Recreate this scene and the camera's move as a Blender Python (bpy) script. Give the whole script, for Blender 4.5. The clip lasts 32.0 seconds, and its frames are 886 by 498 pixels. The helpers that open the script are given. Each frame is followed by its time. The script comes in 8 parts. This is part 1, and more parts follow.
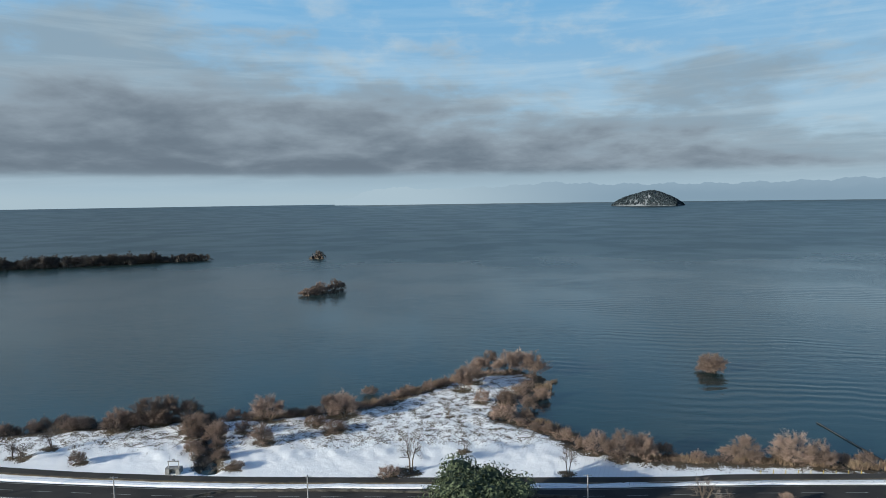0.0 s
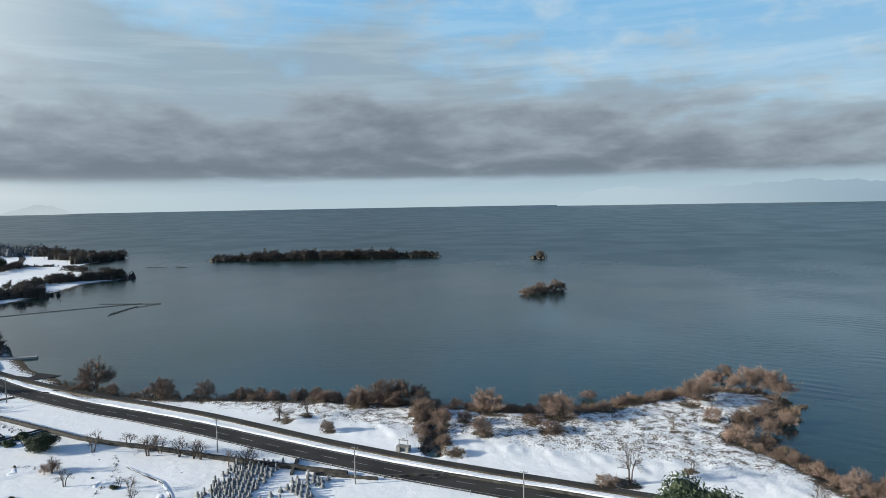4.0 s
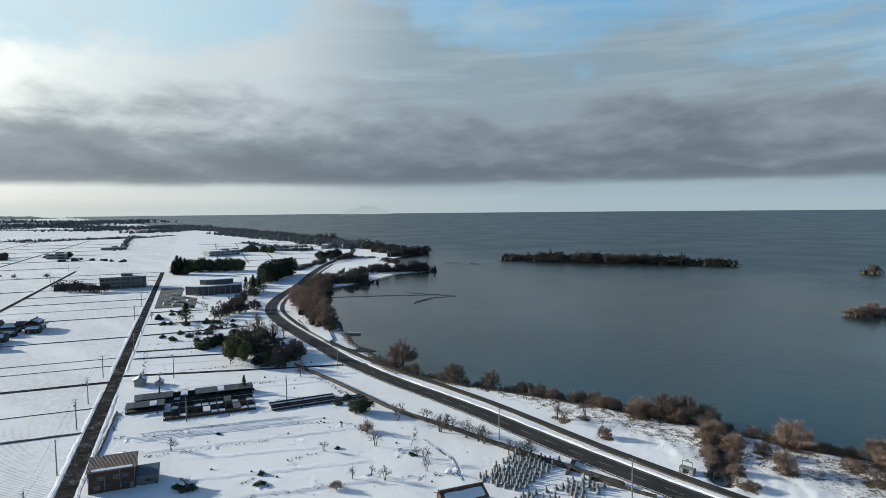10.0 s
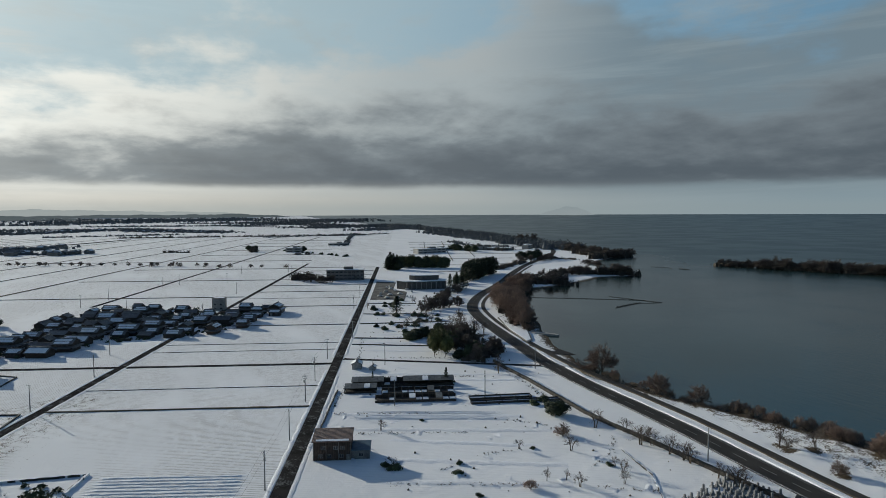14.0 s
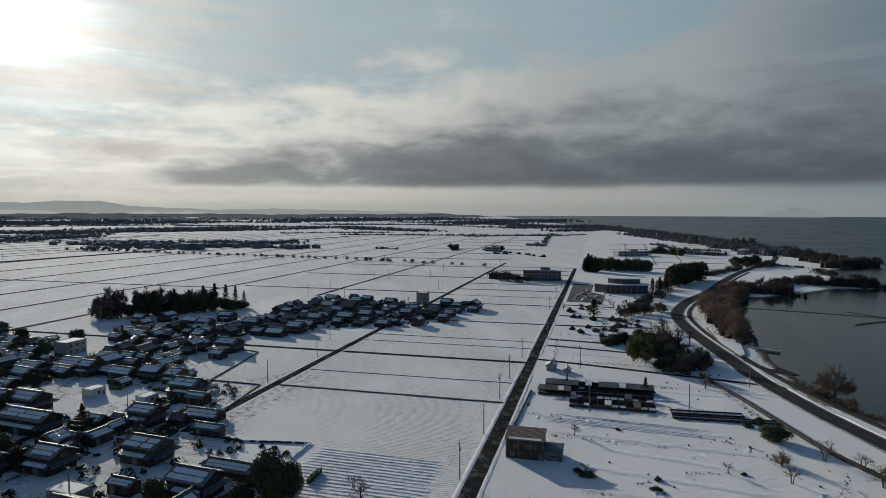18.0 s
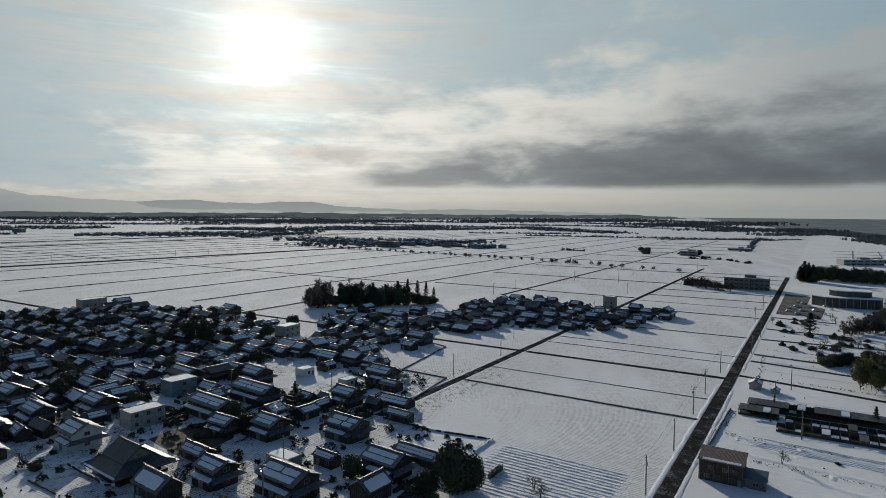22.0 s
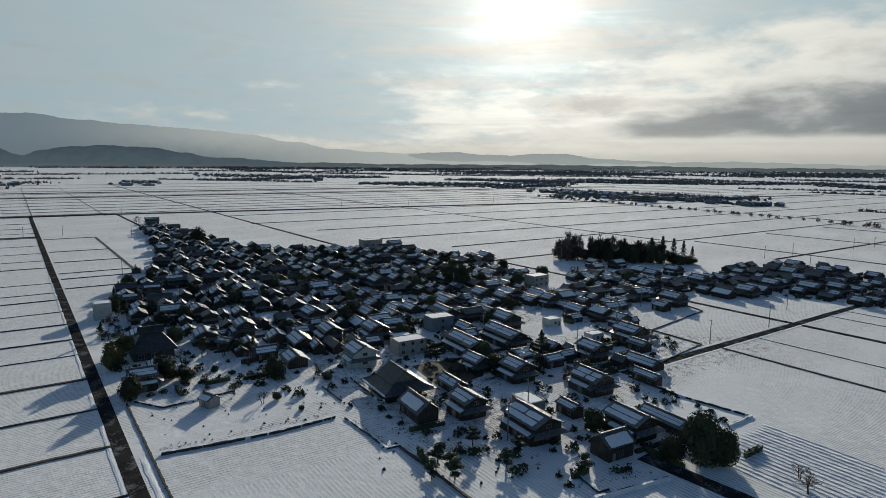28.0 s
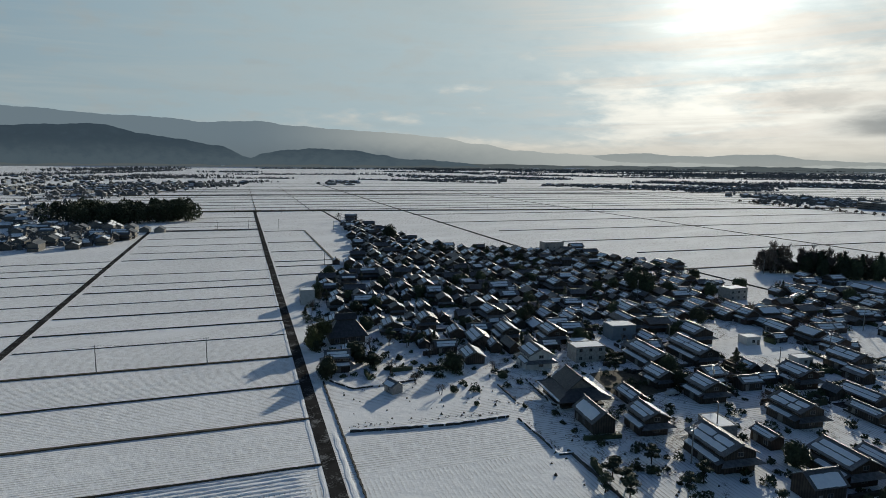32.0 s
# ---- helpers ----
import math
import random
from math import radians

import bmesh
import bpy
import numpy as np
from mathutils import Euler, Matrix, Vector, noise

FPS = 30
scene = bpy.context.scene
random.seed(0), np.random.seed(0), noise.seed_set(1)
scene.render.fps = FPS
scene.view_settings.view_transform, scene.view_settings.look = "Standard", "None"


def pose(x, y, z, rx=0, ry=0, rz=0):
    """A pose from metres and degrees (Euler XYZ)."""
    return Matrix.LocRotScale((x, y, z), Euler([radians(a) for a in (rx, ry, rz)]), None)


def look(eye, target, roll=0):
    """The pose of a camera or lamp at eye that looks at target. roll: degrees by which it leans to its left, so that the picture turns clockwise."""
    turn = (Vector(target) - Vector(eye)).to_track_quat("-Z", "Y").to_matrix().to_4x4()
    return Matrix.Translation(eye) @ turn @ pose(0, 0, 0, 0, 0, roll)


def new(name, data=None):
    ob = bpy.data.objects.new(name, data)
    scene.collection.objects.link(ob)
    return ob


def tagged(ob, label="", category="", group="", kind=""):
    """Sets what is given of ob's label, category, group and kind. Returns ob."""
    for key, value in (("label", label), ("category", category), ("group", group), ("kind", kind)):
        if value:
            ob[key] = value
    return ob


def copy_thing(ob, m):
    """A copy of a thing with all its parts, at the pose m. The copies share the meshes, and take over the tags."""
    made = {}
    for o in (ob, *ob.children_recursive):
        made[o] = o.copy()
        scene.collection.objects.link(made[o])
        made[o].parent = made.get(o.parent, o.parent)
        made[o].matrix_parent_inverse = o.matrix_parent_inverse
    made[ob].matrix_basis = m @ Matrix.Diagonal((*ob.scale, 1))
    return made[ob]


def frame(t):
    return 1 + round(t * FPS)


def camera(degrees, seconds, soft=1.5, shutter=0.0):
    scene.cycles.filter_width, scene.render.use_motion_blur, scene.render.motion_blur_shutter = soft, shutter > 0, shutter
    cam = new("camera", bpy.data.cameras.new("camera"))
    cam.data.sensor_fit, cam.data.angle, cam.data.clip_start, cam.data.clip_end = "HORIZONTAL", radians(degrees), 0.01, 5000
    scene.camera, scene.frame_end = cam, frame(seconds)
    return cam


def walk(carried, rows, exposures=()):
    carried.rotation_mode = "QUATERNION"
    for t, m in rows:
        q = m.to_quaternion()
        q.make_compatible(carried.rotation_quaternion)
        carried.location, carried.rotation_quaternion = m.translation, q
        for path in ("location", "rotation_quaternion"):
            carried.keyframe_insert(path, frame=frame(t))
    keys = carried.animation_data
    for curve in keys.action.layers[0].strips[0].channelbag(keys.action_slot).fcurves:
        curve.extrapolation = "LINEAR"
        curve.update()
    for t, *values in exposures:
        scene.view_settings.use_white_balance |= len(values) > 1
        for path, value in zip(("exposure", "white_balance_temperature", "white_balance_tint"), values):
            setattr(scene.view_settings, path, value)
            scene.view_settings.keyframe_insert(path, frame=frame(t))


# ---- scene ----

EYE_H = 68.0
cam = camera(71.72, 32.0, soft=0.4)
# seconds, heading, tilt, lean of a drone that hovers and turns to its left
TURN = [(0, -0.00, -4.59, 0.78), (0.5, 3.40, -4.54, 0.83), (1, 6.21, -4.49, 0.88), (1.5, 8.64, -4.46, 0.91), 
        (2, 11.11, -4.42, 0.94), (2.5, 13.53, -4.38, 0.97), (3, 15.92, -4.33, 0.99), (3.5, 18.26, -4.29, 1.00), 
        (5.5, 27.07, -4.10, 0.92), (6, 29.29, -4.06, 0.89), (6.5, 31.45, -4.01, 0.85), (7, 33.66, -3.95, 0.82), 
        (7.5, 35.84, -3.89, 0.77), (8, 38.05, -3.86, 0.71), (8.5, 40.23, -3.82, 0.63), (9, 42.39, -3.75, 0.56), 
        (9.5, 44.58, -3.72, 0.53), (10, 46.74, -3.68, 0.53), (10.5, 49.03, -3.65, 0.50), (11, 51.40, -3.63, 0.45), 
        (11.5, 53.77, -3.59, 0.40), (12, 56.13, -3.56, 0.36), (12.5, 58.46, -3.53, 0.32), (13, 60.75, -3.51, 0.30), 
        (13.5, 63.06, -3.50, 0.27), (14, 65.36, -3.48, 0.24), (14.5, 67.66, -3.46, 0.20), (16.5, 76.87, -3.41, 0.01), 
        (17, 79.15, -3.39, -0.03), (17.5, 81.42, -3.40, -0.06), (18, 83.70, -3.42, -0.10), (18.5, 85.96, -3.41, -0.12), 
        (19, 88.19, -3.40, -0.16), (19.5, 90.43, -3.41, -0.21), (20, 92.56, -3.42, -0.27), (20.5, 94.66, -3.42, -0.31), 
        (21, 96.75, -3.40, -0.34), (21.5, 98.84, -3.39, -0.37), (22, 100.97, -3.42, -0.39), (22.5, 103.04, -4.36, -0.41), 
        (23, 105.09, -5.96, -0.44), (23.5, 106.83, -7.48, -0.47), (24, 108.28, -8.06, -0.46), (24.5, 109.78, -8.07, -0.50), 
        (25, 111.70, -8.06, -0.53), (25.5, 113.82, -8.06, -0.54), (27.5, 122.13, -8.05, -0.59), (28, 124.21, -8.04, -0.61), 
        (28.5, 126.29, -8.04, -0.63), (29, 128.36, -8.03, -0.63), (29.5, 130.44, -8.04, -0.64), (30, 132.52, -8.06, -0.64), 
        (30.5, 134.59, -8.06, -0.65), (31, 136.77, -8.06, -0.64), (31.5, 138.96, -8.07, -0.63), (32, 141.13, -8.07, -0.61), 
        ]
walk(cam, [(t, pose(0, 0, EYE_H, 90 + tilt, lean, head)) for t, head, tilt, lean in TURN],
     exposures=[(0, 0.48, 6100, 5), (6, 0.7, 6350, 6), (9, 0.5, 6350, 5), (11, 0.26, 6300, 4), (13, -0.12, 6350, 4), (16, -0.48, 6450, 4), (19, -0.57, 6550, 6), (22, -0.5, 6550, 6), (24, -0.36, 6550, 5), (32, -0.36, 6550, 5)])

# ---- light ----
SKY_LEVEL = 0.74
SUN_AZ, SUN_EL = radians(116.8), radians(14.0)      # azimuth counted to the left from +y
SUN_DIR = Vector((-math.sin(SUN_AZ) * math.cos(SUN_EL), math.cos(SUN_AZ) * math.cos(SUN_EL), math.sin(SUN_EL)))
sun = new("sun", bpy.data.lights.new("sun", "SUN"))
sun.data.energy, sun.data.angle, sun.data.color = 5.0, radians(0.6), (1.0, 0.93, 0.82)
sun.matrix_world = look(SUN_DIR * 100, (0, 0, 0))


class Nodes:
    """Short hand for a node tree."""

    def __init__(self, tree):
        self.tree = tree
        tree.nodes.clear()

    def add(self, kind, **values):
        n = self.tree.nodes.new(kind)
        for k, v in values.items():
            if k == "op":
                n.operation = v
            elif k == "blend":
                n.blend_type = v
            elif k == "data":
                n.data_type = v
        return n

    def put(self, socket, value):
        if isinstance(value, bpy.types.NodeSocket):
            self.tree.links.new(value, socket)
        elif isinstance(value, (tuple, list)) and len(value) == 3 and socket.type == "RGBA":
            socket.default_value = (*value, 1)
        else:
            socket.default_value = value

    def math(self, op, a, b=0.0, c=0.0, clamp=False):
        n = self.add("ShaderNodeMath", op=op)
        n.use_clamp = clamp
        for s, v in zip(n.inputs, (a, b, c)):
            self.put(s, v)
        return n.outputs[0]

    def step(self, v, lo, hi, out_lo=0.0, out_hi=1.0):
        n = self.add("ShaderNodeMapRange")
        n.interpolation_type = "SMOOTHSTEP"
        for s, x in zip(n.inputs, (v, lo, hi, out_lo, out_hi)):
            self.put(s, x)
        return n.outputs[0]

    def mix(self, f, a, b, blend="MIX"):
        n = self.add("ShaderNodeMix", data="RGBA", blend=blend)
        n.clamp_factor = True
        self.put(n.inputs[0], f)
        self.put(n.inputs[6], a)
        self.put(n.inputs[7], b)
        return n.outputs[2]

    def ramp(self, v, stops, smooth=True):
        n = self.add("ShaderNodeValToRGB")
        n.color_ramp.interpolation = "B_SPLINE" if smooth else "LINEAR"
        el = n.color_ramp.elements
        while len(el) < len(stops):
            el.new(0.5)
        for e, (p, c) in zip(el, stops):
            e.position = p
            e.color = (c, c, c, 1) if isinstance(c, (int, float)) else (*c, 1)
        self.put(n.inputs[0], v)
        return n.outputs[0]

    def noise(self, vec, scale, detail=4.0, rough=0.55, lac=2.0, dist=0.0):
        n = self.add("ShaderNodeTexNoise")
        if vec is not None:
            self.put(n.inputs["Vector"], vec)
        n.inputs["Scale"].default_value, n.inputs["Detail"].default_value = scale, detail
        n.inputs["Roughness"].default_value, n.inputs["Lacunarity"].default_value = rough, lac
        n.inputs["Distortion"].default_value = dist
        return n.outputs[0]

    def xyz(self, x, y, z):
        n = self.add("ShaderNodeCombineXYZ")
        for s, v in zip(n.inputs, (x, y, z)):
            self.put(s, v)
        return n.outputs[0]


def make_sky():
    w = bpy.data.worlds.new("sky")
    scene.world = w
    w.use_nodes = True
    n = Nodes(w.node_tree)
    sky = n.add("ShaderNodeTexSky")
    sky.sky_type, sky.sun_disc = "NISHITA", False
    sky.sun_elevation, sky.sun_rotation = SUN_EL, -SUN_AZ
    sky.air_density, sky.dust_density, sky.ozone_density = 1.0, 1.2, 1.5
    where = n.add("ShaderNodeTexCoord").outputs["Generated"]
    sep = n.add("ShaderNodeSeparateXYZ")
    n.put(sep.inputs[0], where)
    x, y, z = sep.outputs
    el = n.math("MULTIPLY", n.math("ARCSINE", z), 57.2958)
    az = n.math("MULTIPLY", n.math("ARCTAN2", n.math("MULTIPLY", x, -1.0), y), 57.2958)
    # the azimuth, -60 to 190 degrees, as 0 to 1
    a01 = n.math("DIVIDE", n.math("ADD", az, 60.0), 250.0)
    dot = n.add("ShaderNodeVectorMath", op="DOT_PRODUCT")
    n.put(dot.inputs[0], where)
    n.put(dot.inputs[1], tuple(SUN_DIR))
    off = n.math("MULTIPLY", n.math("ARCCOSINE", n.math("MINIMUM", dot.outputs["Value"], 1.0)), 57.2958)

    def at(deg):
        return (deg + 60) / 250
    # the cloud layer, laid out in perspective so that it closes up towards the horizon
    lift = n.math("ADD", n.math("ABSOLUTE", z), 0.24)
    layer = n.xyz(n.math("DIVIDE", x, lift), n.math("DIVIDE", y, lift), 0.0)
    n1 = n.noise(layer, 1.5, 7, 0.52, dist=0.2)
    n2 = n.noise(layer, 4.6, 7, 0.58, dist=0.15)
    lump = n.math("ADD", n.math("SUBTRACT", n1, 0.5), n.math("MULTIPLY", n.math("SUBTRACT", n2, 0.5), 0.42))
    # clear sky, hazier towards the horizon and the sun
    clear = n.mix(n.step(el, 0.0, 20.0), (0.42, 0.53, 0.60), (0.19, 0.41, 0.65))
    clear = n.mix(n.step(off, 85.0, 30.0), clear, (0.58, 0.735, 0.83))
    base = n.mix(n.step(el, 20.0, 45.0), clear, n.mix(1.0, sky.outputs[0], (0.034, 0.056, 0.104), "MULTIPLY"))
    # thin high cloud
    cirrus = n.math("MULTIPLY", n.step(n2, 0.45, 0.75), n.step(el, 30.0, 14.0))
    base = n.mix(n.math("MULTIPLY", cirrus, 0.55), base, (0.56, 0.60, 0.62))
    # pale cloud over the dark bank
    top = n.ramp(a01, [(at(-45), 0.30), (at(-20), 0.36), (at(0), 0.40), (at(20), 0.50), (at(36), 0.62), (at(55), 0.66), (at(75), 0.56), (at(95), 0.45), (at(108), 0.30), (at(125), 0.16), (at(140), 0.05)])
    top_deg = n.math("MULTIPLY", top, 28.0)
    pale_m = n.step(n.math("ADD", n.math("DIVIDE", n.math("SUBTRACT", top_deg, el), 5.0), n.math("MULTIPLY", lump, 5.0)), -0.35, 0.8)
    pale_c = n.mix(n.step(off, 68.0, 50.0), (0.27, 0.34, 0.40), (0.64, 0.67, 0.69))
    pale_c = n.mix(n.step(off, 50.0, 22.0), pale_c, (1.30, 1.24, 1.16))
    base = n.mix(n.math("MULTIPLY", pale_m, 0.85), base, pale_c)
    # long thin streaks of high cloud, thickest by the sun
    streak = n.noise(n.xyz(n.math("ADD", n.math("MULTIPLY", az, 0.035), n.math("MULTIPLY", el, 0.05)), n.math("MULTIPLY", el, 0.42), 7.0), 1.5, 6, 0.6, dist=0.5)
    veil = n.math("MULTIPLY", n.step(streak, 0.42, 0.72), n.step(az, 100.0, 128.0, 0.25, 0.6))
    base = n.mix(n.math("MULTIPLY", veil, n.step(el, 26.0, 10.0)), base, (0.63, 0.725, 0.775))
    lit = n.math("MULTIPLY", n.step(off, 24.0, 6.0), n.step(streak, 0.45, 0.65))
    base = n.mix(n.math("MULTIPLY", lit, 0.7), base, (1.05, 0.92, 0.84))
    puff = n.math("ADD", n.math("POWER", n.math("DIVIDE", n.math("SUBTRACT", az, 110.0), 3.2), 2.0), n.math("POWER", n.math("DIVIDE", n.math("SUBTRACT", el, 5.2), 1.2), 2.0))
    puff_m = n.step(n.math("ADD", puff, n.math("MULTIPLY", n.math("SUBTRACT", n2, 0.5), 2.6)), 1.1, 0.2)
    base = n.mix(n.math("MULTIPLY", puff_m, 0.40), base, (0.40, 0.42, 0.44))
    # the dark bank of stratus
    hi = n.ramp(a01, [(at(-42), 0.0), (at(-28), 0.24), (at(-8), 0.42), (at(10), 0.52), (at(35), 0.55), (at(60), 0.50), (at(80), 0.46), (at(95), 0.36), (at(106), 0.20), (at(115), 0.0)])
    hi_deg = n.math("MULTIPLY", hi, 18.0)
    deep = n.math("ADD", n.math("DIVIDE", n.math("SUBTRACT", hi_deg, el), 3.2), n.math("MULTIPLY", lump, 4.0))
    up = n.step(deep, -0.7, 0.8)
    low = n.step(n.math("ADD", el, n.math("MULTIPLY", lump, 0.8)), 1.9, 2.7)
    dark_m = n.math("MULTIPLY", n.math("MULTIPLY", up, low), n.step(hi, 0.0, 0.2))
    dark_c = n.mix(n.step(n.math("ADD", deep, n.math("MULTIPLY", lump, 1.5)), 2.2, -0.2), (0.140, 0.168, 0.205), (0.29, 0.33, 0.375))
    base = n.mix(n.math("MULTIPLY", dark_m, 0.93), base, dark_c)
    # pale haze along the horizon
    haze_c = n.mix(n.step(off, 90.0, 25.0), (0.40, 0.50, 0.57), (0.80, 0.745, 0.68))
    base = n.mix(n.math("MULTIPLY", n.step(el, 3.2, 0.6), 0.85), base, haze_c)
    base = n.mix(n.math("MULTIPLY", n.step(el, 1.3, 0.2), 0.45), base, (0.44, 0.51, 0.54))
    # glow round the veiled sun
    off = n.math("ABSOLUTE", n.math("ADD", off, n.math("MULTIPLY", n.math("SUBTRACT", streak, 0.5), 12.0)))
    g1 = n.math("MULTIPLY", n.math("EXPONENT", n.math("MULTIPLY", off, -0.32)), 1.9)
    g2 = n.math("MULTIPLY", n.math("EXPONENT", n.math("MULTIPLY", off, -0.065)), 0.74)
    glow = n.math("MULTIPLY", n.math("ADD", g1, g2), n.step(n2, 0.15, 0.7, 0.75, 1.2))
    warm = n.mix(1.0, n.xyz(glow, glow, glow), (1.0, 0.95, 0.86), "MULTIPLY")
    base = n.mix(1.0, base, warm, "ADD")
    bg = n.add("ShaderNodeBackground")
    n.put(bg.inputs[0], base)
    bg.inputs[1].default_value = SKY_LEVEL
    out = n.add("ShaderNodeOutputWorld")
    n.put(out.inputs[0], bg.outputs[0])


make_sky()


# ---- materials ----
def material(name, rough=0.8, metal=0.0):
    m = bpy.data.materials.new(name)
    m.use_nodes = True
    n = Nodes(m.node_tree)
    b = n.add("ShaderNodeBsdfPrincipled")
    b.inputs["Roughness"].default_value, b.inputs["Metallic"].default_value = rough, metal
    b.inputs["Specular IOR Level"].default_value = 0.3
    out = n.add("ShaderNodeOutputMaterial")
    n.put(out.inputs[0], b.outputs[0])
    return m, n, b


def bump(n, b, height, strength=0.5, dist=0.05):
    k = n.add("ShaderNodeBump")
    k.inputs["Strength"].default_value, k.inputs["Distance"].default_value = strength, dist
    n.put(k.inputs["Height"], height)
    n.put(b.inputs["Normal"], k.outputs[0])


def position(n):
    return n.add("ShaderNodeNewGeometry").outputs["Position"]


def mottled(name, c1, c2, scale=3.0, rough=0.85, fine=30.0, strength=0.4, dist=0.03, vary=0.25, metal=0.0, local=True):
    """Two tones mixed at two scales, with a fine relief, and a shift of tone from thing to thing."""
    m, n, b = material(name, rough, metal)
    p = n.add("ShaderNodeTexCoord").outputs["Object"] if local else position(n)
    big, small = n.noise(p, scale, 5), n.noise(p, fine, 3)
    f = n.math("ADD", n.math("MULTIPLY", big, 0.65), n.math("MULTIPLY", small, 0.35))
    c = n.mix(n.step(f, 0.35, 0.65), c1, c2)
    if vary:
        r = n.add("ShaderNodeObjectInfo").outputs["Random"]
        k = n.step(r, 0.0, 1.0, 1 - vary, 1 + vary)
        c = n.mix(1.0, c, n.xyz(k, k, k), "MULTIPLY")
    n.put(b.inputs["Base Color"], c)
    bump(n, b, small, strength, dist)
    return m


U, V = Vector((-0.935, 0.355, 0)), Vector((-0.355, -0.935, 0))   # the two ways of the field grid
GRID = math.degrees(math.atan2(U.y, U.x))


def F(a, b, z=0.0):
    """A place of the field grid, a along U and b along V, in the world."""
    return Vector((a * U.x + b * V.x, a * U.y + b * V.y, z))


def spot(a, b, z=0.0, turn=0.0):
    p = F(a, b, z)
    return pose(p.x, p.y, z, 0, 0, GRID + turn)


# the shore of the lake, from the right of the first view to the far coast
SHORE = [(4000, 900), (1500, 140), (400, 132), (180, 140), (108, 148), (86, 153), (57, 154), (37, 163), (32, 174), (24, 182), (17, 186), (24, 208),
         (38, 229), (26, 242), (2, 227), (-10, 215), (-19, 205), (-31, 197), (-45, 193), (-66, 190), (-79, 189), (-95, 187), (-130, 178),
         (-169, 168), (-203, 163), (-228, 172), (-262, 183), (-278, 191), (-320, 212), (-386, 243), (-455, 285), (-462, 322),
         (-472, 352), (-505, 410), (-500, 462), (-560, 480), (-640, 500), (-690, 570), (-722, 640), (-790, 655), (-1313, 789), (-1900, 890), (-2600, 965), (-3400, 990), (-5200, 1000)]
LAKE = np.array(SHORE + [(-5200, 6000), (6000, 6000), (6000, 900)], float)


def shore_distance(x, y):
    """Metres into the lake (positive) or inland (negative)."""
    x, y = np.asarray(x, float), np.asarray(y, float)
    best, inside = np.full(x.shape, 1e9), np.zeros(x.shape, bool)
    for (x0, y0), (x1, y1) in zip(LAKE, np.roll(LAKE, -1, 0)):
        dx, dy = x1 - x0, y1 - y0
        k = np.clip(((x - x0) * dx + (y - y0) * dy) / (dx * dx + dy * dy), 0, 1)
        best = np.minimum(best, np.hypot(x - x0 - k * dx, y - y0 - k * dy))
        cross = (y0 > y) != (y1 > y)
        with np.errstate(divide="ignore", invalid="ignore"):
            inside ^= cross & (x < (x1 - x0) * (y - y0) / (y1 - y0 + 1e-12) + x0)
    return np.where(inside, best, -best)


def rim_rise(r):
    """Lifts land and lake towards the rim, shaped so the horizon fits the camera's view."""
    return 5.03e-6 * np.maximum(0, np.asarray(r, float) - 2000) ** 2


def waves(x, y, s):
    return (np.sin(x * s + 1.3 * np.sin(y * s * 0.7)) + np.sin(y * s * 1.13 + 1.7 * np.sin(x * s * 0.6 + 2)) + np.sin((x + y) * s * 0.71 + 0.5)) / 3


def ground_height(x, y):
    x, y = np.asarray(x, float), np.asarray(y, float)
    d = shore_distance(x, y) + 1.6 * waves(x, y, 0.35) + 0.8 * waves(x, y, 0.9)
    k = np.clip((d + 7) / 14, 0, 1)
    z = -1.5 * k * k * (3 - 2 * k)
    side = np.interp(x, (-262, -232, -203, -173, -144, -117, -95, -77, -54, -1, 55, 106), (171, 165.5, 162, 160, 157.5, 153.5, 150, 148, 146, 144, 142.8, 143))
    rough = np.clip((y - side - 4.5) / 9, 0, 1) * np.clip((x + 200) / 30, 0, 1) * np.clip((300 - y) / 30, 0, 1)
    z = z + rough * (0.22 * waves(x, y, 0.55) + 0.17 * waves(y, x, 1.3) + 0.12 * waves(x + y, y - x, 2.3) + 0.35)
    # the drain beside the sluice
    k = np.clip(((x + 60.5) * -14.5 + (y - 150.5) * 42) / (14.5 ** 2 + 42 ** 2), 0, 1)
    off = np.hypot(x + 60.5 + 14.5 * k, y - 150.5 - 42 * k)
    z = z - 1.75 * np.clip((2.9 + 0.8 * waves(x, y, 0.5) - off) / 2.6, 0, 1) * np.clip((y - 149) / 2, 0, 1)
    yards = np.clip((-x * 0.355 - y * 0.935 + 20) / -30, 0, 1) * np.clip((135 - y) / 12, 0, 1)
    z = z + yards * 0.10 * waves(x, y, 0.33)
    return z + rim_rise(np.hypot(x, y))


def on_ground(x, y, sink=0.0):
    return float(ground_height(np.array([x]), np.array([y]))[0]) - sink


def mesh_from(name, verts, faces, smooth=False):
    me = bpy.data.meshes.new(name)
    me.from_pydata(verts, [], faces)
    me.update()
    if smooth:
        me.shade_smooth()
    return me


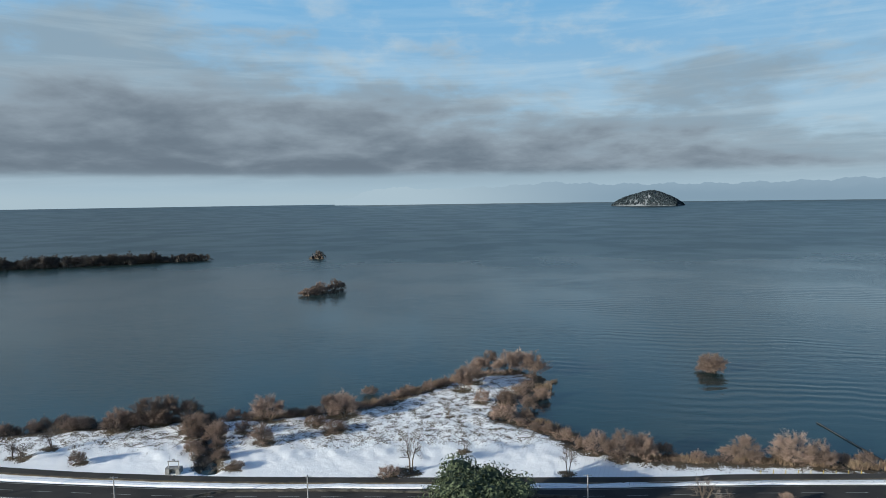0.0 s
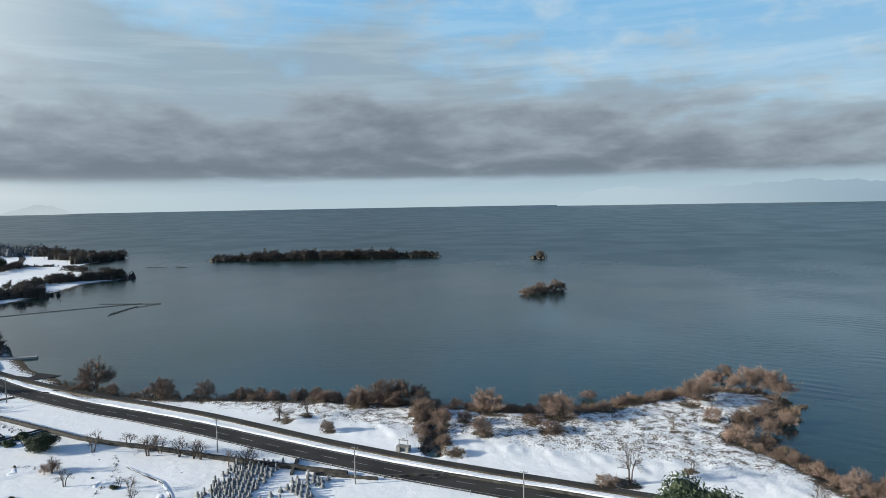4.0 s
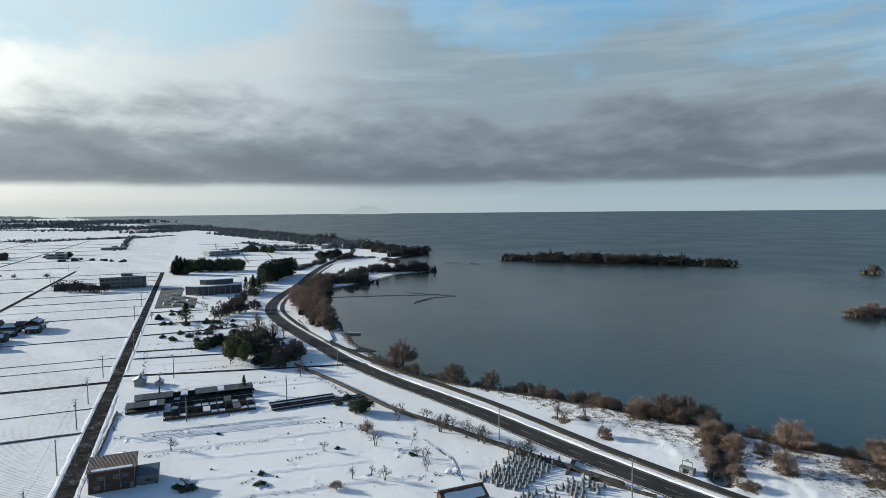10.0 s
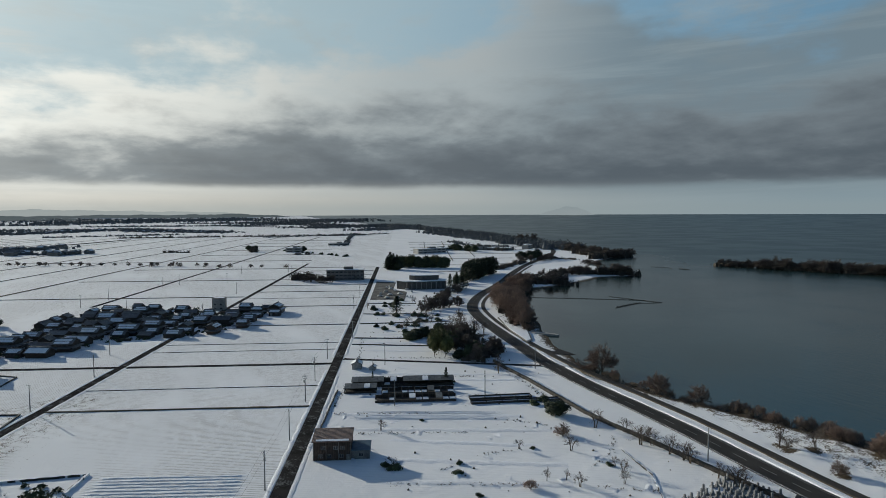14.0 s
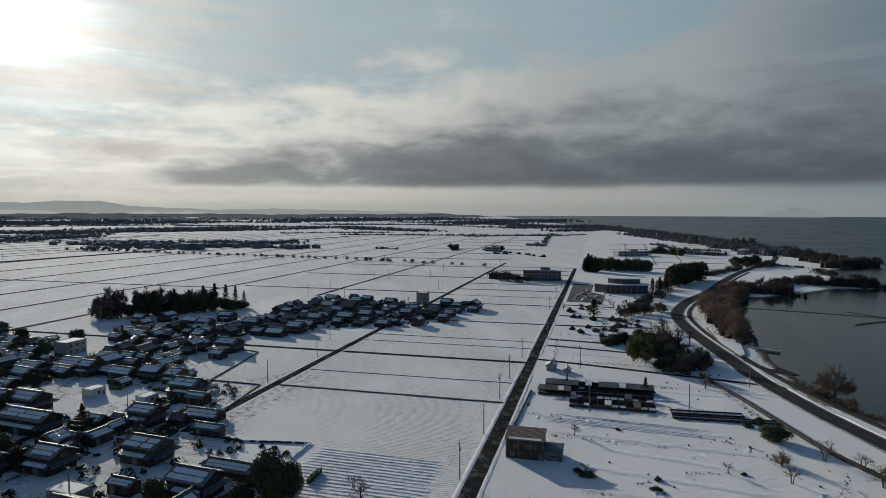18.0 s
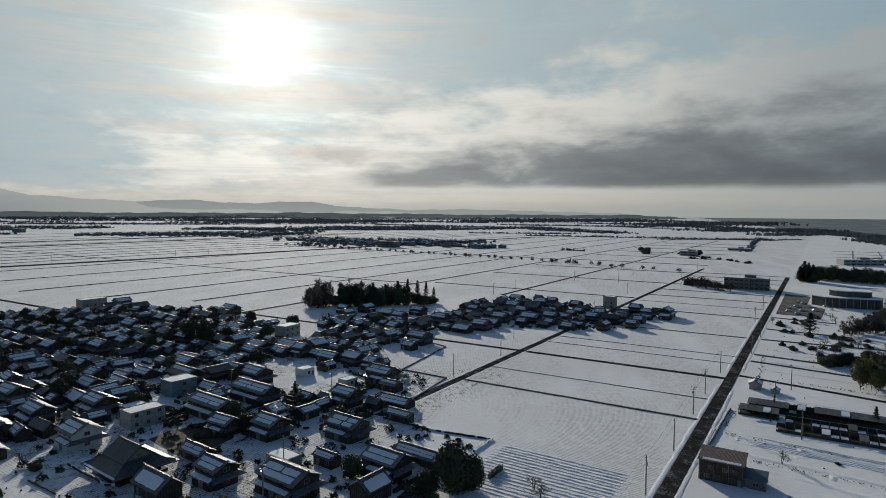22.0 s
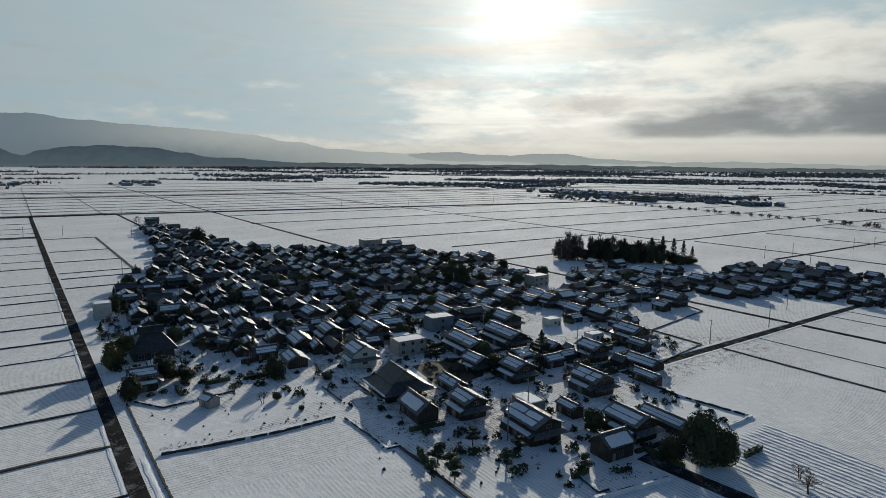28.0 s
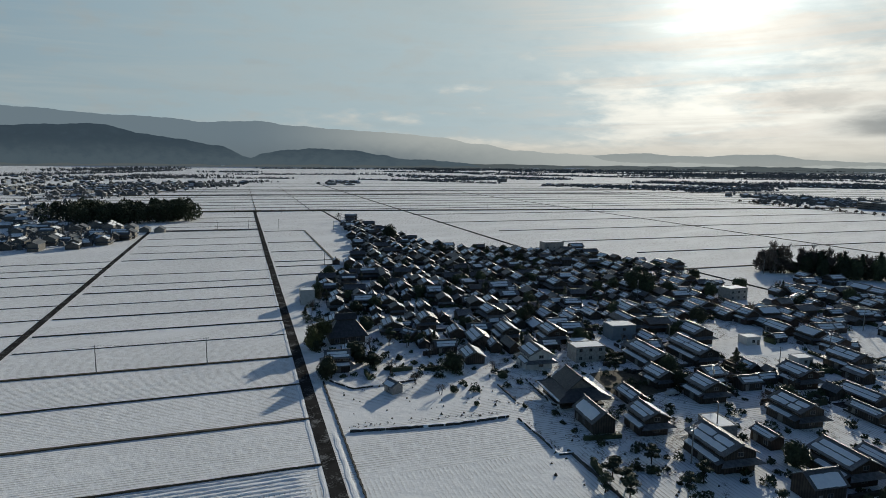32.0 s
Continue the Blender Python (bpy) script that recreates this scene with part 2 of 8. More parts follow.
class Shape:
    """Vertices and faces that grow into one mesh."""

    def __init__(self):
        self.v, self.f = [], []

    def box(self, x0, y0, z0, x1, y1, z1, taper=0.0):
        i = len(self.v)
        t = taper
        self.v += [(x0, y0, z0), (x1, y0, z0), (x1, y1, z0), (x0, y1, z0), (x0 + t, y0 + t, z1), (x1 - t, y0 + t, z1), (x1 - t, y1 - t, z1), (x0 + t, y1 - t, z1)]
        self.f += [tuple(i + k for k in q) for q in ((0, 3, 2, 1), (4, 5, 6, 7), (0, 1, 5, 4), (1, 2, 6, 5), (2, 3, 7, 6), (3, 0, 4, 7))]
        return self

    def slab(self, a, b, c, d, thick):
        """A board with the top corners a, b, c, d, hanging down by thick."""
        i = len(self.v)
        self.v += [tuple(p) for p in (a, b, c, d)] + [(p[0], p[1], p[2] - thick) for p in (a, b, c, d)]
        self.f += [tuple(i + k for k in q) for q in ((0, 1, 2, 3), (7, 6, 5, 4), (0, 4, 5, 1), (1, 5, 6, 2), (2, 6, 7, 3), (3, 7, 4, 0))]
        return self

    def tube(self, pts, radii, sides=4):
        i = len(self.v)
        for k, (p, r) in enumerate(zip(pts, radii)):
            q = Vector(pts[min(k + 1, len(pts) - 1)]) - Vector(pts[max(k - 1, 0)])
            q = q.normalized() if q.length > 1e-6 else Vector((0, 0, 1))
            s = q.cross(Vector((0.31, 0.95, 0.05))).normalized()
            t = q.cross(s)
            for j in range(sides):
                w = 2 * math.pi * j / sides
                self.v.append(tuple(Vector(p) + s * (r * math.cos(w)) + t * (r * math.sin(w))))
        for k in range(len(pts) - 1):
            for j in range(sides):
                a, b = i + k * sides + j, i + k * sides + (j + 1) % sides
                self.f.append((a, b, b + sides, a + sides))
        self.f.append(tuple(i + (len(pts) - 1) * sides + j for j in range(sides)))
        return self

    def fan(self, ring, z0, z1):
        """A prism over a closed outline."""
        i, m = len(self.v), len(ring)
        self.v += [(x, y, z0) for x, y in ring] + [(x, y, z1) for x, y in ring]
        self.f.append(tuple(i + m + k for k in range(m)))
        self.f += [(i + k, i + (k + 1) % m, i + m + (k + 1) % m, i + m + k) for k in range(m)]
        return self

    def mesh(self, name, smooth=False):
        return mesh_from(name, self.v, self.f, smooth)


def part(name, shape, mat, parent=None, label="", smooth=False):
    me = shape if isinstance(shape, bpy.types.Mesh) else shape.mesh(name, smooth)
    if mat is not None and not me.materials:
        me.materials.append(mat)
    ob = new(name, me)
    ob.parent = parent
    if label:
        tagged(ob, label)
    return ob


def thing(name, m, label, category, group="", kind=""):
    ob = new(name)
    ob.empty_display_size = 0.5
    ob.matrix_basis = m
    return tagged(ob, label, category, group, kind)


def make_snow():
    m, n, b = material("snow", 0.95)
    b.inputs["Specular IOR Level"].default_value = 0.06
    p = position(n)
    attr = n.add("ShaderNodeAttribute")
    attr.attribute_name = "bare"
    ways = []
    for way in (U, V):
        k = n.add("ShaderNodeVectorMath", op="DOT_PRODUCT")
        n.put(k.inputs[0], p)
        n.put(k.inputs[1], tuple(way))
        ways.append(k.outputs["Value"])
    along = n.math("GREATER_THAN", ways[1], 123.0)
    run = n.math("ADD", n.math("MULTIPLY", ways[1], along), n.math("MULTIPLY", ways[0], n.math("SUBTRACT", 1.0, along)))
    tilled = n.step(ways[1], 26.0, 32.0, 0.12, 1.0)
    line = n.math("SINE", n.math("ADD", n.math("MULTIPLY", run, 6.0), n.math("MULTIPLY", n.noise(p, 0.08, 2), 3.0)))
    big, mid, small = n.noise(p, 0.02, 4), n.noise(p, 0.35, 5, 0.6), n.noise(p, 2.2, 4, 0.6)
    c = n.mix(n.step(big, 0.3, 0.7), (0.815, 0.812, 0.805), (0.885, 0.88, 0.87))
    grid = n.add("ShaderNodeMapping")
    grid.inputs["Rotation"].default_value = (0, 0, -radians(GRID))
    grid.inputs["Scale"].default_value = (0.25, 1.0, 1.0)
    n.put(grid.inputs["Vector"], p)
    # offset 0.07 adds stubble, partly in place of cloud shadow on the fields
    plots = n.math("ADD", n.noise(grid.outputs[0], 0.034, 3), n.step(ways[0], 20.0, 12.0, 0.07, 0.14))
    stubble = n.math("MULTIPLY", n.math("MULTIPLY", n.step(line, 0.35, 0.95), n.step(mid, 0.34, 0.56)), n.math("MULTIPLY", n.step(plots, 0.42, 0.60), tilled))
    c = n.mix(n.math("MULTIPLY", stubble, 0.75), c, (0.36, 0.33, 0.29))
    tuft = n.math("ADD", n.math("MULTIPLY", mid, 0.45), n.math("MULTIPLY", small, 0.55))
    cover = n.step(n.math("ADD", tuft, n.math("MULTIPLY", attr.outputs["Fac"], 0.42)), 0.66, 0.74)
    straw = n.mix(small, (0.055, 0.043, 0.030), (0.15, 0.115, 0.075))
    n.put(b.inputs["Base Color"], n.mix(cover, c, straw))
    h = n.math("ADD", n.math("MULTIPLY", n.math("MULTIPLY", line, n.math("MULTIPLY", n.step(plots, 0.40, 0.62), tilled)), 0.06), n.math("ADD", n.math("MULTIPLY", mid, 0.9), n.math("MULTIPLY", small, n.step(attr.outputs["Fac"], 0.0, 0.4, 0.2, 1.2))))
    bump(n, b, h, 0.85, 0.25)
    return m


def make_water():
    m, n, b = material("lake_water", 0.06)
    p = position(n)
    b.inputs["IOR"].default_value = 1.333
    b.inputs["Specular IOR Level"].default_value = 0.42
    c = n.mix(n.step(n.noise(p, 0.006, 3), 0.35, 0.65), (0.011, 0.025, 0.025), (0.019, 0.034, 0.032))
    n.put(b.inputs["Base Color"], c)
    st = n.add("ShaderNodeMapping")
    st.inputs["Scale"].default_value = (0.30, 1.0, 1.0)
    st.inputs["Rotation"].default_value = (0, 0, 0.12)
    n.put(st.inputs["Vector"], p)
    sep = n.add("ShaderNodeSeparateXYZ")
    n.put(sep.inputs[0], p)
    calm = n.step(n.noise(p, 0.009, 3), 0.36, 0.64)
    chop = n.math("MULTIPLY", n.noise(st.outputs[0], 0.5, 3, 0.45, dist=0.7), n.step(calm, 0.0, 1.0, 0.25, 1.0))
    # long swells that the wind drives past the point
    run = n.math("ADD", n.math("MULTIPLY", sep.outputs[0], 0.16), n.math("MULTIPLY", sep.outputs[1], 0.95))
    bend = n.math("MULTIPLY", n.noise(p, 0.02, 3), 22.0)
    roll = n.math("SINE", n.math("ADD", n.math("MULTIPLY", run, 0.85), bend))
    gust = n.math("MULTIPLY", n.step(sep.outputs[0], -60.0, 120.0), n.step(n.noise(p, 0.011, 3), 0.40, 0.62))
    w = n.math("ADD", n.math("MULTIPLY", chop, 0.16), n.math("MULTIPLY", n.math("MULTIPLY", roll, gust), 0.055))
    bump(n, b, w, 1.0, 1.0)
    # rougher with distance, fitted to the camera's view so far water reflects darker sky
    far_rough = n.step(sep.outputs[1], 220.0, 900.0, 0.0, 0.26)
    n.put(b.inputs["Roughness"], n.math("ADD", n.step(calm, 0.0, 1.0, 0.06, 0.11), far_rough))
    return m


def make_asphalt(name, c1, c2, gloss=0.04, snow=False):
    m, n, b = material(name, 0.8)
    b.inputs["Specular IOR Level"].default_value = gloss
    p = position(n)
    wet = n.step(n.noise(p, 0.12, 4), 0.42, 0.62)
    c = n.mix(n.noise(p, 8.0, 3), c1, c2)
    c = n.mix(n.math("MULTIPLY", wet, 0.5), c, tuple(k * 0.5 for k in c1))
    if snow:
        left = n.math("ADD", n.math("MULTIPLY", n.noise(p, 0.22, 4), 0.6), n.math("MULTIPLY", n.noise(p, 1.7, 3), 0.4))
        c = n.mix(n.math("MULTIPLY", n.step(left, 0.50, 0.66), 0.35), c, (0.45, 0.45, 0.45))
    n.put(b.inputs["Base Color"], c)
    n.put(b.inputs["Roughness"], n.step(wet, 0, 1, 0.9, 0.6))
    bump(n, b, n.noise(p, 30, 2), 0.3, 0.01)
    return m


SNOW, WATER = make_snow(), make_water()
ASPHALT = make_asphalt("asphalt", (0.040, 0.038, 0.036), (0.072, 0.068, 0.063))
LANE = make_asphalt("lane_asphalt", (0.030, 0.029, 0.028), (0.055, 0.052, 0.049), 0.0, True)
SLUSH = mottled("gravel_slush", (0.028, 0.027, 0.025), (0.12, 0.118, 0.115), 0.15, 0.9, 1.5, local=False, vary=0)
PAINT = mottled("road_paint", (0.10, 0.10, 0.095), (0.24, 0.24, 0.23), 2, 0.6)
DRIFT = mottled("snow_heap", (0.76, 0.77, 0.79), (0.85, 0.85, 0.86), 0.8, 0.75, 6, 0.8, 0.1, 0.04, local=False)
GRASS = mottled("dead_grass", (0.060, 0.052, 0.038), (0.15, 0.12, 0.08), 0.7, 0.95, 6, 0.8, 0.08, 0.2, local=False)
CONCRETE = mottled("concrete", (0.20, 0.19, 0.18), (0.33, 0.32, 0.30), 1.2, 0.85, 14)


# ---- ground, lake, distance ----
def polar_sheet(name, radii, angles, height, mat):
    r, t = np.meshgrid(radii, angles, indexing="ij")
    x, y = -np.sin(t) * r, np.cos(t) * r
    z = height(x, y)
    nr, nt = r.shape
    co = np.stack([x, y, z], -1).reshape(-1, 3)
    i = np.arange(nr * nt).reshape(nr, nt)
    j = np.roll(i, -1, 1)
    quads = np.stack([i[:-1], i[1:], j[1:], j[:-1]], -1)[:, :, ::-1].reshape(-1, 4)
    co = np.vstack([co, [[0, 0, float(height(np.array([0.0]), np.array([0.0]))[0])]]])
    last = len(co) - 1
    tris = np.stack([j[0], i[0], np.full(nt, last)], -1)[:, ::-1]
    me = bpy.data.meshes.new(name)
    me.vertices.add(len(co))
    me.vertices.foreach_set("co", co.ravel())
    loops = np.concatenate([quads.ravel(), tris.ravel()])
    me.loops.add(len(loops))
    me.loops.foreach_set("vertex_index", loops)
    starts = np.concatenate([np.arange(len(quads)) * 4, len(quads) * 4 + np.arange(len(tris)) * 3])
    me.polygons.add(len(starts))
    me.polygons.foreach_set("loop_start", starts)
    me.update(calc_edges=True)
    me.validate()
    me.shade_smooth()
    me.materials.append(mat)
    return new(name, me), co


ANGLES = np.radians(np.concatenate([np.arange(-48, 75, 0.3), np.arange(75, 190, 0.5), np.arange(190, 312, 3.0)]))
RINGS = np.concatenate([np.arange(40, 130, 4.0), np.arange(130, 262, 1.5), np.geomspace(262, 4900, 190)])
ground, gco = polar_sheet("ground", RINGS, ANGLES, ground_height, SNOW)
tagged(ground, "flat farmland and lake shore under fresh snow", "ground", kind="structure")
gd = shore_distance(gco[:, 0], gco[:, 1])
bare = np.clip((gd + 10) / 9, 0, 1) * 0.85
tongue = np.clip((gco[:, 1] - 156) / 12, 0, 1) * np.clip((gco[:, 0] + 215) / 30, 0, 1) * (gco[:, 1] < 300)
bare = np.maximum(bare, tongue * 0.43)
drain = np.clip((np.hypot(gco[:, 0] + 60.5 + 0.345 * (gco[:, 1] - 150.5), 0) - 7) / -4, 0, 1) * (gco[:, 1] > 150) * (gco[:, 1] < 195)
bare = np.maximum(bare, drain * 0.7)
ga, gb = gco[:, 0] * U.x + gco[:, 1] * U.y, gco[:, 0] * V.x + gco[:, 1] * V.y
village = (np.clip((ga - 60) / 20, 0, 1) * np.clip((gb - 95) / 20, 0, 1) * np.clip((440 - gb) / 40, 0, 1) * np.clip((250 - ga) / 20, 0, 1))
# courtyards and corner plots of the village that lie open under clean snow
CLEAR = [(164, 257, 9), (129, 194, 7), (174, 178, 9), (153, 286, 8), (85, 260, 9), (197, 192, 9), (175, 141, 9), (40, 370, 24), (184, 176, 12), (177, 135, 9), (224, 230, 12), (269, 265, 16), (290, 295, 18), (136, 129, 7),
         (74, 276, 9), (204, 350, 9), (72, 394, 12), (154, 275, 8), (163, 256, 8), (140, 158, 6), (145, 139, 8), (123, 135, 5), (182, 248, 8), (83, 254, 9), (240, 150, 26), (195, 160, 9), (60, 320, 12), (250, 235, 8)]
for ca, cb, cr in CLEAR:
    village = village * np.clip((np.hypot(ga - ca, gb - cb) - cr * 0.8) / 3, 0, 1)
# darker bare cover between the houses, partly painted shade of the narrow gaps
bare = np.maximum(bare, village * 0.34)
at_ = ground.data.attributes.new("bare", "FLOAT", "POINT")
at_.data.foreach_set("value", bare.astype(np.float32))

lake, _ = polar_sheet("water", np.concatenate([np.arange(90, 262, 12.0), np.geomspace(262, 4900, 70)]), np.radians(np.arange(-180, 180, 2.0)),
                      lambda x, y: -0.62 + rim_rise(np.hypot(x, y)), WATER)
tagged(lake, "calm teal lake water with faint ripples", "lake", kind="structure")


def smooth_line(pts, step=6.0):
    """A line of points through pts, rounded at its corners."""
    out, p = [], [Vector((*q, 0)) for q in pts]
    for k in range(len(p) - 1):
        p0, p1, p2, p3 = p[max(k - 1, 0)], p[k], p[k + 1], p[min(k + 2, len(p) - 1)]
        m = max(1, int((p2 - p1).length / step))
        for j in range(m):
            t = j / m
            out.append(0.5 * (2 * p1 + (p2 - p0) * t + (2 * p0 - 5 * p1 + 4 * p2 - p3) * t * t + (3 * p1 - p0 - 3 * p2 + p3) * t ** 3))
    out.append(p[-1])
    return out


def ribbon(line, left, right, z0, z1, ragged=0.0, seed=0, crown=0.0):
    """A strip with real thickness along a line, from left to right of it."""
    rnd = random.Random(seed)
    s = Shape()
    for k, p in enumerate(line):
        d = (line[min(k + 1, len(line) - 1)] - line[max(k - 1, 0)]).normalized()
        side = Vector((-d.y, d.x, 0))
        a, b = p + side * (left + rnd.uniform(-1, 1) * ragged), p + side * (right + rnd.uniform(-1, 1) * ragged)
        z = float(rim_rise(p.length)) + z1 + rnd.uniform(-0.4, 0.4) * ragged * (z1 - z0) * (0.8 if ragged else 0)
        lo = float(rim_rise(p.length)) + z0
        mid = (a + b) / 2
        s.v += [(a.x, a.y, lo), (a.x, a.y, z), (mid.x, mid.y, z + crown), (b.x, b.y, z), (b.x, b.y, lo)]
        if k:
            i = len(s.v) - 10
            s.f += [(i + j, i + j + 5, i + j + 6, i + j + 1) for j in range(4)]
    n = len(s.v)
    s.f += [(0, 1, 2, 3, 4), (n - 1, n - 2, n - 3, n - 4, n - 5)]
    return s


def mound(line, wide, high, seed=0):
    """A soft, uneven drift along a line."""
    r, s = random.Random(seed), Shape()
    for k, p in enumerate(line):
        d = (line[min(k + 1, len(line) - 1)] - line[max(k - 1, 0)]).normalized()
        side = Vector((-d.y, d.x, 0))
        end = min(1.0, k / 2, (len(line) - 1 - k) / 2)
        h = high * r.uniform(0.55, 1.1) * end
        o = r.uniform(-0.10, 0.10) * wide
        for u, z in ((-0.5, -0.15), (-0.28, 0.55), (0.0, 1.0), (0.22, 0.7), (0.5, -0.15)):
            q = p + side * (u * wide * r.uniform(0.85, 1.15) + o)
            s.v.append((q.x, q.y, h * z if z > 0 else -0.15))
        if k:
            i = len(s.v) - 10
            s.f += [(i + j, i + j + 5, i + j + 6, i + j + 1) for j in range(4)]
    return s


def straight(a0, b0, a1, b1, step=40.0):
    p, q = F(a0, b0), F(a1, b1)
    m = max(1, int((q - p).length / step))
    return [p.lerp(q, k / m) for k in range(m + 1)]


# ---- roads ----
ROAD = smooth_line([(420, 124), (110, 134.4), (28, 134.8), (-53, 137), (-80, 139), (-108, 142), (-133, 145.5), (-160, 148), (-190, 150), (-230, 155.5),
                    (-262, 163), (-300, 172), (-338, 182), (-378, 196), (-412, 215), (-452, 245), (-505, 292), (-580, 350), (-660, 418), (-735, 490), (-810, 560), (-900, 625), (-1036, 690), (-1300, 752)])
PATH = smooth_line([(420, 133), (106, 143), (55, 142.8), (-1, 144), (-54, 146), (-77, 148), (-95, 150), (-117, 153.5), (-144, 157.5), (-173, 160), (-203, 162), (-232, 165.5), (-262, 171), (-300, 179.5), (-338, 190), (-378, 204.5), (-412, 224), (-452, 254.5), (-505, 301.5), (-580, 359.5), (-660, 428)])
road = tagged(part("road", ribbon(ROAD, -4.0, 4.0, -0.3, 0.16, crown=0.03), ASPHALT), "two-lane asphalt lakeside road, damp and cleared of snow", "road", kind="structure")
PATHWAY = make_asphalt("path_asphalt", (0.050, 0.047, 0.043), (0.085, 0.080, 0.073))
path = tagged(part("pavement", ribbon(PATH, -1.35, 1.35, -0.3, 0.14), PATHWAY), "narrow asphalt lakeside cycle path", "path", kind="structure")
kerb = tagged(part("kerb", ribbon([p for p in PATH if p.x > -280], 1.4, 2.1, -0.3, 0.2, 0.2, 2), GRASS), "low kerb with brown dead grass along the cycle path", "kerb", kind="structure")
bank = tagged(part("snow_bank", ribbon([p for p in ROAD if -250 < p.x < 200], -6.2, -4.6, -0.3, 0.24, 0.5, 3, 0.08), DRIFT), "ragged ploughed snow bank between road and path", "snow", kind="stuff")


def dashes(line, gap=10.0, length=5.0, wide=0.075):
    s, run, nxt = Shape(), 0.0, 0.0
    for p, q in zip(line, line[1:]):
        d = (q - p)
        while nxt < run + d.length:
            a = p + d.normalized() * (nxt - run)
            b = a + d.normalized() * length
            n = Vector((-d.y, d.x, 0)).normalized() * wide
            z = 0.205 + float(rim_rise(p.length))
            s.slab((a - n).to_tuple()[:2] + (z,), (b - n).to_tuple()[:2] + (z,), (b + n).to_tuple()[:2] + (z,), (a + n).to_tuple()[:2] + (z,), 0.02)
            nxt += gap
        run += d.length
    return s


near_road = [p for p in ROAD if -520 < p.x < 300]
part("lane_marking", dashes(near_road), PAINT, road, "dashed white centre line")
for k, w in enumerate((-3.35, 3.35)):
    part("edge_line", ribbon(near_road, w - 0.07, w + 0.07, 0.12, 0.192 - 0.004), PAINT, road, "white edge line")


def field_road(a0, b0, a1, b1, wide, label, mat=LANE, name="road"):
    line = straight(a0, b0, a1, b1, 12.0)
    ob = tagged(part(name, ribbon(line, -wide / 2, wide / 2, -0.3, 0.11, crown=0.02), mat), label, "farm road", kind="structure")
    return ob


for row in ((40, 30, 760, 30, 4.2), (17, 60, 15, 856, 3.6), (275, 28, 275, 340, 3.0), (160, 124, 820, 124, 3.4), (455, 224, 1700, 225, 3.2), (104, 850, 107, 560, 3.0),
            (-80, 130, -84, 628, 3.0), (-600, 872, 100, 852, 3.4), (100, 852, 700, 775, 3.4), (700, 775, 1600, 690, 3.4), (214, 440, 216, 1900, 3.4), (258, -84, 283, 27.5, 2.6), (121, 34, 117, 84, 4.5)):
    field_road(*row, "straight narrow farm road between snowy paddies")


def bund(a0, b0, a1, b1, wide=0.7, high=0.32, seed=0, label="low paddy bund with dead grass above the snow"):
    m = int(max(abs(a1 - a0), abs(b1 - b0)) / 4) + 1
    line = [F(a0 + (a1 - a0) * k / m, b0 + (b1 - b0) * k / m) for k in range(m + 1)]
    return tagged(part("field_bund", ribbon(line, -wide / 2, wide / 2, -0.2, high, 0.16, seed, 0.08), GRASS), label, "bund", "paddy bunds", "stuff")


rnd = random.Random(11)
for b, w in ((132, 0.5), (158, 0.95), (184, 0.5), (213, 1.2), (242, 0.3), (264, 0.6), (291, 0.45), (316, 0.35), (344, 0.5), (363, 0.35), (394, 0.4), (451, 0.5), (484, 0.35), (522, 0.4), (568, 0.4), (626, 1.2), (665, 0.4), (710, 0.5), (765, 0.5)):
    bund(-78, b, 15, b + rnd.uniform(-1, 1), w, 0.2 if w < 0.45 else 0.34, seed=b)
for b in (213, 240, 268, 292, 319, 346, 375, 403, 423, 450):
    bund(-240, b - 6, -82, b, 0.4, 0.25, seed=b + 1)
for a, w in ((214, 0.9), (240, 0.25), (304, 0.25), (320, 0.3), (372, 0.5), (447, 0.9), (490, 0.4), (530, 0.5), (575, 0.5), (625, 0.5), (670, 0.5), (715, 0.5), (760, 0.5)):
    bund(a, 33, a + rnd.uniform(-1, 1), 122, w, 0.14 if w < 0.45 else 0.3, seed=a)
for b in (372, 403, 423, 470, 525, 610):
    bund(19, b, 58, b, 0.6 if b != 403 else 1.2, seed=b + 5)
bund(57, 610, 59, 423, 1.3, seed=8)
for a in range(500, 1500, 124):
    bund(a, 127, a, 318, 0.9, 0.4, seed=a)
for b, a0, w in ((328, 262, 1.0), (400, 290, 0.6), (475, 245, 0.9), (565, 245, 0.9), (660, 210, 0.9), (765, 210, 0.6),
                 (870, -700, 0.9), (920, -700, 0.7), (975, -700, 1.0), (1040, -600, 0.8), (1110, -600, 1.0), (1190, -600, 0.9), (1280, -600, 1.2), (1380, -600, 1.0), (1500, -600, 1.3), (1650, -600, 1.3), (1850, -600, 1.5)):
    bund(a0, b, 1700, b + 3, w * 1.7, 0.45, seed=b)
for a in (480, 860):
    bund(a, 332, a, 1500, 1.0, 0.4, seed=a + 3)
for a in (-300, -160, -80, 17, 90):
    bund(a, 835, a, 1700, 0.7, seed=a + 905)


for a in range(690, 1400, 96):
    end = -(121 + (a - 667) * 0.29) + 22
    bund(a, -15, a + 3, end, 0.5, 0.3, seed=a + 17)
for b in (-30, -70, -110):
    bund(820 + (-b - 60) * 2, b, 1400, b - 20, 1.0, 0.4, seed=500 - b)


bund(-600, 869, 100, 849, 4.0, 1.3, seed=61, label="dark road embankment across the paddies")
bund(100, 849, 700, 772, 4.0, 1.3, seed=62, label="dark road embankment across the paddies")
bund(700, 772, 1600, 687, 4.0, 1.3, seed=63, label="dark road embankment across the paddies")
bund(-78, 632, 15, 632, 1.4, 0.7, seed=64)
bund(-300, 1250, 1500, 1230, 3.0, 1.3, seed=65)
bund(-300, 1420, 1500, 1400, 3.0, 1.3, seed=66)


